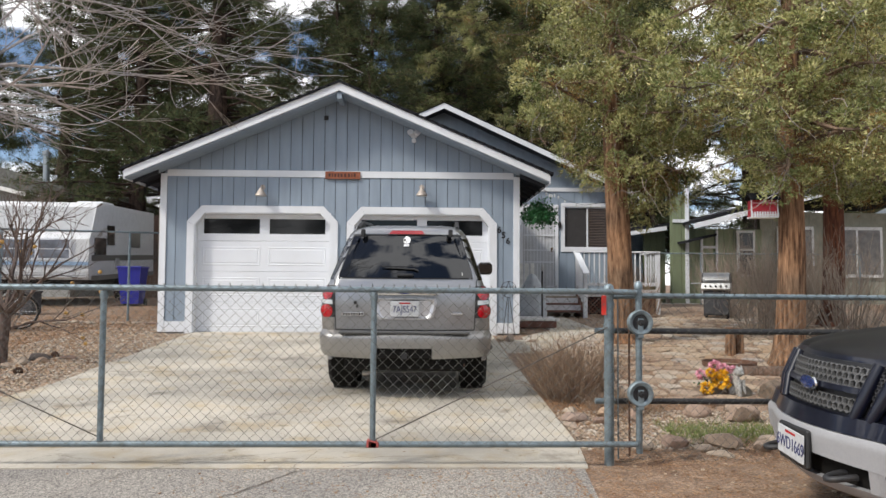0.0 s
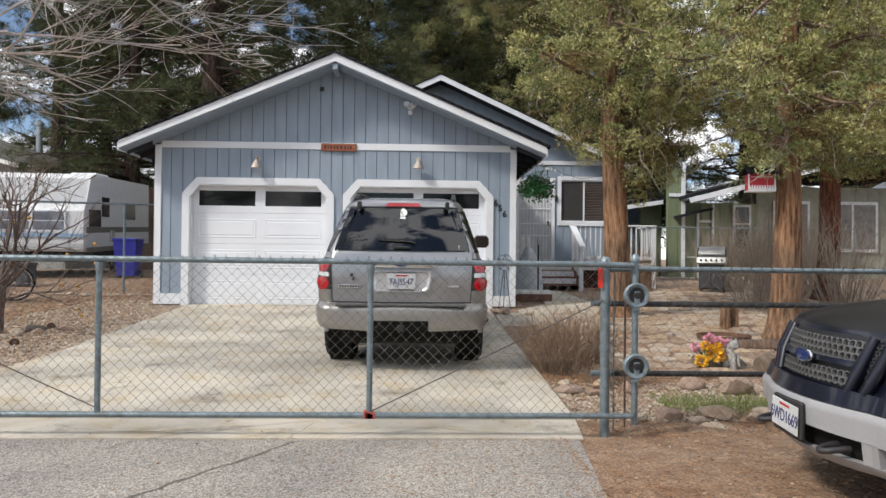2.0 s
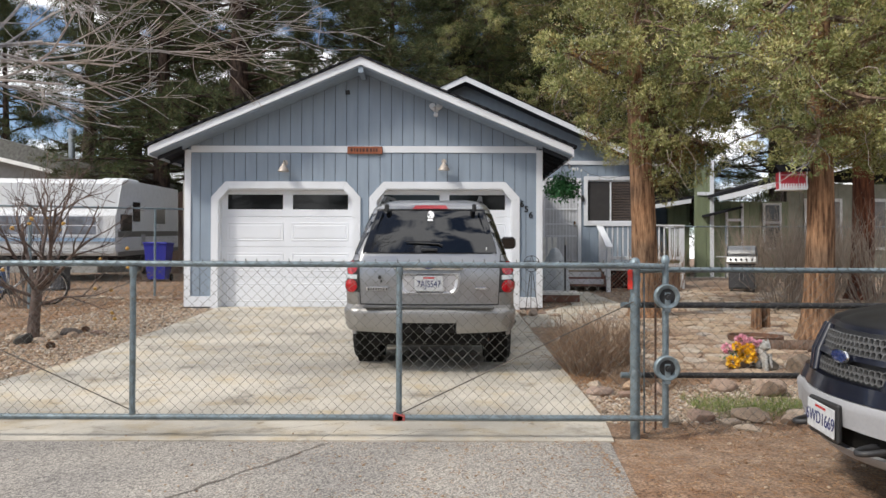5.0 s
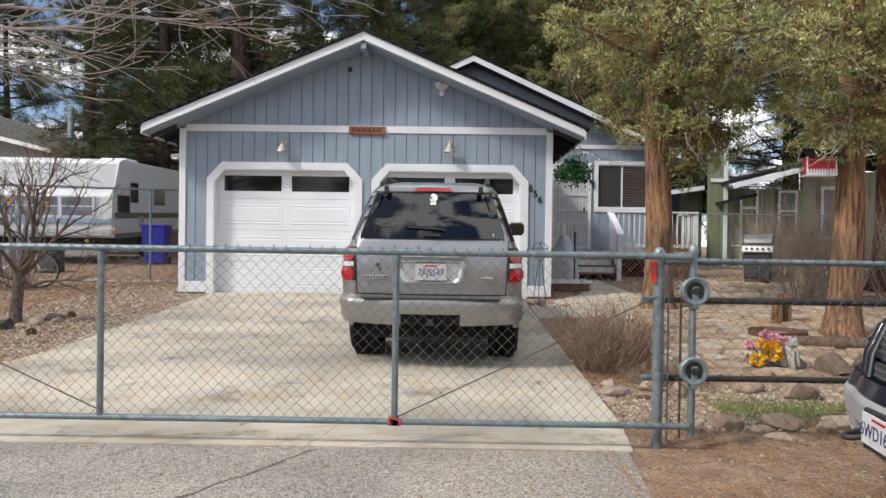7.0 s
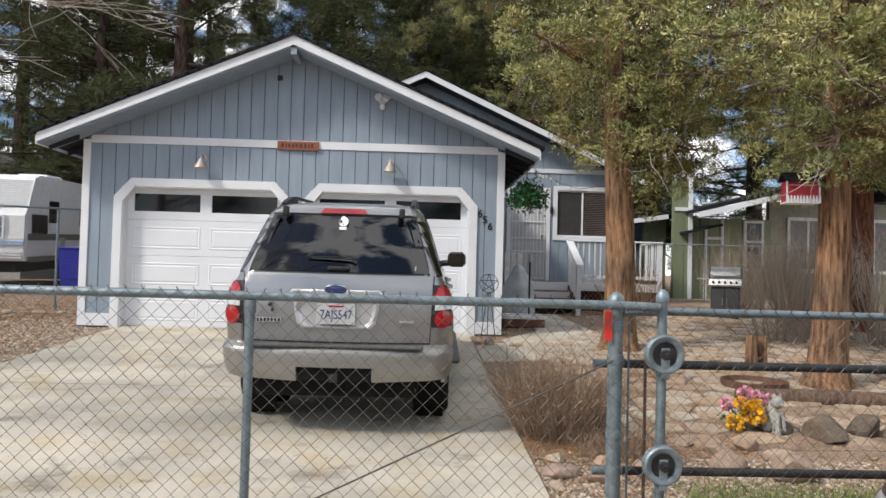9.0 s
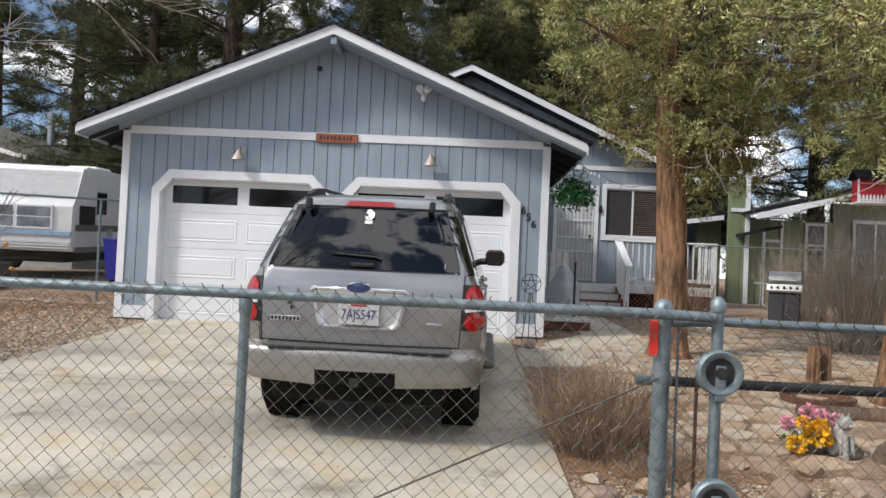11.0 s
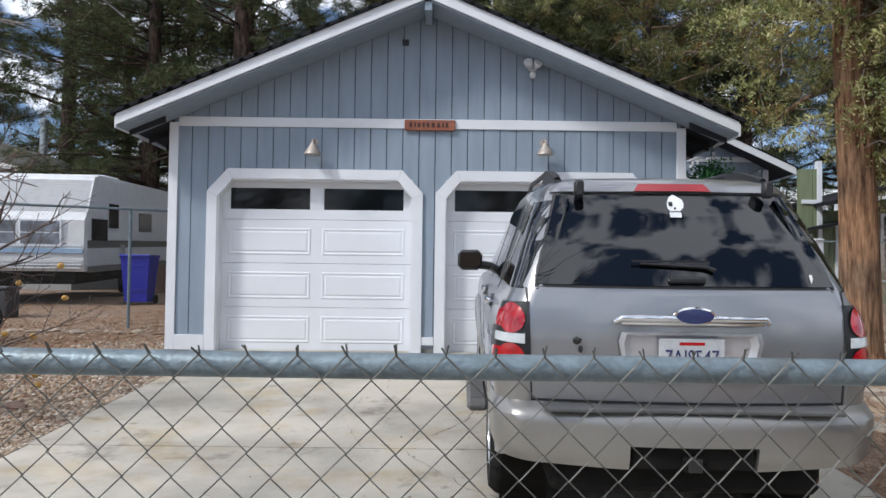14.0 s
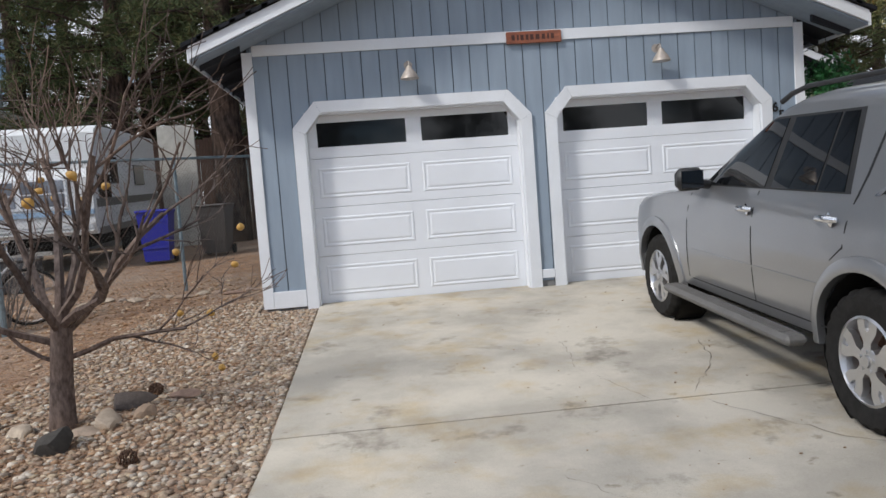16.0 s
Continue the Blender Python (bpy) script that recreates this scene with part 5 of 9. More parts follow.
def pickup():
    m = pose(1.79, 5.25, ground_z(2, 5.24), 0, 0, 87)
    car = thing("pickup_truck", m, "blue-black pickup with grey bumper and faded hood parked on the dirt", "truck")
    L = -4.9
    table = [
        (0.34, 0.86, L, -0.04, 0.15, 0.32),
        (0.50, 0.89, L, -0.02, 0.15, 0.32),
        (0.66, 0.905, L, -0.03, 0.15, 0.34),
        (0.80, 0.91, L, -0.06, 0.15, 0.36),
        (0.94, 0.895, L, -0.10, 0.15, 0.38),
        (1.00, 0.87, L, -0.13, 0.15, 0.42),
        (1.03, 0.83, L, -0.17, 0.15, 0.46),
        (1.06, 0.79, L + 1.4, -0.30, 0.12, 0.46),
        (1.10, 0.77, L + 1.4, -0.62, 0.12, 0.40),
        (1.14, 0.78, L + 1.4, -1.05, 0.12, 0.34),
        (1.18, 0.79, L + 1.4, -1.22, 0.12, 0.30),
        (1.45, 0.71, L + 1.5, -1.72, 0.12, 0.28),
        (1.66, 0.64, L + 1.6, -2.10, 0.12, 0.25),
        (1.72, 0.56, L + 1.7, -2.3, 0.12, 0.25),
        (1.74, 0.40, L + 1.9, -2.6, 0.12, 0.2),
    ]
    b = Body(table, 0.03, 0.11, ((-4.0, 0.36), (-0.86, 0.36)), 0.42)
    low = [0.34 + 0.03 * k for k in range(22)]
    lv = sorted(set([z for z in low if z < 0.98] + [0.98]))
    b.loft(lv).part("body", NAVY, car, "blue-black painted body", smooth=32)
    b.loft([0.98, 1.00, 1.015, 1.03, 1.045, 1.06, 1.08, 1.10, 1.12, 1.14, 1.16, 1.18]).part("hood", FADED, car, "sun-faded black hood", smooth=40)
    b.loft([1.18, 1.25, 1.35, 1.45, 1.55, 1.66, 1.72, 1.74]).part("cab", NAVY, car, "", smooth=32)
    Soup().box(-0.62, 0.62, -4.7, -0.15, 0.26, 0.9, 0.03).part("underbody", UNDER, car)
    ff = lambda x, z, off: b.front(x, z, off)
    for sgn in (-1, 1):
        mir = sgn < 0
        wheel(car, sgn * 0.79, -0.86, 0.365, sgn)
        wheel(car, sgn * 0.79, -4.0, 0.365, sgn)
        fs = lambda y, z, off: b.side(y, z, off)
        solid_patch(fs, [(-1.45, 1.22), (-2.3, 1.22), (-2.3, 1.62), (-2.0, 1.62)], 8, 4, 0.005, mirror=mir).part("side_window", PRIVACY, car, smooth=40, fix=True)
        solid_patch(fs, [(-2.4, 1.22), (-3.2, 1.22), (-3.1, 1.62), (-2.4, 1.62)], 8, 4, 0.005, mirror=mir).part("side_window", PRIVACY, car, smooth=40, fix=True)
        # grey lower cladding and flares
        s = Soup()
        sec = [(0.40, -0.02), (0.40, 0.03), (0.44, 0.035), (0.49, 0.012), (0.495, -0.02)]
        for yw in (-0.86, -4.0):
            ang = np.linspace(-5, 185, 24)
            v, f = [], []
            for a in ang:
                ra = math.radians(a)
                for r_, o in sec:
                    yy, zz = yw + r_ * math.cos(ra), max(0.34, 0.36 + r_ * math.sin(ra))
                    v.append((sgn * (b.side(yy, zz)[0] + o), yy, zz))
            k = len(sec)
            for i in range(len(ang) - 1):
                for j in range(k):
                    j2 = (j + 1) % k
                    f.append((i * k + j, i * k + j2, (i + 1) * k + j2, (i + 1) * k + j))
            f += [tuple(range(k)), tuple(range((len(ang) - 1) * k, len(ang) * k))]
            Soup().add(v, f).part("wheel_arch_flare", BUMPER_GREY, car, smooth=40, fix=True)
        # head lamp, uprights of the grille, side grille
        hl = solid_patch(ff, [(0.56, 0.70), (0.85, 0.74), (0.83, 0.93), (0.60, 0.95)], 12, 4, 0.012, 0.03, mirror=mir).part("headlight", HEADLIGHT, car, "clouded headlight lens", smooth=45, fix=True)
        solid_patch(ff, [(0.53, 0.67), (0.88, 0.71), (0.87, 0.735), (0.55, 0.695)], 10, 2, 0.02, 0.03, mirror=mir).part("headlight_frame", NAVY, car, smooth=45, fix=True)
        s = Soup()
        s.tube([(sgn * 0.535, b.front(0.535, 0.94)[1] + 0.01, 0.955), (sgn * 0.52, b.front(0.52, 0.8)[1] + 0.035, 0.80), (sgn * 0.475, b.front(0.475, 0.68)[1] + 0.03, 0.685)], [0.028, 0.032, 0.026], 10)
        s.tube([(sgn * 0.425, b.front(0.425, 0.94)[1] + 0.01, 0.955), (sgn * 0.415, b.front(0.415, 0.8)[1] + 0.03, 0.80), (sgn * 0.38, b.front(0.38, 0.68)[1] + 0.03, 0.685)], [0.028, 0.034, 0.028], 10)
        s.part("grille_upright", NAVY, car, "glossy dark grille upright", smooth=60)
    solid_patch(ff, [(-0.50, 0.69), (0.50, 0.69), (0.50, 0.955), (-0.50, 0.955)], 20, 6, 0.0035, 0.02).part("grille_back", INK, car, fix=True)
    for z0, z1, w in ((0.725, 0.79, 0.36), (0.85, 0.945, 0.40)):
        s = Soup()
        hex_grille(s, -w, w, z0, z1, lambda x, z, d: b.front(x, z, 0.026 + d))
        s.part("grille_mesh", plain("grille_grey", (0.12, 0.12, 0.12), 0.5, metal=0.3), car, "dark grey honeycomb grille", fix=True)
    for sgn in (-1, 1):
        s = Soup()
        hex_grille(s, 0.455, 0.49, 0.73, 0.93, lambda x, z, d, q=sgn: tuple(np.array(b.front(x, z, 0.02 + d)) * (q, 1, 1)), 0.022)
        s.part("grille_mesh", plain("grille_grey_side", (0.05, 0.05, 0.055), 0.5, metal=0.3), car)
    solid_patch(ff, [(-0.41, 0.805), (0.41, 0.805), (0.41, 0.835), (-0.41, 0.835)], 20, 2, 0.04, 0.03).part("grille_bar", NAVY, car, "glossy dark grille bar", smooth=60, fix=True)
    bd = Soup().lathe([(0.001, 0.0), (0.088, 0.0), (0.092, 0.008), (0.088, 0.016), (0.001, 0.018)], 32)
    bd.v = [v * (1, 0.44, 1) for v in bd.v]
    o1 = bd.part("badge", CHROME, car, "chrome-rimmed blue oval badge", smooth=40)
    o1.matrix_basis = pose(0, b.front(0, 0.82)[1] + 0.045, 0.82, 90, 0, 180)
    bd = Soup().lathe([(0.001, 0.0), (0.078, 0.0), (0.077, 0.012), (0.001, 0.016)], 32)
    bd.v = [v * (1, 0.42, 1) for v in bd.v]
    o2 = bd.part("badge_face", BLUE_OVAL, o1, smooth=40)
    o2.matrix_basis = pose(0, 0, 0.008)
    # bumper: grey plastic with openings, tow hooks, plate on its bracket
    bt = [(0.28, 0.84, L, -0.04, 0.2, 0.34), (0.34, 0.90, L, 0.03, 0.2, 0.34), (0.46, 0.925, L, 0.06, 0.2, 0.36), (0.58, 0.93, L, 0.07, 0.2, 0.36), (0.61, 0.925, L, 0.05, 0.2, 0.36), (0.69, 0.915, L, 0.02, 0.2, 0.36)]
    bb = Body(bt, 0.03, 0.12, None, 0)

    def fu(u, z, off):
        w, yr, yf, rr, rf = bb.row(z)
        a, q = w - rf, rf * np.pi / 2
        if u <= a:
            return (u, yf - bb.fb * (u / a) ** 2 + off, z)
        if u <= a + q:
            t = (u - a) / rf
            return (a + (rf + off) * np.sin(t), yf - bb.fb - rf + (rf + off) * np.cos(t), z)
        return (w + off, yf - bb.fb - rf - (u - a - q), z)

    for sgn in (-1, 1):
        mir = sgn < 0
        solid_patch(fu, [(0.0, 0.47), (1.24, 0.45), (1.24, 0.605), (0.0, 0.605)], 30, 6, 0.0, 0.06, mirror=mir).part("bumper", BUMPER_GREY, car, "grey plastic front bumper", smooth=40, fix=True)
        solid_patch(fu, [(0.0, 0.61), (1.24, 0.61), (1.24, 0.69), (0.0, 0.69)], 30, 4, 0.0, 0.06, mirror=mir).part("bumper_top", NAVY, car, "glossy dark upper bumper", smooth=60, fix=True)
        solid_patch(fu, [(0.0, 0.28), (1.20, 0.30), (1.22, 0.36), (0.0, 0.345)], 30, 3, 0.0, 0.05, mirror=mir).part("bumper", BUMPER_GREY, car, "grey plastic lower bumper", smooth=40, fix=True)
        solid_patch(fu, [(0.50, 0.345), (0.60, 0.345), (0.62, 0.47), (0.52, 0.47)], 4, 3, -0.002, 0.05, mirror=mir).part("bumper_web", BUMPER_GREY, car, fix=True)
        solid_patch(fu, [(0.88, 0.35), (1.20, 0.36), (1.22, 0.455), (0.90, 0.46)], 10, 3, -0.002, 0.05, mirror=mir).part("bumper_web", BUMPER_GREY, car, smooth=40, fix=True)
        fog = Soup().lathe([(0.055, 0), (0.06, 0.01), (0.05, 0.02), (0.001, 0.028)], 24, m=pose(sgn * 0.70, fu(0.70, 0.41, 0)[1] - 0.05, 0.41, -90, 0, 0)).part("fog_light", CLEAR_LENS, car, "round fog light", smooth=40)
        a = np.linspace(0, math.pi, 9)
        s = Soup().tube([(sgn * 0.36 - 0.05, -0.05, 0.40)] + [(sgn * 0.36 - 0.05 * math.cos(t), -0.02 + 0.10 * math.sin(t), 0.40 - 0.02 * math.sin(t)) for t in a] + [(sgn * 0.36 + 0.05, -0.05, 0.40)], 0.016, 10)
        s.part("tow_hook", BLACK_PIPE, car, "black tow hook", smooth=50)
    solid_patch(fu, [(0.0, 0.345), (0.88, 0.345), (0.88, 0.47), (0.0, 0.47)], 12, 2, -0.055, 0.02).part("bumper_opening", UNDER, car, fix=True)
    solid_patch(fu, [(0.0, 0.345), (0.88, 0.345), (0.88, 0.47), (0.0, 0.47)], 12, 2, -0.055, 0.02, mirror=True).part("bumper_opening", UNDER, car, fix=True)
    Soup().box(-0.17, 0.17, 0.055, 0.085, 0.375, 0.58, 0.01).part("plate_bracket", PLASTIC, car, "black plate bracket")
    licence_plate(car, pose(0.0, 0.093, 0.48, 0, 0, 180) @ pose(0, 0, 0, 0, 3, 0), "6WD1669")
    solid_patch(ff, [(-0.66, 1.21), (0.66, 1.21), (0.55, 1.62), (-0.55, 1.62)], 16, 5, 0.006).part("windshield", PRIVACY, car, smooth=40, fix=True)
    for sgn in (-1, 1):
        s = Soup().box(sgn * 1.0 - 0.1, sgn * 1.0 + 0.1, -1.6, -1.5, 1.15, 1.32, 0.04).tube([(sgn * 0.78, -1.5, 1.18), (sgn * 0.95, -1.55, 1.2)], 0.03, 8)
        s.part("door_mirror", PLASTIC, car, smooth=40)
    return car


pickup()

# ---- plants ----
BARK_J = None


def bark(name, light, dark, stretch=0.12, scale=22.0, bump=1.0):
    """Fibrous bark: long vertical strips, pale ridges over dark furrows."""
    m, n, l, b = material(name)
    tc, mp, no, no2 = n.new("ShaderNodeTexCoord"), n.new("ShaderNodeMapping"), n.new("ShaderNodeTexNoise"), n.new("ShaderNodeTexNoise")
    mp.inputs["Scale"].default_value = (1, 1, stretch)
    l.new(tc.outputs["Object"], mp.inputs["Vector"])
    l.new(mp.outputs[0], no.inputs["Vector"])
    l.new(tc.outputs["Object"], no2.inputs["Vector"])
    no.inputs["Scale"].default_value, no.inputs["Detail"].default_value, no.inputs["Roughness"].default_value = scale, 7, 0.65
    no2.inputs["Scale"].default_value, no2.inputs["Detail"].default_value = 1.3, 4
    r = n.new("ShaderNodeValToRGB")
    e = r.color_ramp.elements
    e[0].position, e[0].color, e[1].position, e[1].color = 0.36, (*dark, 1), 0.66, (*light, 1)
    l.new(no.outputs["Fac"], r.inputs[0])
    mul, r2 = n.new("ShaderNodeMix"), n.new("ShaderNodeValToRGB")
    mul.data_type, mul.blend_type = "RGBA", "MULTIPLY"
    mul.inputs[0].default_value = 1
    r2.color_ramp.elements[0].position, r2.color_ramp.elements[0].color = 0.35, (0.62, 0.66, 0.72, 1)
    r2.color_ramp.elements[1].position, r2.color_ramp.elements[1].color = 0.65, (1.1, 1.0, 0.92, 1)
    l.new(no2.outputs["Fac"], r2.inputs[0])
    l.new(r.outputs[0], mul.inputs[6])
    l.new(r2.outputs[0], mul.inputs[7])
    l.new(mul.outputs[2], b.inputs["Base Color"])
    b.inputs["Roughness"].default_value = 0.95
    b.inputs["Specular IOR Level"].default_value = 0.2
    bp = n.new("ShaderNodeBump")
    bp.inputs["Strength"].default_value, bp.inputs["Distance"].default_value = bump, 0.03
    l.new(no.outputs["Fac"], bp.inputs["Height"])
    l.new(bp.outputs[0], b.inputs["Normal"])
    return m


BARK_CEDAR = bark("cedar_bark", (0.46, 0.28, 0.165), (0.09, 0.048, 0.028))
LIMB_BROWN = bark("weathered_limb_bark", (0.30, 0.22, 0.16), (0.10, 0.07, 0.05), 0.4, 26, 0.6)
BARK_RED = bark("red_cedar_bark", (0.23, 0.095, 0.055), (0.06, 0.025, 0.018))
BARK_PINE = bark("pine_bark", (0.10, 0.07, 0.055), (0.02, 0.015, 0.013), 0.3, 12)
BARK_GREY = bark("grey_twig_bark", (0.30, 0.27, 0.25), (0.12, 0.10, 0.09), 0.4, 30, 0.4)
BARK_FRUIT = bark("fruit_tree_bark", (0.22, 0.17, 0.145), (0.08, 0.058, 0.05), 0.4, 30, 0.4)
WALNUT = bark("pale_twig_bark", (0.50, 0.47, 0.45), (0.26, 0.24, 0.23), 0.4, 30, 0.3)
TWIG = mixed("dry_twigs", [(0.16, 0.10, 0.07), (0.34, 0.24, 0.165), (0.24, 0.155, 0.11), (0.46, 0.36, 0.25)], 0.9, bump=0, fine=0.2, spec=0.1)
THICKET = mixed("pale_thicket_stems", [(0.24, 0.19, 0.15), (0.40, 0.33, 0.27), (0.30, 0.23, 0.18), (0.48, 0.42, 0.35)], 0.9, bump=0, fine=0.2, spec=0.1)
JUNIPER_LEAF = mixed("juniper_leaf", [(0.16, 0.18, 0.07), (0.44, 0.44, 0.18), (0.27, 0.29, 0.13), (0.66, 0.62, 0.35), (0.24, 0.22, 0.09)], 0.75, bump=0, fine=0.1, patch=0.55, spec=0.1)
# Darker copy of the juniper leaf, with background shade put into its colours
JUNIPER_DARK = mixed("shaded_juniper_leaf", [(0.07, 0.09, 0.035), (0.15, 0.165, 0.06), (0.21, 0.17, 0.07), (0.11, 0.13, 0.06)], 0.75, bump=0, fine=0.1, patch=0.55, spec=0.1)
JUNIPER_PALE = mixed("pale_juniper_tips", [(0.36, 0.38, 0.24), (0.24, 0.28, 0.15), (0.5, 0.5, 0.38)], 0.7, bump=0, fine=0.1, spec=0.1)
DEAD_LEAF = mixed("dead_sprays", [(0.24, 0.12, 0.05), (0.30, 0.19, 0.06), (0.18, 0.10, 0.05)], 0.8, bump=0, fine=0.1, spec=0.1)
PINE_LEAF = mixed("pine_needles", [(0.035, 0.055, 0.025), (0.07, 0.09, 0.035), (0.055, 0.08, 0.04), (0.12, 0.12, 0.05), (0.09, 0.075, 0.04)], 0.6, bump=0, fine=0.1, spec=0.1)
LEAF_GREEN = mixed("broad_green_leaf", [(0.02, 0.10, 0.03), (0.04, 0.16, 0.05), (0.015, 0.07, 0.025)], 0.45, bump=0, fine=0.1)


def trunk_soup(s, path, radii, sides=22, ridges=9, depth=0.05, seed=0):
    """A fluted, flared trunk along a path."""
    rng = np.random.default_rng(seed)
    p = np.asarray(path, float)
    a = np.linspace(0, 2 * np.pi, sides, endpoint=False)
    ph = rng.uniform(0, 6, 4)
    v = []
    for i, (q, r) in enumerate(zip(p, radii)):
        mod = 1 + depth * np.sin(a * ridges + ph[0] + i * 0.25) + depth * 0.8 * np.sin(a * 3 + ph[1] + i * 0.1) + rng.normal(0, depth * 0.25, sides)
        v += [(q[0] + r * k * np.cos(t), q[1] + r * k * np.sin(t), q[2]) for t, k in zip(a, mod)]
    f = [(i * sides + k, i * sides + (k + 1) % sides, (i + 1) * sides + (k + 1) % sides, (i + 1) * sides + k) for i in range(len(p) - 1) for k in range(sides)]
    f.append(tuple(range((len(p) - 1) * sides, len(p) * sides)))
    s.add(v, f)


def limb(p0, d, length, rng, sag=0.2, wob=0.12, n=7):
    """A wandering path from p0."""
    pts = [np.array(p0, float)]
    d = np.array(d, float)
    d /= np.linalg.norm(d)
    for i in range(n):
        d = d + rng.normal(0, wob, 3) + np.array([0, 0, -sag / n])
        d /= np.linalg.norm(d)
        pts.append(pts[-1] + d * length / n)
    return np.array(pts)


def grow(s, p, d, length, r, depth, rng, tips, sag=0.0, wob=0.14, spread=0.75, kids=(2, 4), sides=5, shrink=0.66, up=0.0, minr=0.0022, first=0.35):
    """Branches that fork again and again; tips gathers the ends."""
    n = 5 if depth > 1 else 4
    path = limb(p, d, length, rng, sag, wob, n)
    rr = np.linspace(r, max(minr, r * 0.55), n + 1)
    s.tube(path, rr, sides if depth > 1 else 3, caps=False)
    if depth <= 0:
        tips.append((path[-1], path[-1] - path[-2]))
        return
    k = rng.integers(kids[0], kids[1] + 1)
    for i in range(k):
        t = first + (1 - first) * (i + rng.uniform(0.3, 1.0)) / k
        j = min(n - 1, int(t * n))
        q = path[j] + (path[j + 1] - path[j]) * (t * n - j)
        base = path[j + 1] - path[j]
        base /= np.linalg.norm(base)
        nd = base + rng.normal(0, spread, 3) + np.array([0, 0, up])
        grow(s, q, nd, length * shrink * rng.uniform(0.8, 1.15), max(minr, rr[j] * 0.62), depth - 1, rng, tips, sag, wob, spread, kids, sides, shrink, up, minr, first)


def clump_leaves(name, centres, radius, per, length, width, rng, flat=0.8, outward=0.6, axis=None):
    n = len(centres) * per
    c = np.repeat(np.asarray(centres), per, axis=0)
    r = np.repeat(np.broadcast_to(radius, (len(centres),)), per)[:, None]
    off = rng.normal(size=(n, 3)) * r * 0.5 * np.array([1, 1, flat])
    d = off / (np.linalg.norm(off, axis=1)[:, None] + 1e-6) * outward + rng.normal(size=(n, 3)) * 0.5
    if axis is not None:
        d += np.repeat(axis, per, axis=0)
    return leaves(name, c + off, d, rng.uniform(0.7, 1.3, n) * length, rng.uniform(0.7, 1.3, n) * width, rng)


def juniper(name, x, y, lean, height, r0, crown_from, spread, seed, label, barkmat, leafmat, n_limbs=46, low=(), back=0.0):
    rng = np.random.default_rng(seed)
    z0 = ground_z(x, y)
    t = thing(name, pose(x, y, z0), label, "tree", "conifers")
    zs = np.concatenate([[-0.15, 0.02, 0.12, 0.3, 0.6], np.arange(1.0, height, 0.5)])
    path = [(lean[0] * z + 0.03 * math.sin(z * 1.3), lean[1] * z + 0.03 * math.cos(z), z) for z in zs]
    radii = [r0 * (1.0 + 0.5 * math.exp(-max(z, 0) / 0.16)) * (1 - 0.75 * max(0, z) / height) ** 0.8 for z in zs]
    s = Soup()
    trunk_soup(s, path, radii, 26, 9, 0.05, seed)
    s.part("trunk", barkmat, t, "fibrous red-brown trunk", smooth=60)
    s = Soup()
    tips = []
    pts = []
    for i in range(n_limbs):
        z = crown_from + (height - crown_from - 0.3) * (i / n_limbs) ** 1.15
        a = i * 2.4 + rng.uniform(-0.4, 0.4)
        if i < len(low):
            a = math.radians(low[i])
        u = i / n_limbs
        L = spread * (0.75 + 0.75 * math.sin(math.pi * min(1, u * 1.15)) ** 1.0 - 0.35 * u) * rng.uniform(0.75, 1.15)
        base = np.array([lean[0] * z, lean[1] * z, z])
        d = np.array([math.cos(a), math.sin(a), rng.uniform(-0.05, 0.35)])
        p = limb(base, d, L, rng, 0.45, 0.13, 8)
        s.tube(p, np.linspace(0.05 * (1 - 0.5 * i / n_limbs) + 0.01, 0.008, 9), 5, caps=False)
        for k in range(2, 9):
            for _ in range(3):
                q = p[k] + rng.normal(0, 0.16 + 0.03 * k, 3)
                sub = limb(p[k - 1], q - p[k - 1] + rng.normal(0, 0.1, 3), rng.uniform(0.25, 0.6), rng, 0.3, 0.2, 3)
                s.tube(sub, [0.009, 0.006, 0.004, 0.003], 3, caps=False)
                pts.append(sub[-1])
                if rng.random() < 0.75:
                    pts.append((sub[-1] + p[k]) / 2 + rng.normal(0, 0.09, 3))
    s.part("branchwork", LIMB_BROWN, t, "twisting brown limbs", smooth=60)
    pts = np.array(pts)
    rng.shuffle(pts)
    # dead bare twigs that hang below the green
    s = Soup()
    for k in range(260):
        q = pts[rng.integers(len(pts))]
        s.tube(limb(q, rng.normal(0, 1, 3) + np.array([0, 0, -0.8]), rng.uniform(0.3, 0.8), rng, 0.5, 0.3, 5), [0.007, 0.006, 0.005, 0.004, 0.003, 0.002], 3, caps=False)
    s.part("dead_twigwork", WALNUT, t, "bare grey twigs", kind="stuff")
    n = len(pts)
    # rounded sprays: leaves on the upper shell of each clump, gaps between
    near = []
    for q in pts:
        if all((q[0] - o[0]) ** 2 + (q[1] - o[1]) ** 2 + (q[2] - o[2]) ** 2 > 0.085 for o in near):
            near.append(q)
    near = np.array(near)
    size = rng.uniform(0.11, 0.26, len(near))
    per = 230
    d = rng.normal(size=(len(near) * per, 3))
    d /= np.linalg.norm(d, axis=1)[:, None]
    d[:, 2] = np.where(rng.random(len(d)) < 0.35, np.abs(d[:, 2]), d[:, 2])
    lump = 1 + 0.3 * np.sin(d @ rng.normal(0, 4, 3) + np.repeat(rng.uniform(0, 6, len(near)), per))
    rad = np.repeat(size, per) * lump * rng.uniform(0.35, 1.0, len(d)) ** 0.4
    pos = np.repeat(near, per, axis=0) + d * rad[:, None] * np.array([1, 1, 0.72])
    me = leaves("crown", pos, d * 0.9 + rng.normal(size=d.shape) * 0.45 + np.array([0, 0, 0.25]), rng.uniform(0.035, 0.07, len(d)), rng.uniform(0.014, 0.026, len(d)), rng)
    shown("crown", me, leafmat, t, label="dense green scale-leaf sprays")
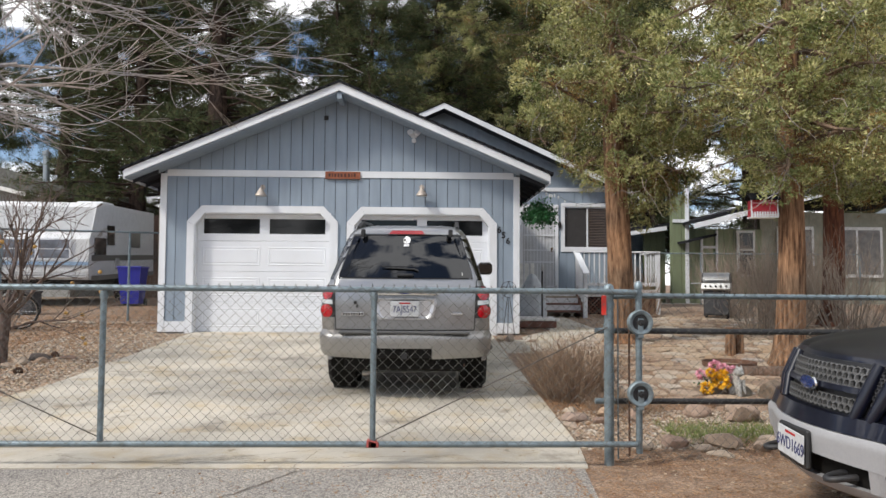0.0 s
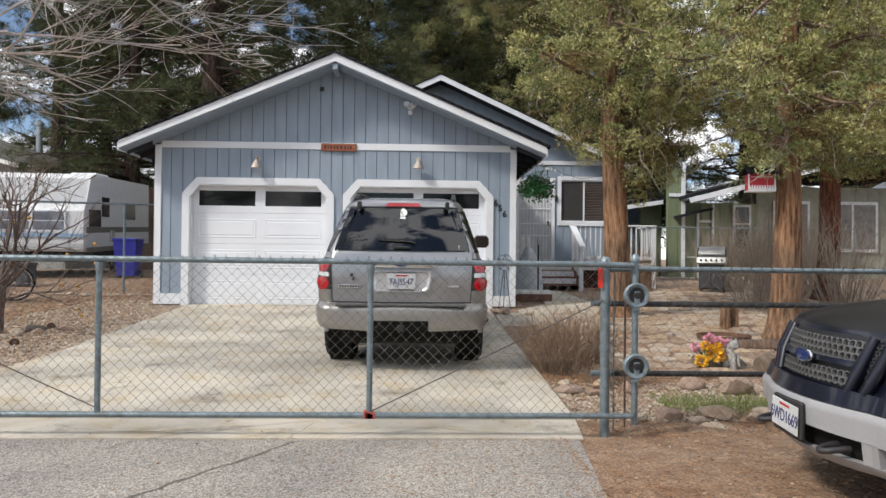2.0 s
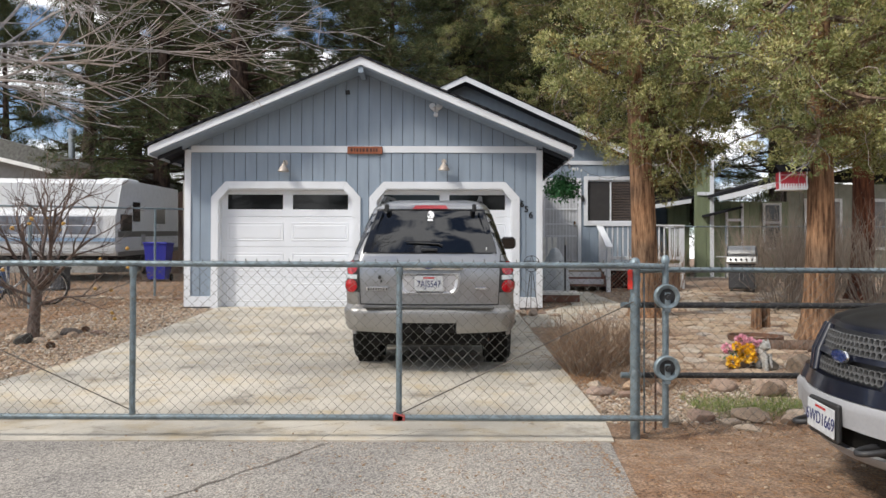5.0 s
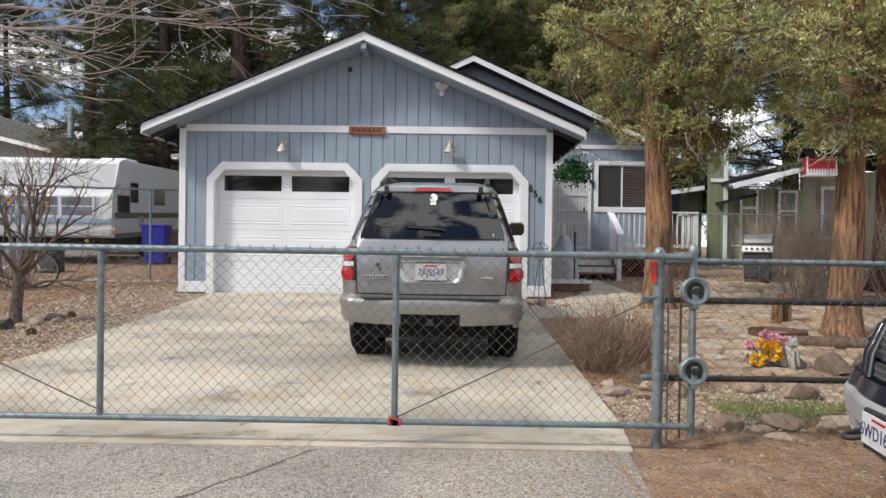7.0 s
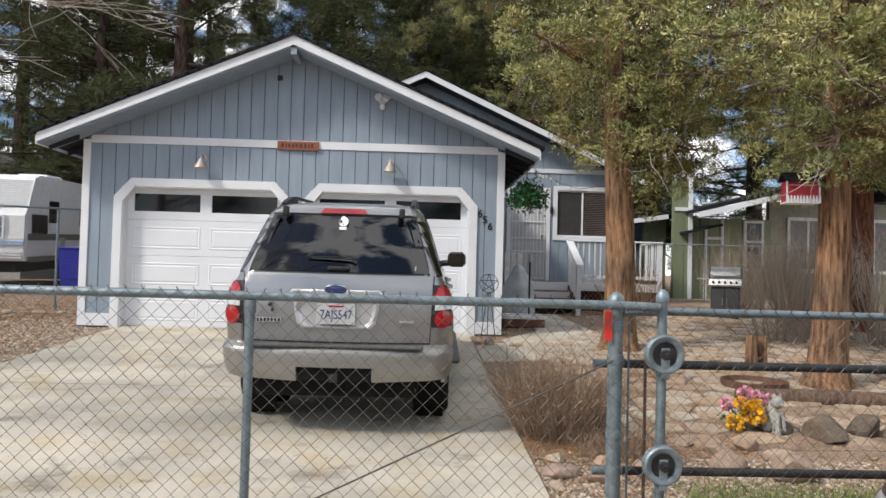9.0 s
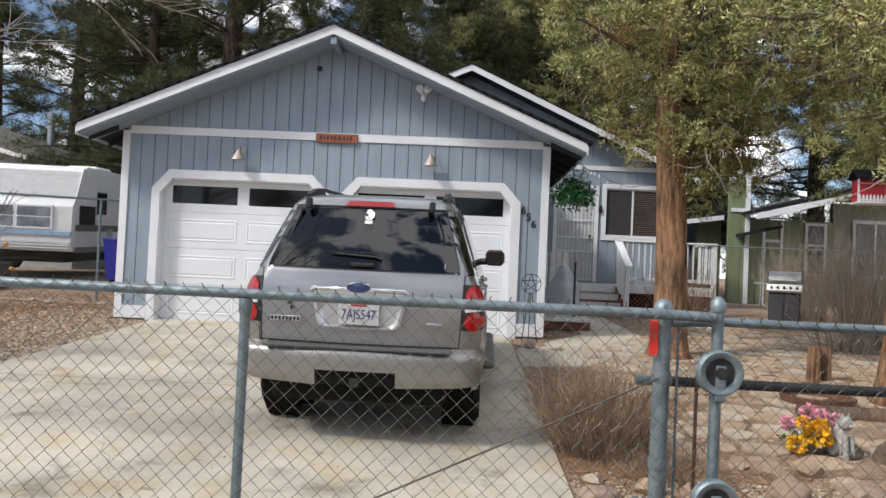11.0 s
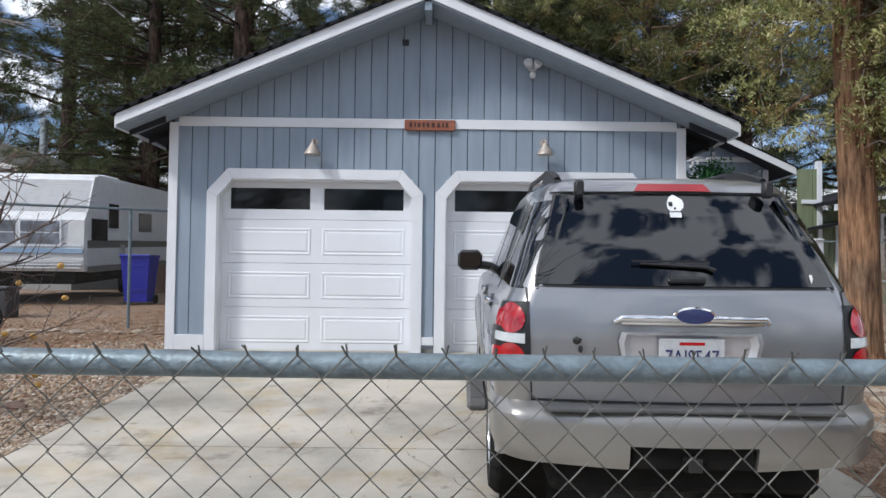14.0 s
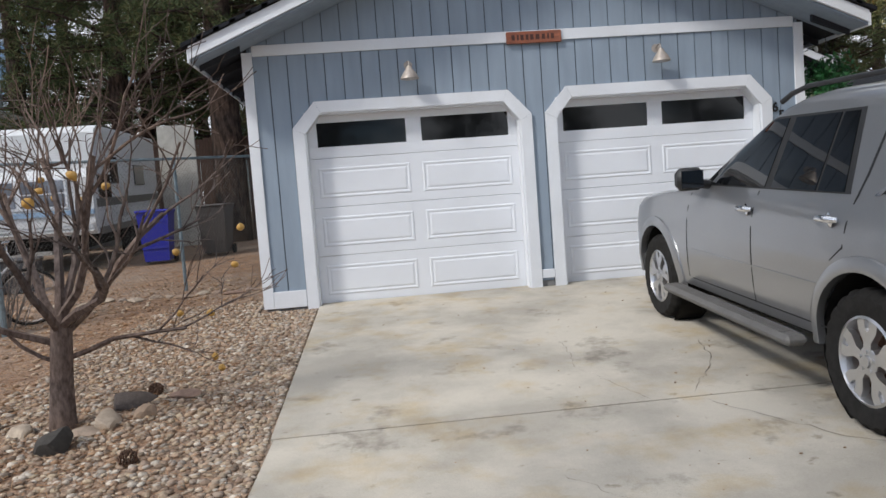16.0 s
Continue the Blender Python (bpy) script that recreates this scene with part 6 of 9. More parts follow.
    me = clump_leaves("pale_foliage", near[:: 2] + np.array([0, 0, 0.08]), 0.24, 34, 0.04, 0.018, rng)
    shown("pale_foliage", me, JUNIPER_PALE, t, label="pale berried tips")
    me = clump_leaves("dead_foliage", pts[int(n * 0.92):], 0.17, 100, 0.06, 0.012, rng)
    shown("dead_foliage", me, DEAD_LEAF, t, label="orange-brown dead sprays")
    return t


def pine_build(name, x, y, height, r0, crown_from, spread, seed, tufts=2300):
    rng = np.random.default_rng(seed)
    t = thing(name, pose(x, y, ground_z(x, y)), "tall dark-green pine with a broken crown behind the houses", "tree", "background pines")
    zs = np.linspace(-0.3, height, 16)
    s = Soup()
    trunk_soup(s, [(0.05 * math.sin(z * 0.4 + seed), 0.05 * math.cos(z * 0.5), z) for z in zs], [max(0.03, r0 * (1 - 0.93 * max(0, z) / height)) for z in zs], 14, 6, 0.05, seed)
    s.part("trunk", BARK_PINE, t, "dark furrowed trunk", smooth=60)
    s, pts, ax = Soup(), [], []
    z = crown_from
    while z < height - 0.4:
        u = (z - crown_from) / (height - crown_from)
        for _ in range(rng.integers(3, 6)):
            a = rng.uniform(0, 6.28)
            L = spread * (1 - u) ** 0.7 * rng.uniform(0.6, 1.15) + 0.3
            p = limb((0, 0, z), (math.cos(a), math.sin(a), rng.uniform(-0.15, 0.35)), L, rng, 0.15, 0.12, 6)
            s.tube(p, np.linspace(0.05 * (1 - u) + 0.012, 0.01, 7), 4, caps=False)
            for k in range(2, 7):
                for _ in range(3):
                    q = limb(p[k], rng.normal(0, 1, 3) * (1, 1, 0.6) + (p[k] - p[k - 1]) * 1.5, rng.uniform(0.2, 0.7), rng, -0.1, 0.15, 2)
                    s.tube(q, [0.012, 0.009, 0.006], 3, caps=False)
                    pts += [q[-1], q[1]]
                    ax += [q[-1] - q[-2]] * 2
        z += rng.uniform(0.28, 0.5)
    s.part("branchwork", BARK_PINE, t, "dark bare limbs")
    pts, ax = np.array(pts), np.array(ax)
    idx = rng.permutation(len(pts))[:tufts]
    pts, ax = pts[idx], ax[idx]
    ax = ax / (np.linalg.norm(ax, axis=1)[:, None] + 1e-6)
    me = clump_leaves("crown", pts, 0.13, 36, 0.20, 0.021, rng, 0.8, 1.6, ax * 0.5)
    shown("crown", me, PINE_LEAF, t, label="clumps of long dark needles")
    return t


pine_a = pine_build("pine_tree", -7.6, 26.5, 19, 0.46, 4.5, 3.6, 11)
pine_b = pine_build("pine_tree", -10.6, 27.5, 17, 0.34, 3.2, 3.2, 23)
pine_c = pine_build("pine_tree", 3.4, 29.5, 15, 0.28, 2.0, 3.3, 35)
_spots = [(-14.5, 30), (-16.5, 39), (-21.5, 36), (-27, 38), (-12, 44), (-4.2, 32), (0.2, 30.5), (6.4, 33.5), (10.6, 35), (14.6, 34), (19.5, 33), (25, 37), (-30, 38), (-8, 39), (-1, 42), (5, 41), (12, 44), (23, 46), (-36, 30), (34, 34), (-2.2, 26), (1.8, 35), (-11.8, 34), (8.6, 29.8), (-6, 52), (3, 54), (15, 55), (30, 52)]
for _i, (_x, _y) in enumerate(_spots):
    _src = (pine_a, pine_b, pine_c)[_i % 3]
    _k = 0.8 + 0.4 * ((_i * 37) % 10) / 10
    _ob = copy_thing(_src, pose(_x, _y, ground_z(_x, _y) - 0.05, 0, 0, _i * 67) @ Matrix.Diagonal((_k, _k, _k, 1)))
# Unseen row across the street, added for dark reflections in panes and car glass
for _i, (_x, _y) in enumerate([(-22, -24), (-14, -28), (-6, -25), (3, -30), (10, -26), (18, -24), (27, -27)]):
    _k = 0.75 + 0.06 * (_i % 4)
    copy_thing((pine_b, pine_c, pine_a)[_i % 3], pose(_x, _y, -0.3, 0, 0, _i * 50) @ Matrix.Diagonal((_k, _k, _k, 1)))

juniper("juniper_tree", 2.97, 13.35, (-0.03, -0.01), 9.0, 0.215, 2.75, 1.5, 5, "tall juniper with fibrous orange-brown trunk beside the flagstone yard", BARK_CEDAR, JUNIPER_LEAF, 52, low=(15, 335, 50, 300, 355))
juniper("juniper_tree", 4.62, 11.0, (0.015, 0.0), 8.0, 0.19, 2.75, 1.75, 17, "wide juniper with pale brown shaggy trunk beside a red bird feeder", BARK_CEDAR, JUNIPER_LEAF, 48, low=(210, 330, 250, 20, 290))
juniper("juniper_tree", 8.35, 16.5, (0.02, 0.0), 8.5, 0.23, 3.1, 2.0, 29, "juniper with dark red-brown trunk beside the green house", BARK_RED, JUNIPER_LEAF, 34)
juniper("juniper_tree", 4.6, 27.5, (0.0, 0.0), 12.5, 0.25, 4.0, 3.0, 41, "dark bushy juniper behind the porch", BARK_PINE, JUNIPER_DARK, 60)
juniper("juniper_tree", 1.2, 29.5, (0.0, 0.0), 12.0, 0.25, 3.5, 2.6, 43, "brownish bushy juniper behind the house", BARK_PINE, JUNIPER_LEAF, 50)
juniper("juniper_tree", 9.3, 14.6, (0.05, 0.0), 8.0, 0.20, 3.6, 1.6, 57, "grey-trunked juniper at the edge of the yard", BARK_PINE, JUNIPER_LEAF, 28)


class HighSoup(Soup):
    """Keeps only the boughs of a pruned tree that stay clear of head height."""
    def tube(self, path, *args, **kw):
        low = min(float(q[2]) for q in path)
        reach = max(float(q[0]) for q in path)
        if reach > 0.9 and low < 2.25 + 0.16 * reach:
            return self
        return Soup.tube(self, path, *args, **kw)


def bare_tree(name, x, y, seed, label, mat, starts, tips=None, group="", category="tree"):
    rng = np.random.default_rng(seed)
    t = thing(name, pose(x, y, ground_z(x, y)), label, category, group)
    out = []
    for p, d, L, r, dep, kw in starts:
        s = Soup() if dep == 0 else HighSoup()
        grow(s, p, d, L, r, dep, rng, out, **kw)
        s.part("trunk" if dep == 0 else "limb", mat, t, "pale grey trunk" if dep == 0 else "bare forking limb", smooth=60)
    return t, out


def fruit_tree():
    x, y = -5.93, 11.05
    rng = np.random.default_rng(8)
    t = thing("fruit_tree", pose(x, y, ground_z(x, y)), "small leafless fruit tree with a few shrivelled yellow fruits in gravel", "tree")
    s = Soup()
    trunk_soup(s, [(0, 0, -0.1), (0.0, 0, 0.05), (0.02, 0, 0.3), (0.05, 0, 0.62), (0.06, 0.0, 0.75)], [0.10, 0.082, 0.07, 0.066, 0.05], 14, 5, 0.05, 3)
    s.part("trunk", BARK_FRUIT, t, "short grey-brown trunk", smooth=60)
    s, tips = Soup(), []
    for a, el, L, r, z in ((20, 38, 1.05, 0.030, 0.6), (75, 60, 1.0, 0.030, 0.7), (150, 50, 1.1, 0.033, 0.66), (200, 32, 1.1, 0.026, 0.55), (265, 45, 1.0, 0.03, 0.62), (315, 42, 1.15, 0.033, 0.66), (340, 62, 1.2, 0.03, 0.72), (110, 75, 1.3, 0.034, 0.72), (10, 18, 0.8, 0.02, 0.45), (185, 10, 0.7, 0.016, 0.42)):
        ra, re = math.radians(a), math.radians(el)
        grow(s, (0.05, 0, z), (math.cos(ra) * math.cos(re), math.sin(ra) * math.cos(re), math.sin(re)), L, r, 3, rng, tips, wob=0.13, spread=0.45, kids=(3, 4), shrink=0.62, up=0.22, sag=-0.15, minr=0.0028)
    s.part("branchwork", BARK_FRUIT, t, "bare spreading branches", smooth=60)
    m = mixed("shrivelled_fruit", [(0.55, 0.34, 0.06), (0.65, 0.48, 0.12), (0.45, 0.22, 0.05)], 0.5, bump=0.3, fine=0.3)
    order = rng.permutation(len(tips))
    n = 0
    for i in order:
        p = tips[i][0]
        if p[2] < 1.75 and n < 26:
            Soup().rock(p + np.array([0, 0, -0.03]), (0.026, 0.026, 0.026), i, 2, 0.9).part("fruit", m, t, "shrivelled yellow fruit", smooth=60)
            n += 1
    return t


fruit_tree()

_s = []
for _z, _a, _el, _L in ((2.5, 4, 10, 2.6), (2.8, 14, 13, 2.6), (3.1, -4, 16, 2.7), (3.5, 10, 20, 2.7), (2.7, 26, 12, 2.2), (3.9, 2, 26, 2.6), (2.9, -14, 14, 2.4)):
    _s.append(((0.1, 0, _z), (math.cos(radians(_a)) * math.cos(radians(_el)), math.sin(radians(_a)) * math.cos(radians(_el)), math.sin(radians(_el))), _L, 0.036, 4, dict(wob=0.10, spread=0.33, kids=(3, 4), shrink=0.62, up=0.03, sag=0.0, minr=0.003)))
_s.append(((0, 0, -0.1), (0.02, 0, 1), 5.0, 0.16, 0, dict(wob=0.03)))
bare_tree("walnut_tree", -6.7, 7.3, 31, "leafless pale-grey tree reaching over the front yard", WALNUT, _s)


def shrub(name, x, y, seed, label, mat, stems, height, lean=0.35, r=0.006, depth=1, base=0.15, kids=(2, 3), spread=0.3, category="shrub", group="bare shrubs", wob=0.06):
    rng = np.random.default_rng(seed)
    t = thing(name, pose(x, y, ground_z(x, y)), label, category, group)
    s, tips = Soup(), []
    for k in range(stems):
        a, q = rng.uniform(0, 6.28), rng.uniform(0, 1) ** 0.6
        p = (math.cos(a) * base * q, math.sin(a) * base * q, -0.02)
        d = (math.cos(a) * lean * q + rng.normal(0, 0.08), math.sin(a) * lean * q + rng.normal(0, 0.08), 1)
        grow(s, p, d, height * rng.uniform(0.5, 1.0) * (0.8 if depth else 1), r * rng.uniform(0.6, 1.1), depth, rng, tips, wob=wob, spread=spread, kids=kids, shrink=0.4, up=0.3, sides=3, minr=0.0015)
    s.part("stemwork", mat, t, "thin dry stems")
    return t


shrub("dry_bush", 1.22, 8.95, 3, "dense dry straw-brown bush beside the drive", TWIG, 640, 0.80, lean=0.62, r=0.0038, base=0.30, wob=0.17, spread=0.55)
shrub("dry_bush", 1.62, 8.35, 4, "low tangle of dry brown twigs beside the bush", TWIG, 260, 0.36, lean=1.1, r=0.003, base=0.28, spread=0.7, wob=0.22)
for _i, (_x, _y, _h, _n) in enumerate(((5.9, 14.6, 1.7, 90), (6.7, 15.2, 2.0, 110), (7.5, 14.4, 1.9, 100), (7.2, 16.4, 2.2, 90), (8.9, 13.2, 1.9, 110), (9.9, 13.8, 2.0, 90), (7.9, 12.6, 1.5, 70), (10.8, 12.4, 1.7, 90), (9.0, 18.0, 2.2, 80), (6.9, 18.6, 1.7, 90), (7.6, 19.4, 2.0, 90))):
    shrub("lilac_shrub", _x, _y, 60 + _i, "leafless many-stemmed lilac shrub in the yard", THICKET, _n, _h, lean=0.4, r=0.009, depth=2, base=0.35, spread=0.35)
shrub("porch_shrub", 4.35, 18.2, 90, "bare brown shrub before the porch rail", TWIG, 70, 1.35, lean=0.35, r=0.007, base=0.25, group="bare shrubs")
shrub("porch_shrub", 4.9, 18.1, 91, "bare brown shrub before the porch rail", TWIG, 60, 1.2, lean=0.3, r=0.006, base=0.2, group="bare shrubs")
for _i, (_x, _y, _h) in enumerate(((-8.6, 12.2, 1.3), (-9.4, 13.6, 1.5), (-8.2, 14.8, 1.2), (-10.3, 12.4, 1.5))):
    shrub("twiggy_shrub", _x, _y, 110 + _i, "bare grey shrub beside the side fence", BARK_GREY, 45, _h, lean=0.5, r=0.009, depth=2, base=0.3, spread=0.4)

# ---- things fixed to the garage ----
LAMP_METAL = plain("brushed_lamp_metal", (0.42, 0.37, 0.33), 0.5, metal=0.4, var=0.15, scale=20, grime=0.3)


def barn_lamp(x, z):
    t = thing("wall_lamp", pose(x, GY, z), "unlit bell-shaped pale metal wall lamp above a garage door", "lamp", "garage wall lamps")
    Soup().lathe([(0.05, 0), (0.05, -0.012), (0.035, -0.03)], 16, m=pose(0, -0.001, 0.10, -90, 0, 0) @ pose(0, 0, 0, 180)).part("wall_plate", LAMP_METAL, t, smooth=40)
    Soup().tube([(0, -0.01, 0.10), (0, -0.08, 0.13), (0, -0.13, 0.12), (0, -0.15, 0.07), (0, -0.15, 0.03)], 0.009, 8).part("arm", LAMP_METAL, t, smooth=40)
    Soup().lathe([(0.105, -0.075), (0.098, -0.055), (0.072, -0.01), (0.038, 0.035), (0.03, 0.06), (0.014, 0.068)], 22, m=pose(0, -0.15, 0)).part("shade", LAMP_METAL, t, "bell-shaped pale metal shade", smooth=40)
    Soup().rock((0, -0.15, -0.05), (0.03, 0.03, 0.035), 1, 2, 1.0).part("bulb", CLEAR_LENS, t, "unlit bulb", smooth=60)
    return t


barn_lamp(-3.285, 2.80)
barn_lamp(-0.388, 2.83)


def motion_light(x, z):
    t = thing("motion_light", pose(x, GY, z), "white plastic motion-sensor floodlight under the gable", "light")
    Soup().box(-0.05, 0.05, -0.03, -0.001, -0.02, 0.09, 0.01).part("wall_box", TRIM, t)
    for sx in (-1, 1):
        m = pose(sx * 0.055, -0.09, 0.05, 62, 0, sx * 18)
        Soup().lathe([(0.03, -0.05), (0.045, -0.03), (0.058, 0.03), (0.058, 0.045), (0.05, 0.047), (0.001, 0.04)], 18, m=m).part("flood_head", TRIM, t, "white flood lamp head", smooth=40)
        Soup().tube([(sx * 0.02, -0.03, 0.03), (sx * 0.045, -0.07, 0.04)], 0.01, 6).part("knuckle", TRIM, t)
    Soup().lathe([(0.028, -0.05), (0.04, -0.03), (0.04, 0.01), (0.025, 0.03)], 16, m=pose(0, -0.06, -0.07)).part("sensor_eye", TRIM, t, "white domed sensor", smooth=40)
    return t


motion_light(-0.54, 3.86)
cam_box = Soup().box(-0.04, 0.04, -0.012, 0, -0.04, 0.04, 0.006).box(-0.03, 0.03, -0.018, -0.01, -0.03, 0.03, 0.004)
o = cam_box.part("gable_vent", INK, None, "small square black vent in the gable siding", category="vent", smooth=0)
o.matrix_basis = pose(-2.15, GY - 0.001, 4.19)
for _x, _z, _c in ((1.035, 2.155, "6"), (1.115, 2.06, "5"), (1.195, 1.955, "6")):
    t = tagged(text_part("house_number", _c, 0.155, INK, None, pose(_x, GY - 0.006, _z, 90, 0, 0), 0.006, bold=0.004), "black metal house numeral fixed to the siding", "house number", "house numbers")


def wooden_sign():
    t = thing("wooden_sign", pose(-1.83, GY - 0.021, 3.13), "varnished red-brown wooden name board on the band board", "sign")
    Soup().box(-0.32, 0.32, -0.025, 0, -0.068, 0.068, 0.006).part("board", plain("varnished_wood", (0.26, 0.075, 0.03), 0.45, var=0.35, scale=5, stretch=(1, 8, 8), bump=0.3, coat=0.3), t, "varnished red-brown board")
    x = -0.26
    for w in (0.05, 0.03, 0.05, 0.04, 0.05, 0.06, 0.05, 0.03, 0.05):
        Soup().box(x, x + w * 0.75, -0.028, -0.024, -0.03, 0.03, 0.003).part("letter_bar", plain("carved_letter", (0.06, 0.02, 0.012), 0.7), t)
        x += w + 0.012
    return t


wooden_sign()

# ---- house wing with porch ----
WY, WX1, WAX = 20.1, 4.97, 0.15
WR = lambda x, top=5.66: top - 0.457 * abs(x - WAX)
GRASSY = plain("green_house_paint", (0.18, 0.215, 0.125), 0.75, var=0.1, scale=1.5, bump=0.2, stretch=(6, 6, 1))


def house_wing():
    g = thing("house", pose(WX1, WY, ground_z(0, WY)), "blue-grey sided house with white trim behind the garage", "house")
    inv = g.matrix_world.inverted()

    def put(s, name, mat, label="", parent=None, **k):
        ob = s.part(name, mat, parent or g, label, **k)
        if parent is None:
            ob.matrix_parent_inverse = inv
        return ob

    win, door = (3.34, 4.53, 2.12, 3.20), (2.24, 3.08, 1.06, 3.16)
    s = Soup()
    siding_wall(s, lambda x: (0.5, WR(x)), -4.6, WX1 - 0.09, WY, [win, door], thick=0.03)
    put(s, "siding", SIDING, "blue-grey grooved siding")
    s = Soup()
    s.box(-4.6, door[0], WY + 0.02, WY + 0.12, 0.4, 3.3).box(door[0], door[1], WY + 0.02, WY + 0.12, 0.4, door[2]).box(door[0], door[1], WY + 0.02, WY + 0.12, door[3], 3.3)
    s.box(door[1], win[0], WY + 0.02, WY + 0.12, 0.4, 3.3).box(win[0], win[1], WY + 0.02, WY + 0.12, 0.4, win[2]).box(win[0], win[1], WY + 0.02, WY + 0.12, win[3], 3.3)
    s.box(win[1], WX1, WY + 0.02, WY + 0.12, 0.4, 3.3)
    s.prism([(-4.6, 3.3), (WX1, 3.3), (WX1, WR(WX1)), (WAX, WR(WAX)), (-4.6, WR(-4.6))], "y", WY + 0.02, WY + 0.12)
    put(s, "wall", SIDING)
    s = Soup()
    s.box(WX1 - 0.1, WX1, WY + 0.12, 28, 0.4, WR(WX1)).box(-4.6, -4.5, WY + 0.12, 28, 0.4, WR(-4.6)).box(-4.5, WX1 - 0.1, 27.9, 28, 0.4, 3.4)
    put(s, "side_wall", SIDING)
    put(Soup().box(-4.5, WX1 - 0.1, WY + 0.12, 27.9, 0.95, 1.05), "inner_floor", CONCRETE)
    put(Soup().box(WX1 - 0.09, WX1 + 0.01, WY - 0.03, WY + 0.1, 0.6, WR(WX1) - 0.02, 0.004), "corner_board", TRIM, "white corner board")
    put(Soup().box(1.4, WX1 - 0.092, WY - 0.026, WY - 0.001, 3.60, 3.70, 0.003), "band_board", TRIM, "white band board")
    for sgn in (-1, 1):
        xe = WAX + sgn * 5.15
        ze = WR(xe)
        y0, y1 = WY - 0.5, 28.3
        put(Soup().prism([(WAX, WR(WAX)), (xe, ze), (xe, ze + 0.07), (WAX, WR(WAX) + 0.07)], "y", y0 + 0.03, y1), "roof_deck", SOFFIT, fix=True)
        put(Soup().prism([(WAX, WR(WAX) - 0.01), (xe, ze - 0.01), (xe, ze + 0.13), (WAX, WR(WAX) + 0.13)], "y", y0, y0 + 0.028), "rake_board", TRIM, "white rake board", fix=True)
        put(Soup().box(min(xe, xe + 0.02 * sgn), max(xe, xe + 0.02 * sgn), y0, y1, ze - 0.03, ze + 0.11), "eave_board", TRIM, "white eave board")
        s = Soup()
        for i in range(24):
            xa, xb = WAX + sgn * 5.15 * i / 24, WAX + sgn * 5.2 * (i + 1) / 24
            s.prism([(xa, WR(xa) + 0.137), (xb, WR(xb) + 0.137), (xb, WR(xb) + 0.16), (xa, WR(xa) + 0.147)], "y", y0 - 0.02, y1)
        put(s, "shingles", SHINGLE, "dark shingles", fix=True)
    # window: white frame, two panes, inner blind
    w = put(Soup().box(win[0] - 0.1, win[1] + 0.1, WY - 0.03, WY - 0.001, win[3], win[3] + 0.1, 0.004).box(win[0] - 0.1, win[1] + 0.1, WY - 0.03, WY - 0.001, win[2] - 0.1, win[2], 0.004).box(win[0] - 0.1, win[0], WY - 0.03, WY - 0.001, win[2], win[3], 0.004).box(win[1], win[1] + 0.1, WY - 0.03, WY - 0.001, win[2], win[3], 0.004), "window", TRIM, "white window surround")
    mid = (win[0] + win[1]) / 2
    put(Soup().box(mid - 0.02, mid + 0.02, WY, WY + 0.05, win[2], win[3]).box(win[0], win[1], WY, WY + 0.05, win[2], win[2] + 0.03).box(win[0], win[1], WY, WY + 0.05, win[3] - 0.03, win[3]), "window_sash", TRIM, parent=w)
    put(Soup().box(win[0], mid - 0.02, WY + 0.02, WY + 0.028, win[2] + 0.03, win[3] - 0.03), "pane", plain("insect_screen", (0.035, 0.032, 0.032), 0.7), "dark screened pane", parent=w)
    put(Soup().box(mid + 0.02, win[1], WY + 0.03, WY + 0.038, win[2] + 0.03, win[3] - 0.03), "pane", HOUSE_GLASS, "dark glass pane", parent=w)
    s = Soup()
    for k in range(24):
        s.box(mid + 0.03, win[1] - 0.01, WY + 0.018, WY + 0.026, win[2] + 0.05 + k * 0.042, win[2] + 0.068 + k * 0.042)
    put(s, "blind_slats", plain("blind_brown", (0.12, 0.085, 0.07), 0.6), "brown blind slats", parent=w)
    # security door
    d = put(Soup().box(door[0] - 0.09, door[0], WY - 0.03, WY + 0.05, door[2], door[3] + 0.09, 0.004).box(door[1], door[1] + 0.09, WY - 0.03, WY + 0.05, door[2], door[3] + 0.09, 0.004).box(door[0], door[1], WY - 0.03, WY + 0.05, door[3], door[3] + 0.09, 0.004), "door", TRIM, "white door frame")
    put(Soup().box(door[0], door[1], WY + 0.02, WY + 0.06, door[2], door[3]), "door_leaf", plain("off_white_door", (0.5, 0.51, 0.53), 0.6), "pale inner door", parent=d)
    s = Soup()
    for k in range(10):
        x = door[0] + 0.04 + k * (door[1] - door[0] - 0.08) / 9
        s.tube([(x, WY - 0.012, door[2] + 0.05), (x, WY - 0.012, door[3] - 0.04)], 0.007, 6)
    for z in (1.12, 1.75, 2.06, 2.45, 3.11):
        s.box(door[0] + 0.02, door[1] - 0.02, WY - 0.022, WY - 0.002, z - 0.015, z + 0.015)
    put(s, "security_grille", TRIM, "white metal security grille", parent=d)
    put(Soup().box(door[1] - 0.12, door[1] - 0.05, WY - 0.06, WY - 0.02, 2.02, 2.14, 0.01), "door_handle", CHROME, parent=d)
    put(Soup().lathe([(0.03, -0.08), (0.045, 0.0), (0.03, 0.08)], 12, m=pose(3.2, WY - 0.05, 2.72)), "porch_lamp", INK, "small dark porch lamp", smooth=40)
    return g


house_wing()
DECK_RED = plain("red_brown_deck_stain", (0.15, 0.055, 0.035), 0.7, var=0.25, scale=6, bump=0.3)
DECK_GREY = plain("weathered_deck_board", (0.33, 0.28, 0.22), 0.85, var=0.25, scale=5, stretch=(1, 8, 8), bump=0.3)


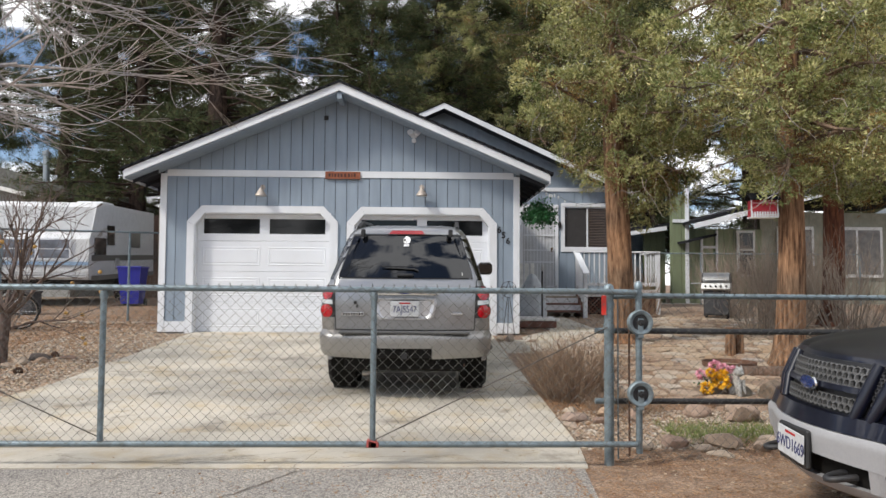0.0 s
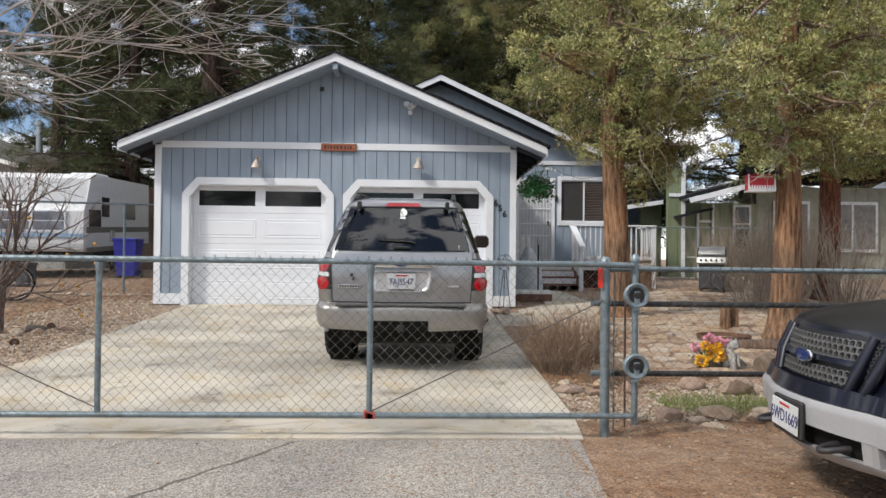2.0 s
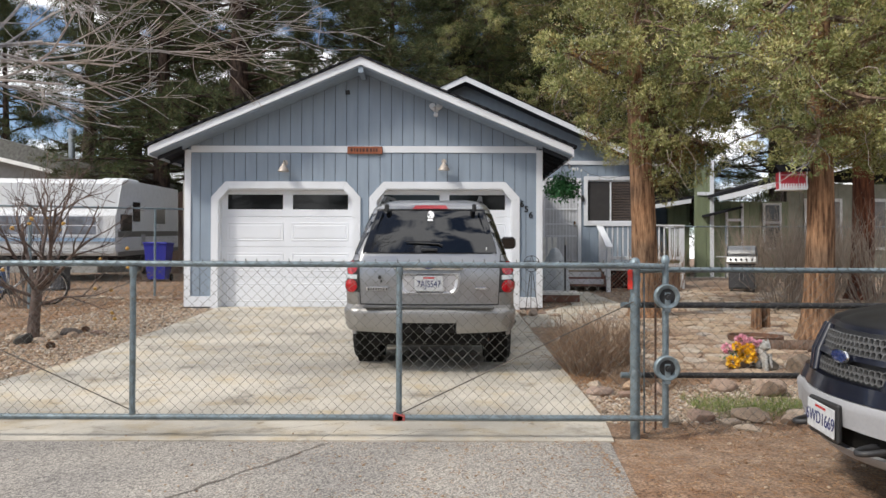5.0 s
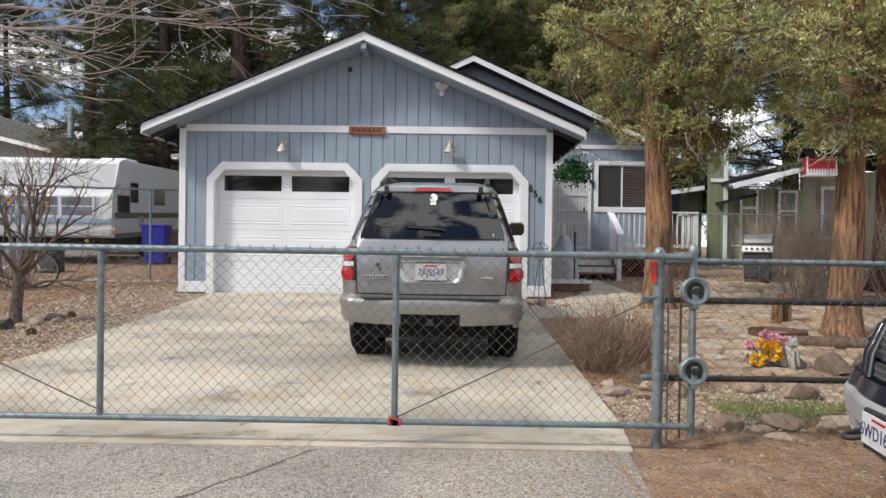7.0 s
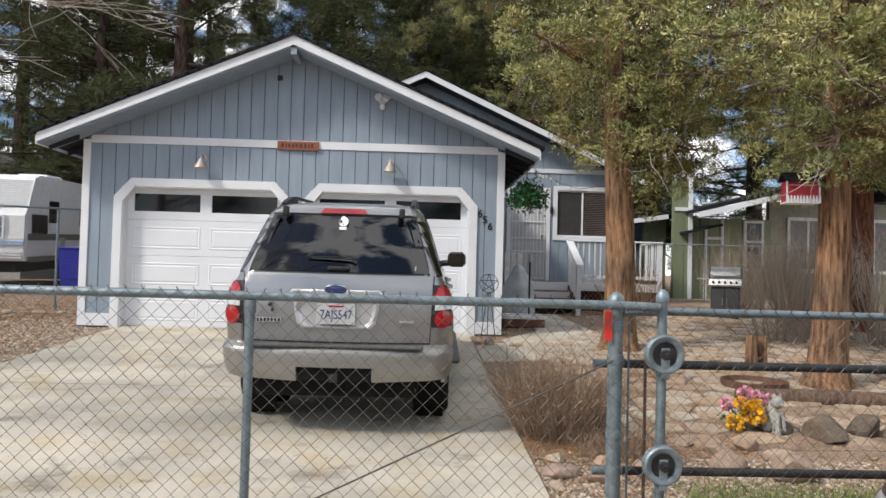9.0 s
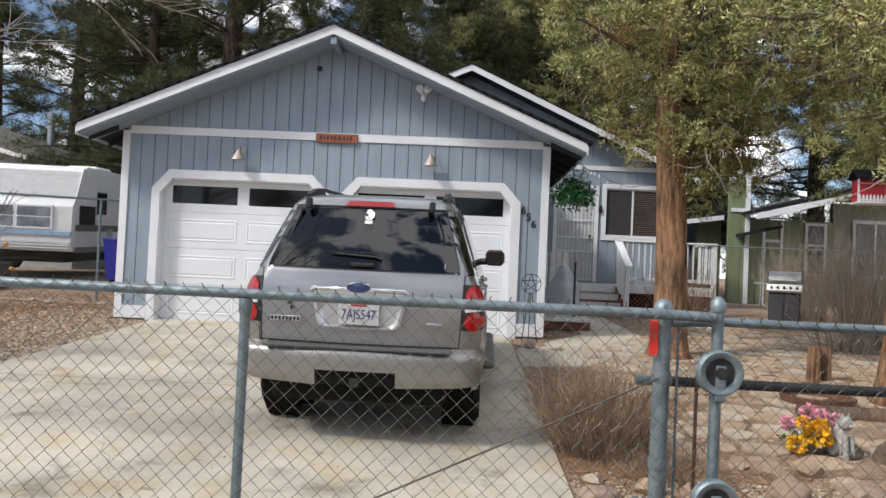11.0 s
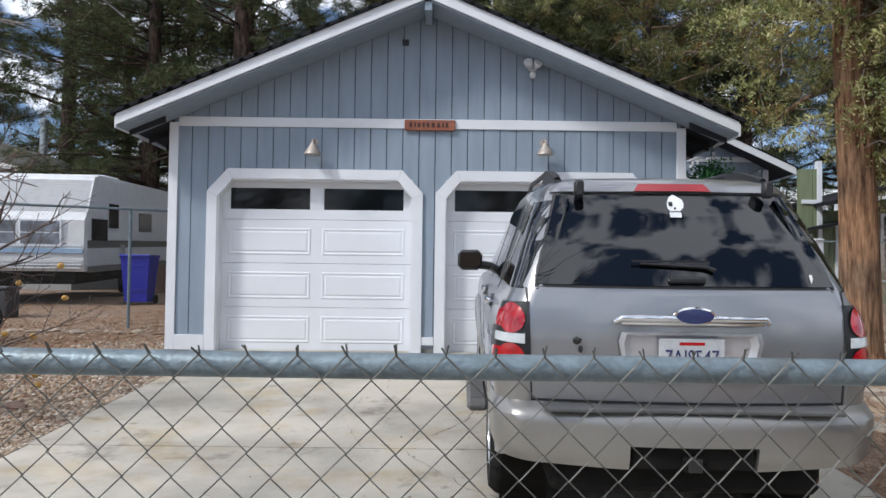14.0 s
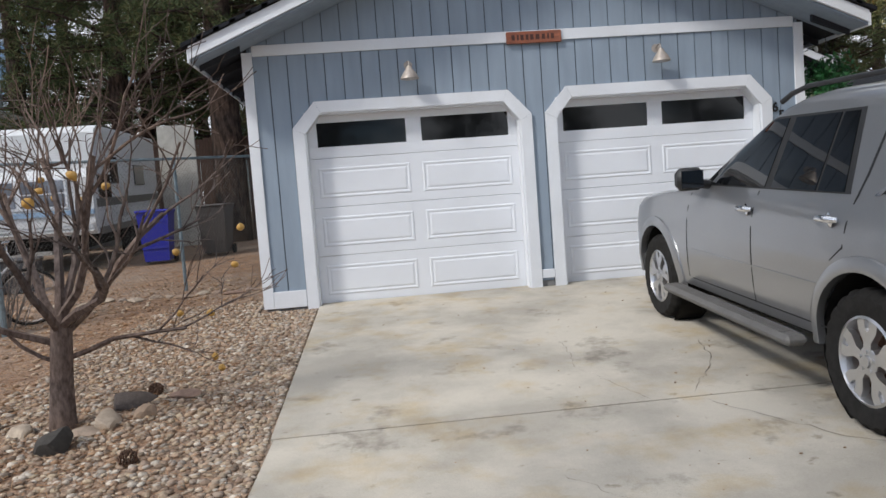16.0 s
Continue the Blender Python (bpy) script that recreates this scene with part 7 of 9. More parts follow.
def porch():
    g = thing("porch", pose(3.4, 18.8, ground_z(3.4, 18.8)), "raised wooden porch with white railing and red-brown lattice skirt", "porch")
    inv = g.matrix_world.inverted()

    def put(s, name, mat, label="", **k):
        ob = s.part(name, mat, g, label, **k)
        ob.matrix_parent_inverse = inv
        return ob

    x0, x1, y0, y1, zf = 2.15, 5.35, 18.8, 20.06, 1.05
    n = 10
    for k in range(n):
        ya = y0 + (y1 - y0) * k / n
        put(Soup().box(x0, x1, ya, ya + (y1 - y0) / n - 0.008, zf - 0.03, zf, 0.003), "deck_board", DECK_GREY, "weathered deck board")
    put(Soup().box(x0, x1, y0 - 0.03, y0 - 0.002, zf - 0.17, zf + 0.005, 0.003), "rim_board", TRIM, "white rim board")
    s = Soup()
    for x in (2.2, 3.4, 4.4, 5.25):
        for y in (18.88, 19.9):
            s.box(x, x + 0.09, y, y + 0.09, ground_z(x, y) - 0.1, zf - 0.03)
    put(s, "post", DECK_RED)
    z0, z1 = ground_z(0, y0) - 0.02, zf - 0.17
    s = Soup()
    xx = 3.4
    while xx < x1 - 0.05:
        for sg in (-1, 1):
            a, b = xx, xx + sg * (z1 - z0)
            p0, p1 = (a, z0), (b, z1)
            if b > x1:
                p1 = (x1, z0 + (x1 - a))
            if b < 3.4:
                p1 = (3.4, z0 + (a - 3.4))
            yo = y0 + (0.0 if sg > 0 else 0.008)
            s.prism([(p0[0], p0[1]), (p0[0] + 0.035, p0[1]), (p1[0] + 0.035, p1[1]), (p1[0], p1[1])], "y", yo, yo + 0.008)
        xx += 0.1
    put(s, "lattice", DECK_RED, "red-brown lattice skirt")
    # Near-black sheet added to stand for the darkness beneath the deck
    put(Soup().box(3.4, x1, y0 + 0.03, y0 + 0.04, z0, z1), "skirt_back", UNDER)
    # railing
    zr = zf + 0.90
    put(Soup().box(3.33, 5.42, y0 - 0.05, y0 + 0.09, zr, zr + 0.035, 0.006), "hand_rail", TRIM, "white flat hand rail")
    put(Soup().box(3.45, 5.33, y0 + 0.0, y0 + 0.035, zf + 0.10, zf + 0.17, 0.004), "lower_rail", TRIM)
    for x in (3.36, 5.33):
        put(Soup().box(x, x + 0.09, y0 - 0.02, y0 + 0.07, z0 if x > 5 else zf, zr, 0.006), "newel", TRIM, "white railing post")
    for k in range(15):
        x = 3.54 + k * 0.125
        put(Soup().box(x, x + 0.035, y0 - 0.016, y0 - 0.002, zf + 0.08, zr, 0.003), "baluster", TRIM, "white baluster")
    for k in range(8):
        y = y0 + 0.14 + k * 0.14
        put(Soup().box(5.40, 5.415, y, y + 0.035, zf + 0.08, zr, 0.003), "baluster", TRIM)
    put(Soup().box(5.33, 5.42, y0 + 0.09, y1, zr, zr + 0.035, 0.006), "hand_rail", TRIM)
    # stair down towards the garage side
    for k in range(3):
        ya = y0 - 0.03 - 0.28 * (k + 1)
        z = zf - 0.16 * (k + 1)
        put(Soup().box(2.3, 3.34, ya, ya + 0.29, z - 0.04, z, 0.006), "step", DECK_RED if k else DECK_GREY, "red-brown wooden step")
        put(Soup().box(2.3, 3.34, ya + 0.27, ya + 0.288, z, z + 0.12), "riser", TRIM)
    put(Soup().prism([(y0 - 0.9, ground_z(0, 17.9) - 0.02), (y0 - 0.0, ground_z(0, 18.8) - 0.02), (y0, zf - 0.03), (y0 - 0.86, zf - 0.52)], "x", 3.345, 3.375), "stringer", DECK_RED, fix=True)
    put(Soup().box(3.33, 3.42, y0 - 0.98, y0 - 0.89, ground_z(0, 17.8) - 0.05, 1.42, 0.006), "newel", TRIM, "white lower stair post")
    put(Soup().prism([(y0 - 1.06, 1.40), (y0 - 0.0, 1.93), (y0 - 0.0, 1.97), (y0 - 1.06, 1.44)], "x", 3.30, 3.45), "stair_rail", TRIM, "white sloping stair rail", fix=True)
    for k in range(4):
        y = y0 - 0.22 - 0.18 * k
        put(Soup().box(3.36, 3.395, y, y + 0.035, 0.95 - 0.09 * k, 1.82 - 0.09 * k), "baluster", TRIM)
    return g


porch()


def hanging_basket(x, y, z):
    rng = np.random.default_rng(5)
    t = thing("hanging_plant", pose(x, y, z), "bushy green hanging plant under the garage eave", "plant")
    c = rng.normal(0, 0.1, (60, 3)) * (1.3, 1.0, 1.1) + (0, 0, -0.02)
    me = clump_leaves("foliage", c, 0.10, 34, 0.055, 0.035, rng, outward=1.0)
    shown("foliage", me, LEAF_GREEN, t, label="dense green leaves")
    s = Soup().lathe([(0.06, -0.12), (0.10, -0.06), (0.12, 0.0)], 14)
    s.part("pot", PLASTIC, t, smooth=40)
    s = Soup()
    for a in (0, 2.1, 4.2):
        s.tube([(0.11 * math.cos(a), 0.11 * math.sin(a), 0.0), (0, 0, 0.42)], 0.003, 4)
    s.tube([(0, 0, 0.42), (0, 0, 0.52)], 0.004, 4)
    s.part("hanger", INK, t, "thin wire hanger")
    return t


hanging_basket(1.80, 14.62, 2.50)


def string_lights():
    t = thing("string_lights", pose(1.9, 15.0, 3.2), "thin black cable with clear bulbs strung along the porch", "lights")
    pts = [(-0.02, -0.3, -0.25), (0.25, 0.6, -0.22), (0.6, 2.2, -0.02), (0.9, 3.4, 0.13), (1.35, 4.5, 0.1), (1.9, 4.9, 0.03), (2.6, 4.95, 0.13), (3.0, 4.95, 0.32)]
    Soup().tube(pts, 0.006, 5).part("cable", INK, t)
    for i in range(10):
        u = 0.5 + i * 0.68
        k = min(6, int(u))
        p = np.array(pts[k]) + (np.array(pts[k + 1]) - np.array(pts[k])) * (u - k)
        Soup().rock(p - (0, 0, 0.05), (0.022, 0.022, 0.03), i, 2, 1.3).part("bulb", CLEAR_LENS, t, "clear unlit bulb", smooth=60)
    return t


string_lights()


def star_stake(x, y):
    t = thing("star_ornament", pose(x, y, ground_z(x, y)), "dark wire star-in-a-ring garden stake", "ornament")
    s = Soup()
    zc, r = 0.86, 0.14
    a = np.linspace(0, 2 * np.pi, 25)
    s.tube([(r * math.cos(k), 0, zc + r * math.sin(k)) for k in a], 0.006, 5)
    st = [(r * math.sin(k * 4 * math.pi / 5), 0.004, zc + r * math.cos(k * 4 * math.pi / 5)) for k in range(6)]
    for p, q in zip(st[:-1], st[1:]):
        s.tube([p, q], 0.006, 5)
    s.part("star_ring", INK, t, "black wire ring and star")
    s = Soup().tube([(-0.02, 0, zc - r), (-0.12, 0, -0.1)], 0.007, 5).tube([(0.02, 0, zc - r), (0.13, 0, -0.1)], 0.007, 5).tube([(0, 0.02, zc - r), (0, 0.12, -0.1)], 0.007, 5)
    s.part("legs", INK, t, "thin black wire legs")
    return t


star_stake(1.16, 14.05)
t = thing("garden_post", pose(2.11, 16.2, ground_z(2, 16.2)), "thin dark iron garden post beside the porch path", "post")
Soup().tube([(0, 0, -0.1), (0, 0, 1.15)], 0.018, 8).part("rod", INK, t)
Soup().lathe([(0.02, 0), (0.035, 0.02), (0.03, 0.12), (0.01, 0.16)], 10, m=pose(0, 0, 1.12)).part("finial", plain("pale_finial", (0.5, 0.5, 0.5), 0.4), t, smooth=40)

TARP = plain("grey_tarp", (0.42, 0.45, 0.48), 0.55, var=0.15, scale=5, bump=0.3)


def covered_chair(x, y):
    """Something draped under a pale cover beside the steps."""
    rng = np.random.default_rng(12)
    t = thing("covered_furniture", pose(x, y, ground_z(x, y)), "garden furniture draped with a pale grey cover", "furniture")
    v, f = [], []
    rings = [(0.02, 0.36), (0.15, 0.38), (0.35, 0.34), (0.5, 0.33), (0.62, 0.28), (0.85, 0.14), (1.0, 0.07), (1.03, 0.01)]
    n = 22
    for z, r in rings:
        for k in range(n):
            a = 2 * math.pi * k / n
            q = r * (1 + 0.09 * math.sin(a * 5 + z * 4) + rng.normal(0, 0.02))
            v.append((q * math.cos(a) * 1.1 + (0.10 if z > 0.55 else 0), q * math.sin(a), z))
    for i in range(len(rings) - 1):
        for k in range(n):
            f.append((i * n + k, i * n + (k + 1) % n, (i + 1) * n + (k + 1) % n, (i + 1) * n + k))
    f.append(tuple(range((len(rings) - 1) * n, len(rings) * n)))
    Soup().add(v, f).part("cover", TARP, t, "creased pale grey cover", smooth=50)
    return t


covered_chair(1.95, 17.2)
WHITE_PAINT = plain("chipped_white_paint", (0.7, 0.7, 0.68), 0.6, var=0.1, bump=0.2, grime=0.3)
t = thing("white_chair", pose(2.02, 18.0, ground_z(2, 18)), "white slatted garden chair beside the steps", "chair")
for _k in range(4):
    Soup().box(-0.25 + 0.13 * _k, -0.16 + 0.13 * _k, 0.22, 0.25, 0.4, 1.25, 0.006).part("backrest_slat", WHITE_PAINT, t)
Soup().box(-0.27, 0.27, -0.25, 0.25, 0.38, 0.42, 0.01).part("seat", WHITE_PAINT, t)
for _x in (-0.25, 0.21):
    for _y in (-0.24, 0.2):
        Soup().box(_x, _x + 0.05, _y, _y + 0.05, 0, 0.38 if _y < 0 else 0.6, 0.005).part("leg", WHITE_PAINT, t)
t = thing("planter_box", pose(1.95, 15.9, ground_z(2, 15.9)), "low white-edged planter box with red-brown boards", "planter")
Soup().box(-0.45, 0.35, -0.3, 0.3, 0, 0.16, 0.01).part("box", DECK_RED, t)
for _y in (-0.35, 0.28):
    Soup().box(-0.5, 0.4, _y, _y + 0.07, 0.14, 0.2, 0.01).part("rim_board", WHITE_PAINT, t)

# ---- yard: stones, flowers, furniture ----
STONE = mixed("garden_stone", [(0.42, 0.29, 0.19), (0.34, 0.26, 0.20), (0.48, 0.40, 0.31), (0.30, 0.19, 0.14), (0.38, 0.33, 0.28)], 0.85, bump=0.7, bscale=18, per="object", fine=0.4)
LAVA = mixed("dark_lava_stone", [(0.05, 0.045, 0.04), (0.09, 0.07, 0.06), (0.07, 0.065, 0.06)], 0.9, bump=1.0, bscale=25, per="object")
MOSSY = mixed("brown_field_stone", [(0.13, 0.10, 0.075), (0.20, 0.15, 0.11), (0.16, 0.14, 0.11)], 0.9, bump=1.0, bscale=20, per="object", fine=0.5)
PEBBLE = mixed("river_pebble", [(0.40, 0.33, 0.25), (0.24, 0.16, 0.11), (0.62, 0.55, 0.46), (0.30, 0.26, 0.22), (0.44, 0.30, 0.20), (0.16, 0.12, 0.09), (0.50, 0.40, 0.28), (0.28, 0.20, 0.14)], 0.8, bump=0.2, bscale=60, fine=0.25)
CHIP = mixed("wood_and_stone_chips", [(0.30, 0.17, 0.09), (0.42, 0.30, 0.20), (0.20, 0.11, 0.06), (0.55, 0.45, 0.34), (0.34, 0.22, 0.13)], 0.9, bump=0, fine=0.2)
NEEDLE = mixed("fallen_needles", [(0.36, 0.20, 0.10), (0.26, 0.13, 0.06), (0.45, 0.30, 0.17)], 0.85, bump=0, fine=0.1)
GRASS = mixed("grass_blade", [(0.10, 0.17, 0.03), (0.16, 0.22, 0.05), (0.28, 0.26, 0.12), (0.08, 0.13, 0.03)], 0.7, bump=0, fine=0.1)


def gz(x, y):
    return np.array([ground_z(a, b) for a, b in zip(x, y)])


def scatter(name, x, y, size, seed, mat, label, flat=0.6, sink=0.25, level=1, category="stones", stretch=1.5, lift=0.0):
    """Many small loose pieces on the ground, in one mesh."""
    rng = np.random.default_rng(seed)
    bv, bf = ICO[level]
    n, k = len(x), len(bv)
    s = np.stack([size * rng.uniform(1, stretch, n), size, size * flat * rng.uniform(0.7, 1.2, n)], 1)
    a = rng.uniform(0, 6.283, n)
    v = bv[None] * (1 + rng.normal(0, 0.12, (n, k, 1))) * s[:, None, :]
    c, d = np.cos(a)[:, None], np.sin(a)[:, None]
    vx, vy = v[..., 0] * c - v[..., 1] * d, v[..., 0] * d + v[..., 1] * c
    v = np.stack([vx + x[:, None], vy + y[:, None], v[..., 2] + (gz(x, y) + lift + s[:, 2] * (1 - 2 * sink))[:, None]], -1).reshape(-1, 3)
    f = (np.array(bf)[None] + (np.arange(n) * k)[:, None, None]).reshape(-1)
    me = bpy.data.meshes.new(name)
    me.vertices.add(len(v))
    me.vertices.foreach_set("co", v.astype(np.float32).ravel())
    me.loops.add(len(f))
    me.loops.foreach_set("vertex_index", f.astype(np.int32))
    me.polygons.add(len(f) // 3)
    me.polygons.foreach_set("loop_start", np.arange(0, len(f), 3, dtype=np.int32))
    me.update(calc_edges=True)
    me.shade_smooth()
    return shown(name, me, mat, label=label, category=category, kind="stuff")


_r = np.random.default_rng(50)
# gravel beside the drive: dense at the slab, thinning into the dirt
n = 15000
_y = _r.uniform(6.9, 15.2, n)
_x = -4.53 - _r.uniform(0, 1, n) ** 1.5 * (2.6 - 0.09 * (_y - 7) + 1.2 * np.clip((9.5 - _y) / 3, 0, 1))
_x = np.where(_y > 14.4, np.minimum(_x, -5.2), _x)
_k = (_x < -4.75) | (_y > 8.6)
scatter("gravel", _x[_k], _y[_k], _r.uniform(0.010, 0.026, n)[_k], 51, PEBBLE, "mixed tan and grey river pebbles beside the concrete drive", category="gravel")
n = 6500
_x, _y = _r.uniform(0.93, 3.4, n), _r.uniform(7.0, 8.35, n)
_x = np.where(_y < 7.4, np.minimum(_x, 2.2), _x)
scatter("gravel", _x, _y, _r.uniform(0.008, 0.018, n), 52, PEBBLE, "fine mixed gravel behind the gate post", category="gravel")
n = 4500
_x, _y = _r.uniform(-13, -4.8, n), _r.uniform(7.0, 17.5, n)
_k = ~((_x > -5.25) & (_y > 14.2))
scatter("stone_chips", _x[_k], _y[_k], _r.uniform(0.008, 0.03, n)[_k], 53, CHIP, "scattered tan chips and bark on bare dirt", category="litter")
n = 5200
_x, _y = _r.uniform(0.85, 8.0, n), _r.uniform(2.6, 6.9, n)
scatter("stone_chips", _x, _y, 0.003 + 0.012 * _r.uniform(0, 1, n) ** 3, 54, CHIP, "small tan chips and bark on the dirt verge", category="litter")
n = 5000
_x, _y = _r.uniform(1.0, 12.0, n), _r.uniform(8.3, 19, n)
scatter("stone_chips", _x, _y, _r.uniform(0.008, 0.022, n), 55, CHIP, "scattered bark and leaf litter in the yard", category="litter")
n = 260
_x, _y = _r.uniform(-4.2, 0.7, n), _r.uniform(3.0, 14.2, n)
scatter("grit", _x, _y, _r.uniform(0.003, 0.008, n), 56, CHIP, "loose grit on the concrete", category="litter", lift=0.024)


def litter(name, x, y, length, width, seed, mat, label, up=0.25, lift=0.004):
    rng = np.random.default_rng(seed)
    n = len(x)
    d = np.stack([rng.normal(size=n), rng.normal(size=n), np.abs(rng.normal(size=n)) * up], 1)
    me = leaves(name, np.stack([x, y, gz(x, y) + lift], 1), d, rng.uniform(0.6, 1.3, n) * length, width, rng)
    return shown(name, me, mat, label=label, category="litter", kind="stuff")


n = 26000
_x, _y = _r.uniform(0.78, 6.5, n), _r.uniform(2.2, 7.0, n)
_k = (_x > 0.80) & ~((_y > 6.9) & (_x < 0.95))
litter("fallen_needles", _x[_k], _y[_k], 0.07, 0.003, 57, NEEDLE, "orange-brown fallen pine needles on the verge")
n = 9000
_x = _r.normal(1.3, 0.45, n)
_y = _r.normal(8.7, 0.6, n)
_k = _x > 0.92
litter("fallen_needles", _x[_k], _y[_k], 0.07, 0.004, 58, NEEDLE, "brown twigs and needles under the dry bush")
n = 24000
_x, _y = _r.uniform(-13, -5.3, n), _r.uniform(8, 20.5, n)
litter("fallen_needles", _x, _y, 0.08, 0.006, 59, NEEDLE, "orange-brown needles in the side yard")
n = 9000
_x, _y = _r.uniform(-7.6, -4.56, n), _r.uniform(7, 15, n)
_k = ~((_x > -5.25) & (_y > 14.2))
litter("fallen_needles", _x[_k], _y[_k], 0.06, 0.004, 62, NEEDLE, "brown needles caught between the pebbles", lift=0.02)
n = 3000
_x, _y = 0.72 - _r.uniform(0, 1, n) ** 2.2 * 2.6, _r.uniform(3.0, 6.5, n)
litter("fallen_needles", _x, _y, 0.05, 0.003, 63, NEEDLE, "brown needles blown onto the asphalt edge", lift=0.012)
n = 1500
_x, _y = 0.72 - _r.uniform(0, 1, n) ** 2.0 * 2.8, _r.uniform(3.0, 6.5, n)
scatter("stone_chips", _x, _y, 0.002 + 0.008 * _r.uniform(0, 1, n) ** 3, 64, CHIP, "tan grit strewn on the asphalt edge", category="litter", lift=0.008)
n = 2600
_x, _y = _r.uniform(1.75, 3.3, n), _r.normal(7.5, 0.16, n)
litter("grass", _x, _y, 0.075, 0.007, 60, GRASS, "sparse green grass between the edging stones", up=2.2)
EDGE = [(1.42, 7.02, .10, .09), (1.70, 7.10, .16, .12), (1.90, 6.98, .10, .08), (2.10, 7.10, .17, .13), (2.36, 7.02, .12, .09), (2.56, 7.12, .15, .10), (2.85, 7.05, .13, .10), (3.10, 7.15, .16, .11), (3.4, 7.2, .14, .1), (1.98, 6.86, .12, .06), (2.7, 6.9, .09, .06)]


def stone(x, y, r, h, label, mat=STONE, seed=0, group="garden stones", flat=None, level=2):
    r, h = r * 0.88, h * 0.82
    s = Soup().rock((0, 0, h * 0.4), (r, r * 0.72, h * 0.8), seed, 3 if r > 0.1 else 2, 1.0, cut=0.9)
    o = s.part("rock", mat, None, label, smooth=25, category="rock", group=group)
    o.matrix_basis = pose(x, y, ground_z(x, y) - 0.01)
    return o


for _i, (_x, _y, _rr, _h) in enumerate(EDGE):
    stone(_x, _y, _rr, _h, "tan and reddish edging stone half sunk in dirt", seed=200 + _i)
for _i, (_x, _y, _rr, _h) in enumerate([(2.60, 7.95, .24, .20), (2.30, 8.15, .16, .13), (2.75, 8.35, .15, .12), (2.35, 8.5, .13, .11), (2.62, 8.62, .12, .1), (2.15, 8.75, .17, .06)]):
    stone(_x, _y, _rr, _h, "large pale tan boulder beside the flowers" if _i == 0 else "pale tan garden stone near the flowers", seed=230 + _i)
for _i, (_x, _y, _rr, _h) in enumerate([(1.06, 7.98, .17, .10), (1.30, 7.85, .12, .08), (1.08, 8.25, .10, .09), (1.4, 8.1, .13, .12), (1.6, 7.98, .11, .13), (0.98, 7.72, .10, .05), (1.72, 8.2, .1, .08)]):
    stone(_x, _y, _rr, _h, "reddish tan stone at the foot of the dry bush", seed=250 + _i)
for _i, (_x, _y, _rr, _h) in enumerate([(3.42, 9.0, .27, .22), (3.82, 9.08, .20, .20), (4.16, 8.9, .28, .24), (4.5, 9.1, .24, .22), (3.16, 9.12, .12, .14), (5.0, 9.15, .28, .22), (4.75, 8.95, .16, .15), (5.45, 9.2, .25, .2)]):
    stone(_x, _y, _rr, _h, "rough brown field stone in the bed edge", MOSSY, seed=270 + _i)
for _i, (_x, _y, _rr, _h, _m) in enumerate([(-5.80, 10.62, .17, .15, LAVA), (-5.62, 11.02, .15, .11, STONE), (-5.42, 11.12, .10, .10, STONE), (-5.72, 10.86, .12, .06, STONE), (-6.18, 10.98, .13, .09, STONE), (-6.42, 11.1, .11, .08, STONE), (-5.62, 11.45, .24, .11, LAVA), (-5.25, 11.5, .14, .06, STONE), (-6.3, 10.7, .1, .06, STONE)]):
    stone(_x, _y, _rr, _h, "dark lava stone at the fruit tree" if _m is LAVA else "rounded tan stone at the fruit tree", _m, seed=290 + _i)
for _i in range(16):
    _x = -5.35 - _i * 0.21
    stone(_x, 16.15 + 0.1 * math.sin(_i * 2.1), 0.09 + 0.04 * ((_i * 7) % 3), 0.06, "flat orange-tan stone in the low yard border", seed=320 + _i)
for _i, (_x, _y, _rr, _h) in enumerate([(0.98, 13.75, .10, .10), (1.12, 13.55, .13, .13), (1.3, 13.8, .1, .08), (1.5, 13.5, .12, .07)]):
    stone(_x, _y, _rr, _h, "pale stone at the garage corner", seed=350 + _i)
stone(0.42, 6.62, 0.035, 0.02, "small pale pebble on the apron", seed=371)


def pine_cone(x, y, seed):
    rng = np.random.default_rng(seed)
    t = thing("pine_cone", pose(x, y, ground_z(x, y) + 0.035, 80, 0, seed * 50), "open dark brown pine cone on the gravel", "pine cone", "fallen pine cones")
    s = Soup()
    for i in range(60):
        z, a = -0.05 + 0.1 * i / 60, i * 2.4
        r = 0.045 * math.sin(math.pi * (i + 8) / 75)
        s.rock((r * math.cos(a), r * math.sin(a), z), (0.014, 0.014, 0.006), i, 1, 1)
    s.part("scales", plain("cone_brown", (0.09, 0.045, 0.025), 0.8, var=0.3), t)


pine_cone(-5.5, 11.62, 1)
pine_cone(-5.27, 10.28, 2)


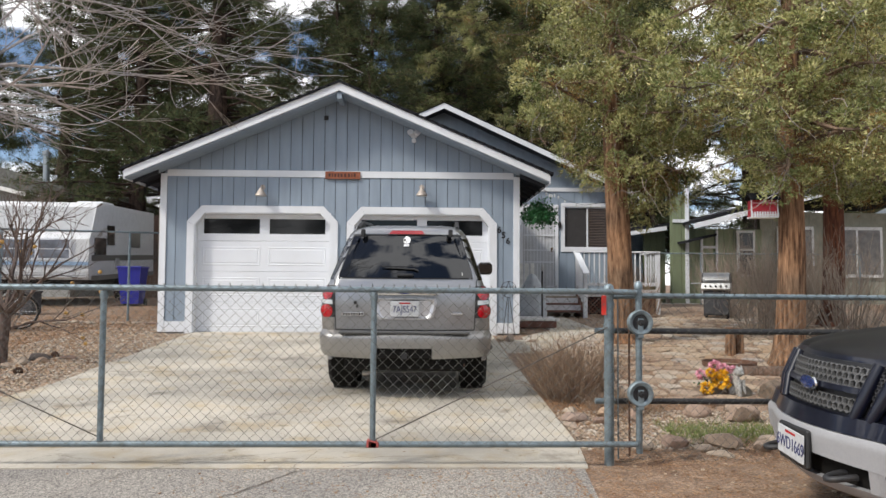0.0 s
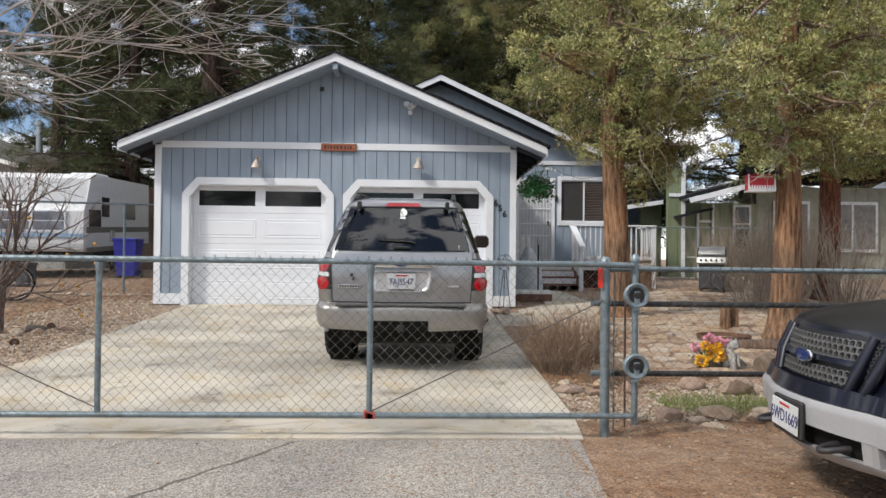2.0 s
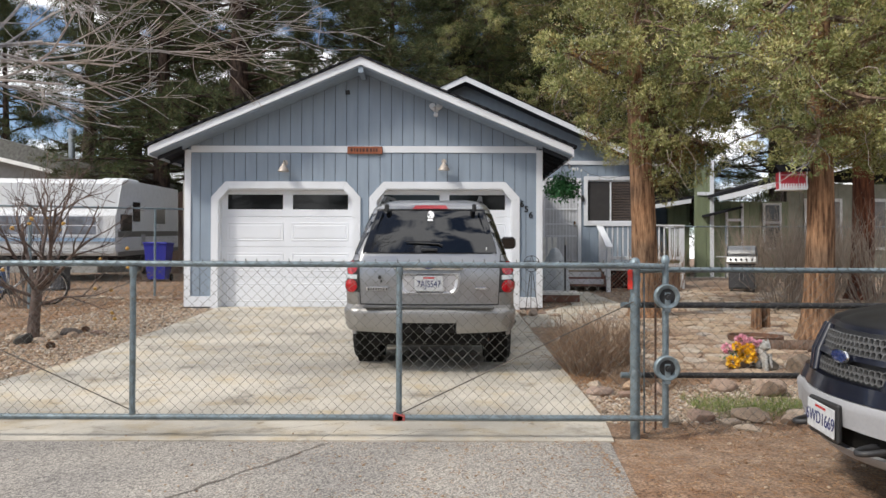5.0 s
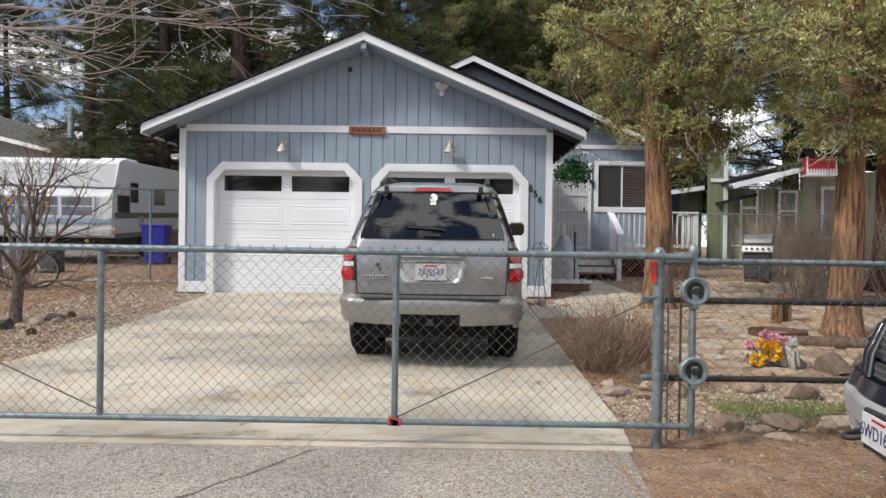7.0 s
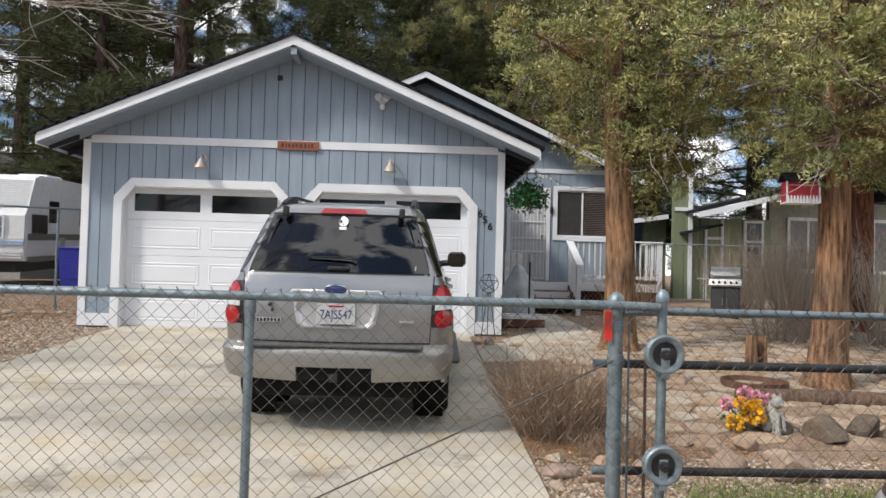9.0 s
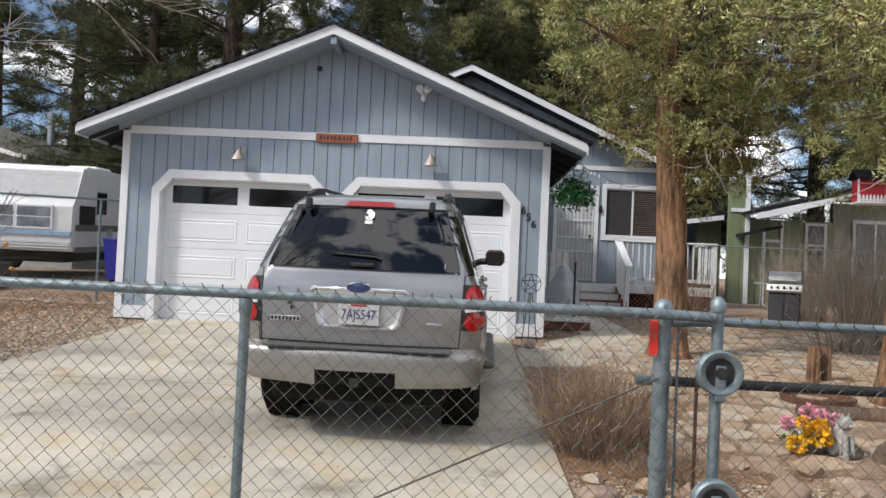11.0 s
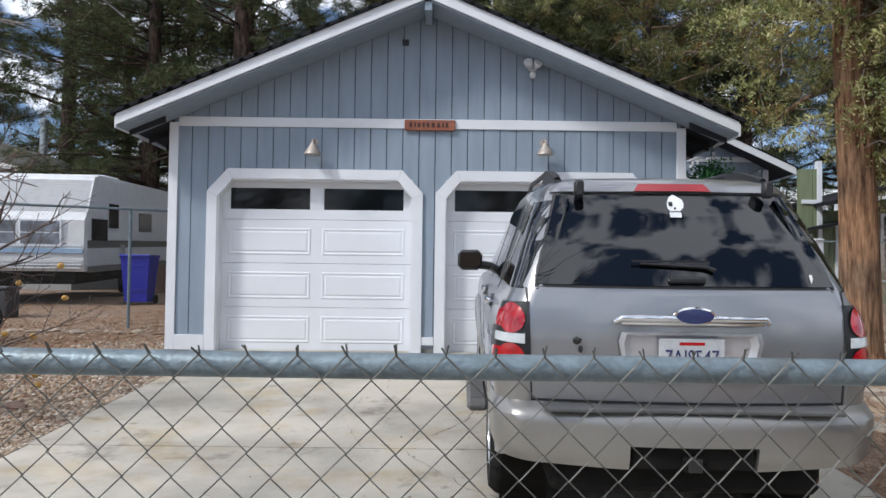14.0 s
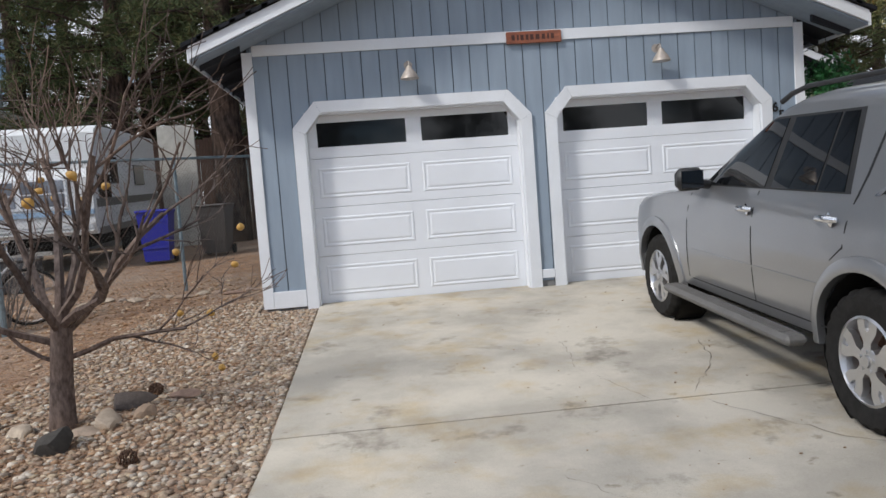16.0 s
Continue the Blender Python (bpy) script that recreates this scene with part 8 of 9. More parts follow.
def flagstones():
    rng = np.random.default_rng(77)
    base = drive_slab("stone_path", [(1.5, 8.55), (9.5, 8.9), (9.0, 12.5), (7.2, 18.2), (5.4, 18.2), (1.35, 13.3), (1.5, 10.5)], "flagstone yard surface of brown dirt joints", z=0.006, mat=DIRT, depth=0.05)
    mats, rest = STONE_FLAG, Soup()
    y = 8.7
    n = 0
    while y < 18.0:
        x = 1.75 + (0.0 if y < 11 else (y - 13.3) * 0.75 if y > 13.3 else 0)
        xe = 8.6 if y < 12.5 else 8.6 - (y - 12.5) * 0.25
        dy = rng.uniform(0.27, 0.38)
        while x < xe:
            w = rng.uniform(0.22, 0.52)
            cx, cy = x + w / 2, y + dy / 2 + rng.normal(0, 0.05)
            if rng.random() < 0.93:
                k = rng.integers(5, 9)
                a = np.sort(rng.uniform(0, 2 * np.pi / k, k) * 0.7 + np.arange(k) * 2 * np.pi / k)
                rx, ry = w / 2 * 1.0, dy / 2 * 1.08
                p = [(rx * (1.0 + rng.normal(0, 0.14)) * math.cos(t), ry * (1.0 + rng.normal(0, 0.14)) * math.sin(t)) for t in a]
                h = rng.uniform(0.012, 0.028)
                v = [(q[0], q[1], 0) for q in p] + [(q[0] * 0.98, q[1] * 0.98, h * 0.8) for q in p] + [(q[0] * 0.9, q[1] * 0.9, h + rng.normal(0, 0.002)) for q in p]
                f = [tuple(range(2 * k, 3 * k))] + [(i, (i + 1) % k, k + (i + 1) % k, k + i) for i in range(k)] + [(k + i, k + (i + 1) % k, 2 * k + (i + 1) % k, 2 * k + i) for i in range(k)]
                if n < 290:
                    o = Soup().add(v, f).part("flagstone", mats, base)
                    o.matrix_basis = pose(cx, cy, ground_z(cx, cy) + 0.006, 2.8)
                else:
                    rest.add(v, f, pose(cx, cy, ground_z(cx, cy) + 0.006, 2.8))
                n += 1
            x += w
        y += dy
    if rest.v:
        rest.part("flagstones", STONE_FLAG_FAR, None, "tan flagstones towards the porch", category="paving", kind="stuff")


STONE_FLAG_FAR = mixed("flagstone_far", [(0.40, 0.28, 0.18), (0.46, 0.36, 0.26), (0.34, 0.24, 0.17), (0.50, 0.42, 0.33), (0.38, 0.33, 0.29)], 0.85, bump=0.6, bscale=14, fine=0.35)
STONE_FLAG = mixed("flagstone", [(0.40, 0.28, 0.18), (0.46, 0.36, 0.26), (0.34, 0.24, 0.17), (0.50, 0.42, 0.33), (0.38, 0.33, 0.29)], 0.85, bump=0.6, bscale=14, per="object", fine=0.35)


def flowers(x, y):
    rng = np.random.default_rng(9)
    t = thing("flower_pot", pose(x, y, ground_z(x, y)), "small metal pot of yellow and pink artificial flowers", "flowers")
    Soup().lathe([(0.05, 0), (0.07, 0.02), (0.085, 0.10), (0.09, 0.105), (0.075, 0.10)], 16, m=pose(0.02, 0, 0)).part("pot", plain("zinc_pot", (0.35, 0.36, 0.37), 0.4, metal=0.7), t, "dull zinc pot", smooth=40)
    s = Soup().rock((0.22, 0, 0.08), (0.1, 0.07, 0.07), 4, 2, 1)
    s.part("pot_liner", STONE, t)
    YEL, PNK = plain("yellow_petal", (0.80, 0.45, 0.015), 0.6, var=0.15), plain("pink_petal", (0.75, 0.36, 0.45), 0.6, var=0.15)
    heads = [(0.03, 0.16, YEL, .10), (-0.11, 0.08, YEL, .085), (0.05, 0.22, YEL, .075), (-0.08, 0.25, YEL, .06), (-0.13, 0.21, PNK, .07), (0.0, 0.31, PNK, .075), (0.12, 0.28, PNK, .065), (0.18, 0.20, PNK, .075), (-0.02, 0.22, PNK, .05), (0.22, 0.27, PNK, .05), (0.10, 0.12, YEL, .05)]
    for hx, hz, mt, r in heads:
        c = rng.normal(0, 1, (1, 3)) * 0.0 + np.array([[hx, (-0.13 if mt is YEL else -0.02) + rng.uniform(-0.03, 0.03), hz]])
        n = 90
        d = rng.normal(size=(n, 3))
        d /= np.linalg.norm(d, axis=1)[:, None]
        me = leaves("flower_head", c + d * r * 0.45, d + rng.normal(0, 0.25, (n, 3)), r * 0.6, r * 0.42, rng, tri=False)
        shown("flower_head", me, mt, t, label="ruffled yellow bloom" if mt is YEL else "ruffled pink bloom")
    s = Soup()
    for hx, hz, mt, r in heads:
        s.tube([(0.02, 0, 0.08), (hx * 0.7, -0.02, hz * 0.7), (hx, -0.04, hz)], 0.004, 4)
    s.part("stems", LEAF_GREEN, t)
    me = clump_leaves("leaves", np.array([[0, -0.02, 0.15], [0.08, -0.02, 0.2], [-0.06, -0.03, 0.14]]), 0.1, 30, 0.05, 0.02, rng)
    shown("leaves", me, LEAF_GREEN, t, label="small green leaves")


flowers(2.86, 9.22)


def cat_statue(x, y):
    s = Soup()
    s.rock((0, 0.02, 0.13), (0.055, 0.075, 0.12), 3, 2, 1.0)
    s.rock((0, -0.03, 0.26), (0.05, 0.05, 0.05), 5, 2, 1.0)
    for sx in (-1, 1):
        s.lathe([(0.018, 0), (0.012, 0.02), (0.001, 0.045)], 6, m=pose(sx * 0.03, -0.03, 0.295))
        s.tube([(sx * 0.028, -0.06, 0.18), (sx * 0.03, -0.075, 0.0)], [0.02, 0.022], 8)
        s.rock((sx * 0.045, 0.02, 0.05), (0.03, 0.06, 0.05), 6, 2, 1)
    s.rock((0, -0.08, 0.25), (0.02, 0.018, 0.016), 7, 1, 1)
    s.tube([(0.05, 0.08, 0.02), (0.09, 0.04, 0.03), (0.10, -0.03, 0.03)], 0.012, 6)
    o = s.part("cat_statue", mixed("striped_grey_plaster", [(0.38, 0.38, 0.36), (0.5, 0.49, 0.46)], 0.7, bump=0.4, bscale=30, fine=0.5), None, "sitting grey striped cat figurine among the stones", smooth=50, category="statue")
    o.matrix_basis = pose(x, y, ground_z(x, y), 0, 0, 20)


cat_statue(3.08, 9.12)


def grill(x, y):
    t = thing("gas_grill", pose(x, y, ground_z(x, y), 0, 0, -28) @ Matrix.Diagonal((0.86, 0.86, 0.96, 1)), "black gas barbecue with steel lid on the flagstones", "barbecue")
    STEEL = plain("stained_steel", (0.45, 0.46, 0.47), 0.35, metal=0.7, var=0.15, grime=0.3)
    Soup().box(-0.32, 0.32, -0.22, 0.22, 0.08, 0.68, 0.015).part("cabinet", INK, t, "black cabinet")
    for sx in (-1, 1):
        Soup().box(sx * 0.155 - 0.15, sx * 0.155 + 0.15, -0.235, -0.22, 0.12, 0.64, 0.006).part("door", plain("grill_door", (0.05, 0.05, 0.055), 0.4), t, "dark grey door")
        Soup().tube([(sx * 0.05, -0.25, 0.3), (sx * 0.05, -0.25, 0.46)], 0.007, 6).part("handle", STEEL, t)
    Soup().prism([(-0.26, 0.68), (0.22, 0.68), (0.22, 0.86), (-0.24, 0.86), (-0.30, 0.72)], "x", -0.36, 0.36).part("fire_box", STEEL, t, "steel control panel")
    for k in range(5):
        Soup().lathe([(0.028, 0), (0.026, 0.02), (0.018, 0.03)], 12, m=pose(-0.26 + 0.13 * k, -0.285, 0.78, 78, 0, 0)).part("knob", INK, t, "black control knob", smooth=40)
    a = np.linspace(0, math.pi * 0.95, 10)
    prof = [(0.22, 0.86)] + [(-0.02 + 0.24 * math.cos(q), 0.86 + 0.25 * math.sin(q)) for q in a] + [(-0.26, 0.86)]
    Soup().prism(prof, "x", -0.33, 0.33).part("lid", plain("dark_steel", (0.2, 0.205, 0.21), 0.35, metal=0.6, var=0.2, grime=0.4), t, "rounded dark steel lid", smooth=40, fix=True)
    for sx in (-1, 1):
        Soup().prism(prof, "x", sx * 0.345 - 0.016, sx * 0.345 + 0.016).part("lid_end", INK, t, "black lid end", fix=True)
        Soup().box(sx * 0.5 - 0.14, sx * 0.5 + 0.14, -0.2, 0.2, 0.83, 0.86, 0.006).part("side_shelf", STEEL, t) if sx < 0 else None
        for yy in (-0.17, 0.17):
            Soup().lathe([(0.035, -0.015), (0.035, 0.015)], 12, m=pose(sx * 0.27, yy, 0.04, 0, 90, 0)).part("castor", RUBBER, t)
    Soup().tube([(-0.26, -0.30, 0.93), (0.26, -0.30, 0.93)], 0.012, 8).part("lid_handle", STEEL, t, smooth=40)


grill(6.45, 17.9)


def bird_feeder():
    x, y, z = 4.26, 10.85, 2.06
    t = thing("bird_feeder", pose(x - 0.05, y, z + 0.02, 0, 0, -8) @ Matrix.Diagonal((0.86, 0.86, 0.92, 1)), "red house-shaped bird feeder with white pickets fixed to a tree", "bird feeder")
    RED = plain("red_feeder_paint", (0.42, 0.02, 0.035), 0.6, var=0.15, bump=0.1)
    Soup().box(-0.20, 0.20, -0.12, 0.14, 0.0, 0.02, 0.003).part("floor", TRIM, t)
    Soup().box(-0.19, 0.19, -0.09, 0.13, 0.02, 0.26, 0.004).part("walls", RED, t, "red painted walls")
    Soup().prism([(-0.16, 0.25), (0.02, 0.355), (0.17, 0.27), (0.17, 0.285), (0.02, 0.375), (-0.17, 0.262)], "x", -0.225, 0.225).part("roof", SHINGLE, t, "black shingle roof", fix=True)
    for k in range(11):
        px = -0.19 + k * 0.038
        Soup().prism([(px - 0.011, 0.0), (px + 0.011, 0.0), (px + 0.011, 0.075), (px, 0.095), (px - 0.011, 0.075)], "y", -0.125, -0.118).part("picket", TRIM, t, "white picket")
    Soup().box(-0.2, 0.2, -0.118, -0.112, 0.03, 0.045).part("picket_rail", TRIM, t)
    for sx in (-1, 1):
        Soup().box(sx * 0.195 - 0.008, sx * 0.195 + 0.008, -0.1, -0.084, 0.02, 0.26).part("corner_trim", TRIM, t)
    Soup().box(-0.2, 0.2, -0.104, -0.088, 0.205, 0.222).part("eave_trim", plain("pink_trim", (0.6, 0.25, 0.28), 0.6), t)
    Soup().box(-0.03, 0.3, 0.13, 0.16, 0.05, 0.09, 0.004).part("bracket", BLACK_PIPE, t)


bird_feeder()


def wind_chime(x, y, z):
    t = thing("wind_chime", pose(x, y, z), "silver tubular wind chime hanging from a juniper limb", "wind chime")
    Soup().lathe([(0.06, 0), (0.06, 0.015)], 16).part("disc", LAMP_METAL, t)
    for k in range(5):
        a = k * 1.256
        Soup().tube([(0.045 * math.cos(a), 0.045 * math.sin(a), -0.05), (0.045 * math.cos(a), 0.045 * math.sin(a), -0.42 - 0.03 * k)], 0.009, 8).part("tube", CHROME, t, "silver tube")
    Soup().tube([(0, 0, 0.015), (0, 0, 0.3)], 0.003, 4).part("cord", INK, t)


wind_chime(5.85, 10.6, 2.75)


def stump(x, y, r, h, label):
    t = thing("tree_stump", pose(x, y, ground_z(x, y)), label, "stump", "stumps")
    s = Soup()
    trunk_soup(s, [(0, 0, -0.05), (0, 0, 0.05), (0, 0, h * 0.6), (0, 0, h)], [r * 1.15, r * 1.05, r * 0.95, r * 0.95], 16, 6, 0.05, 3)
    s.part("wood", BARK_CEDAR, t, "weathered split wood")


stump(4.28, 12.1, 0.075, 0.42, "weathered upright log post in the yard")
stump(4.46, 12.2, 0.07, 0.40, "weathered upright log post in the yard")
t = thing("log", pose(3.9, 10.25, ground_z(3.9, 10.25) + 0.05, 0, 0, -8), "weathered fallen log bordering the flower bed", "log")
Soup().tube([(-0.6, 0, 0.0), (0.3, 0.02, 0.01), (1.3, 0, 0.0), (2.0, 0.05, 0.0)], [0.075, 0.085, 0.08, 0.06], 12).part("wood", bark("old_log_bark", (0.24, 0.17, 0.13), (0.11, 0.075, 0.055)), t, smooth=50)
t = thing("metal_ring", pose(3.75, 10.9, ground_z(3.75, 10.9)), "rusty iron fire ring sunk in the ground", "fire ring")
Soup().lathe([(0.33, -0.02), (0.35, 0.10), (0.33, 0.10), (0.31, -0.02)], 26, caps=False).part("ring", RUST, t, smooth=40)
tag = Soup().box(-0.045, 0.045, -0.006, 0.0, -0.1, 0.1, 0.004).part("reflector", plain("red_reflector", (0.6, 0.02, 0.01), 0.3, coat=0.5), None, "red reflector strip tied to the gate post", category="reflector")
tag.matrix_basis = pose(0.985, FY - 0.036, 1.02, 0, 0, -20)
tag.scale = (0.4, 1, 0.72)


# ---- neighbours ----
def green_house():
    yw = 24.0
    g = thing("green_house", pose(5.7, yw, ground_z(7, yw)), "green sided house with white trim and grey roofs beyond the yard", "house")
    inv = pose(7, yw, ground_z(7, yw)).inverted()

    def put(s, name, mat, label="", **k):
        ob = s.part(name, mat, g, label, **k)
        ob.matrix_parent_inverse = inv
        return ob

    z0 = 0.45
    def clad(x0, x1, y, zb, zt, step=0.3):
        s = Soup()
        siding_wall(s, lambda x: (zb, zt), x0, x1, y, groove=step, thick=0.05)
        s.box(x0, x1, y + 0.04, y + 0.2, zb, zt)
        return s
    put(clad(8.12, 8.8, 24.6, z0, 2.9, 0.2), "siding", GRASSY, "green grooved siding")
    put(Soup().prism([(7.5, 2.86), (9.0, 3.08), (9.0, 3.18), (7.5, 2.96)], "y", 24.1, 30), "low_roof", SHINGLE, fix=True)
    put(Soup().prism([(7.5, 2.74), (8.68, 2.92), (8.68, 3.05), (7.5, 2.87)], "y", 24.06, 24.1), "fascia", TRIM, "white fascia", fix=True)
    put(clad(8.68, 9.1, 23.6, z0, 4.0), "siding", GRASSY)
    put(Soup().box(9.09, 9.2, 23.55, 23.7, z0, 4.2), "corner_board", TRIM)
    put(Soup().box(8.70, 9.09, 23.56, 23.6, 3.12, 3.22), "trim_board", TRIM)
    put(clad(9.2, 11.6, 23.8, z0, 2.95), "siding", GRASSY)
    put(Soup().prism([(8.85, 2.44), (9.85, 2.68), (9.85, 2.75), (8.85, 2.51)], "y", 23.0, 23.8), "small_roof", SHINGLE, fix=True)
    for x0, x1, za, zb in ((9.64, 9.71, 0.5, 2.7), (9.71, 10.12, 2.33, 2.41), (10.12, 10.19, 0.5, 2.9)):
        put(Soup().box(x0, x1, 23.74, 23.8, za, zb), "trim_board", TRIM)
    gw = put(Soup().box(10.78, 11.36, 23.72, 23.78, 1.45, 2.9), "window_frame", WHITE_PAINT, "white window frame")
    for za, zb in ((1.52, 2.26), (2.33, 2.83)):
        put(Soup().box(10.86, 11.28, 23.70, 23.722, za, zb), "pane", HOUSE_GLASS, "dark pane")
    # veranda with a sloping roof and windows
    put(clad(11.6, 17.5, 23.9, z0, 3.5, 0.4), "siding", plain("grey_green_paint", (0.27, 0.27, 0.215), 0.8, var=0.15))
    put(Soup().prism([(9.02, 2.86), (13.2, 3.93), (13.2, 4.08), (9.02, 3.01)], "y", 22.6, 22.66), "fascia", TRIM, "white sloping fascia", fix=True)
    put(Soup().prism([(9.02, 3.02), (13.2, 4.09), (18, 4.09), (18, 4.24), (13.2, 4.24), (9.02, 3.12)], "y", 22.6, 29), "roof", SHINGLE, fix=True)
    for x0, x1 in ((12.2, 13.2), (13.9, 15.4), (16.0, 17.0)):
        put(Soup().box(x0 - 0.09, x1 + 0.09, 23.82, 23.86, 1.45, 3.05), "window_frame", WHITE_PAINT, "white window frame")
        put(Soup().box(x0, x1, 23.80, 23.822, 1.55, 2.95), "pane", plain("curtained_pane", (0.16, 0.15, 0.14), 0.3, var=0.3), "grey curtained pane")
        put(Soup().box((x0 + x1) / 2 - 0.03, (x0 + x1) / 2 + 0.03, 23.78, 23.80, 1.55, 2.95), "mullion", WHITE_PAINT)
    put(Soup().box(7.5, 12.5, 22.95, 23.3, 0.42, 0.62, 0.02), "plinth", CONCRETE)
    put(clad(17.5, 24, 24, z0, 3.2, 0.4), "siding", WHITE_PAINT)
    put(Soup().prism([(17.2, 3.2), (24.4, 3.2), (20.8, 4.9)], "y", 23.7, 30), "roof", plain("blue_grey_roof", (0.14, 0.16, 0.18), 0.9, var=0.2, scale=8), fix=True)


green_house()
# small blue shed wall seen past the porch
t = thing("shed", pose(6.3, 26, ground_z(6, 26)), "small pale blue garden shed beyond the porch", "shed")
Soup().box(-0.1, 1.3, 0, 2, 0, 2.3).part("wall", plain("pale_blue_paint", (0.22, 0.30, 0.38), 0.7), t)
Soup().prism([(-0.25, 2.3), (1.45, 2.3), (0.6, 2.75)], "y", -0.15, 2.1).part("roof", SHINGLE, t, fix=True)


def side_chain_fence(points, h, name_label, mesh=True):
    for (xa, ya), (xb, yb) in zip(points[:-1], points[1:]):
        L = math.hypot(xb - xa, yb - ya)
        ang = math.degrees(math.atan2(yb - ya, xb - xa))
        g = thing("chain_link_fence", pose(xa, ya, ground_z(xa, ya), 0, 0, ang), name_label, "fence")
        dz = ground_z(xb, yb) - ground_z(xa, ya)
        Soup().tube([(0, 0, h), (L, 0, h + dz)], 0.019, 8).part("top_rail", GALV, g, "thin grey top rail", smooth=40)
        n = max(1, round(L / 2.4))
        for k in range(n + 1):
            u = k / n
            Soup().tube([(L * u, 0, dz * u - 0.1), (L * u, 0, h + dz * u)], 0.024 if k % n else 0.032, 8).part("post", GALV, g, "grey metal post", smooth=40)
        s = Soup()
        half = 0.03
        m = int(L / half)
        zz = 0.03
        for i in range(m):
            x = i * half
            u = x / L
            rows = int(h / half)
            pts = [(x + half / 2 + (1 if (k + i) % 2 else -1) * half / 2, 0.0, k * half + dz * u) for k in range(0, rows + 1)]
            s.tube(pts, 0.0016, 3, caps=False)
        s.part("chain_link_mesh", WIRE, g, "grey wire mesh")


side_chain_fence([(-5.15, 18.9), (-7.9, 14.4), (-10.6, 13.2), (-13.5, 12.8)], 1.86, "grey chain-link side fence before the trailer")
side_chain_fence([(5.45, 22.4), (12.5, 22.3)], 1.5, "grey chain-link fence behind the porch")


def trailer():
    m = pose(-8.85, 20.0, ground_z(0, 20) + 0.02, 2.2, 0, 5) @ Matrix.Diagonal((0.92, 0.95, 0.90, 1))
    t = thing("travel_trailer", m, "old white and grey travel trailer with windows behind the side fence", "trailer")
    SKIN = plain("ribbed_white_aluminium", (0.62, 0.63, 0.64), 0.45, var=0.06, bump=0.1, grime=0.3, grime_color=(0.35, 0.33, 0.3))
    W, L = 3.6, 6.0
    prof = [(0.0, 0.75), (-0.10, 1.0), (-0.06, 1.9), (0.10, 2.1), (0.45, 2.85), (0.7, 2.98), (L, 2.98), (L, 0.75)]
    pr = [(y, z) for y, z in prof]
    body = Soup().prism(pr, "x", -W, 0.0)
    body.part("body", SKIN, t, "white aluminium body", fix=True)
    s = Soup()
    for k in range(26):
        z = 0.8 + k * 0.083
        s.box(0.0, 0.012, 0.02 if z < 2.1 else 0.1 + (z - 2.1) * 0.45, L, z, z + 0.035)
    for k in range(16):
        u = k / 16
        y, z = 0.10 + 0.35 * u, 2.1 + 0.75 * u
        s.box(-W + 0.05, -0.05, y - 0.012, y + 0.02, z, z + 0.025)
    for k in range(8):
        s.box(-W + 0.05, -0.05, -0.10, -0.03, 0.82 + k * 0.07, 0.85 + k * 0.07)
    s.part("ribs", SKIN, t, "pressed ribs")
    Soup().box(0.004, 0.016, 0.1, L, 1.28, 1.45).part("stripe", plain("brown_grey_stripe", (0.10, 0.095, 0.085), 0.5), t, "dark brown-grey stripe")
    Soup().box(0.004, 0.016, 0.1, L, 0.72, 0.86).part("stripe", plain("brown_grey_skirt", (0.14, 0.13, 0.12), 0.5), t)
    for y0, y1, z0, z1 in ((1.3, 1.9, 1.75, 2.35), (3.4, 4.4, 1.7, 2.2)):
        Soup().box(0.0, 0.03, y0, y1, z0, z1, 0.01).part("window", HOUSE_GLASS, t, "dark side window")
    Soup().box(0.0, 0.03, 0.3, 1.2, 1.45, 1.95, 0.01).part("window", HOUSE_GLASS, t, "dark corner window")
    for x0, x1 in ((-3.2, -2.5), (-2.4, -1.4), (-1.3, -0.5)):
        Soup().box(x0 - 0.05, x1 + 0.05, -0.13, -0.08, 1.30, 1.92, 0.01).part("window_frame", TRIM, t, "white window frame")
        Soup().box(x0, x1, -0.14, -0.125, 1.36, 1.60, 0.005).box(x0, x1, -0.14, -0.125, 1.63, 1.87, 0.005).part("pane", plain("curtained_glass", (0.18, 0.20, 0.24), 0.15, var=0.5, scale=3), t, "curtained pane")
    Soup().box(-W, 0.0, -0.14, -0.06, 1.16, 1.26).part("stripe", plain("light_blue_stripe", (0.25, 0.36, 0.5), 0.5), t, "light blue stripe")
    Soup().box(-1.3, -0.5, 2.4, 3.4, 2.98, 3.14, 0.04).part("roof_vent", TRIM, t, "white roof vent")
    Soup().box(0.0, 0.05, 2.0, 2.3, 1.0, 1.35, 0.01).part("hatch", plain("grey_hatch", (0.3, 0.3, 0.3), 0.5), t)
    for y in (3.0, 3.85):
        Soup().lathe([(0.15, -0.1), (0.33, -0.11), (0.36, -0.05), (0.36, 0.05), (0.33, 0.11), (0.15, 0.1)], 20, m=pose(-0.15, y, 0.36, 0, 90, 0)).part("tyre", RUBBER, t, smooth=40)
        Soup().lathe([(0.15, -0.1), (0.33, -0.11), (0.36, -0.05), (0.36, 0.05), (0.33, 0.11), (0.15, 0.1)], 20, m=pose(-W + 0.15, y, 0.36, 0, 90, 0)).part("tyre", RUBBER, t, smooth=40)
    Soup().box(-W + 0.3, -0.3, 0.2, L - 0.2, 0.45, 0.75).part("chassis", UNDER, t)
    Soup().tube([(-2.6, 0.1, 0.55), (-1.8, -1.1, 0.5), (-1.0, 0.1, 0.55)], 0.05, 8).part("tow_bar", UNDER, t)


trailer()


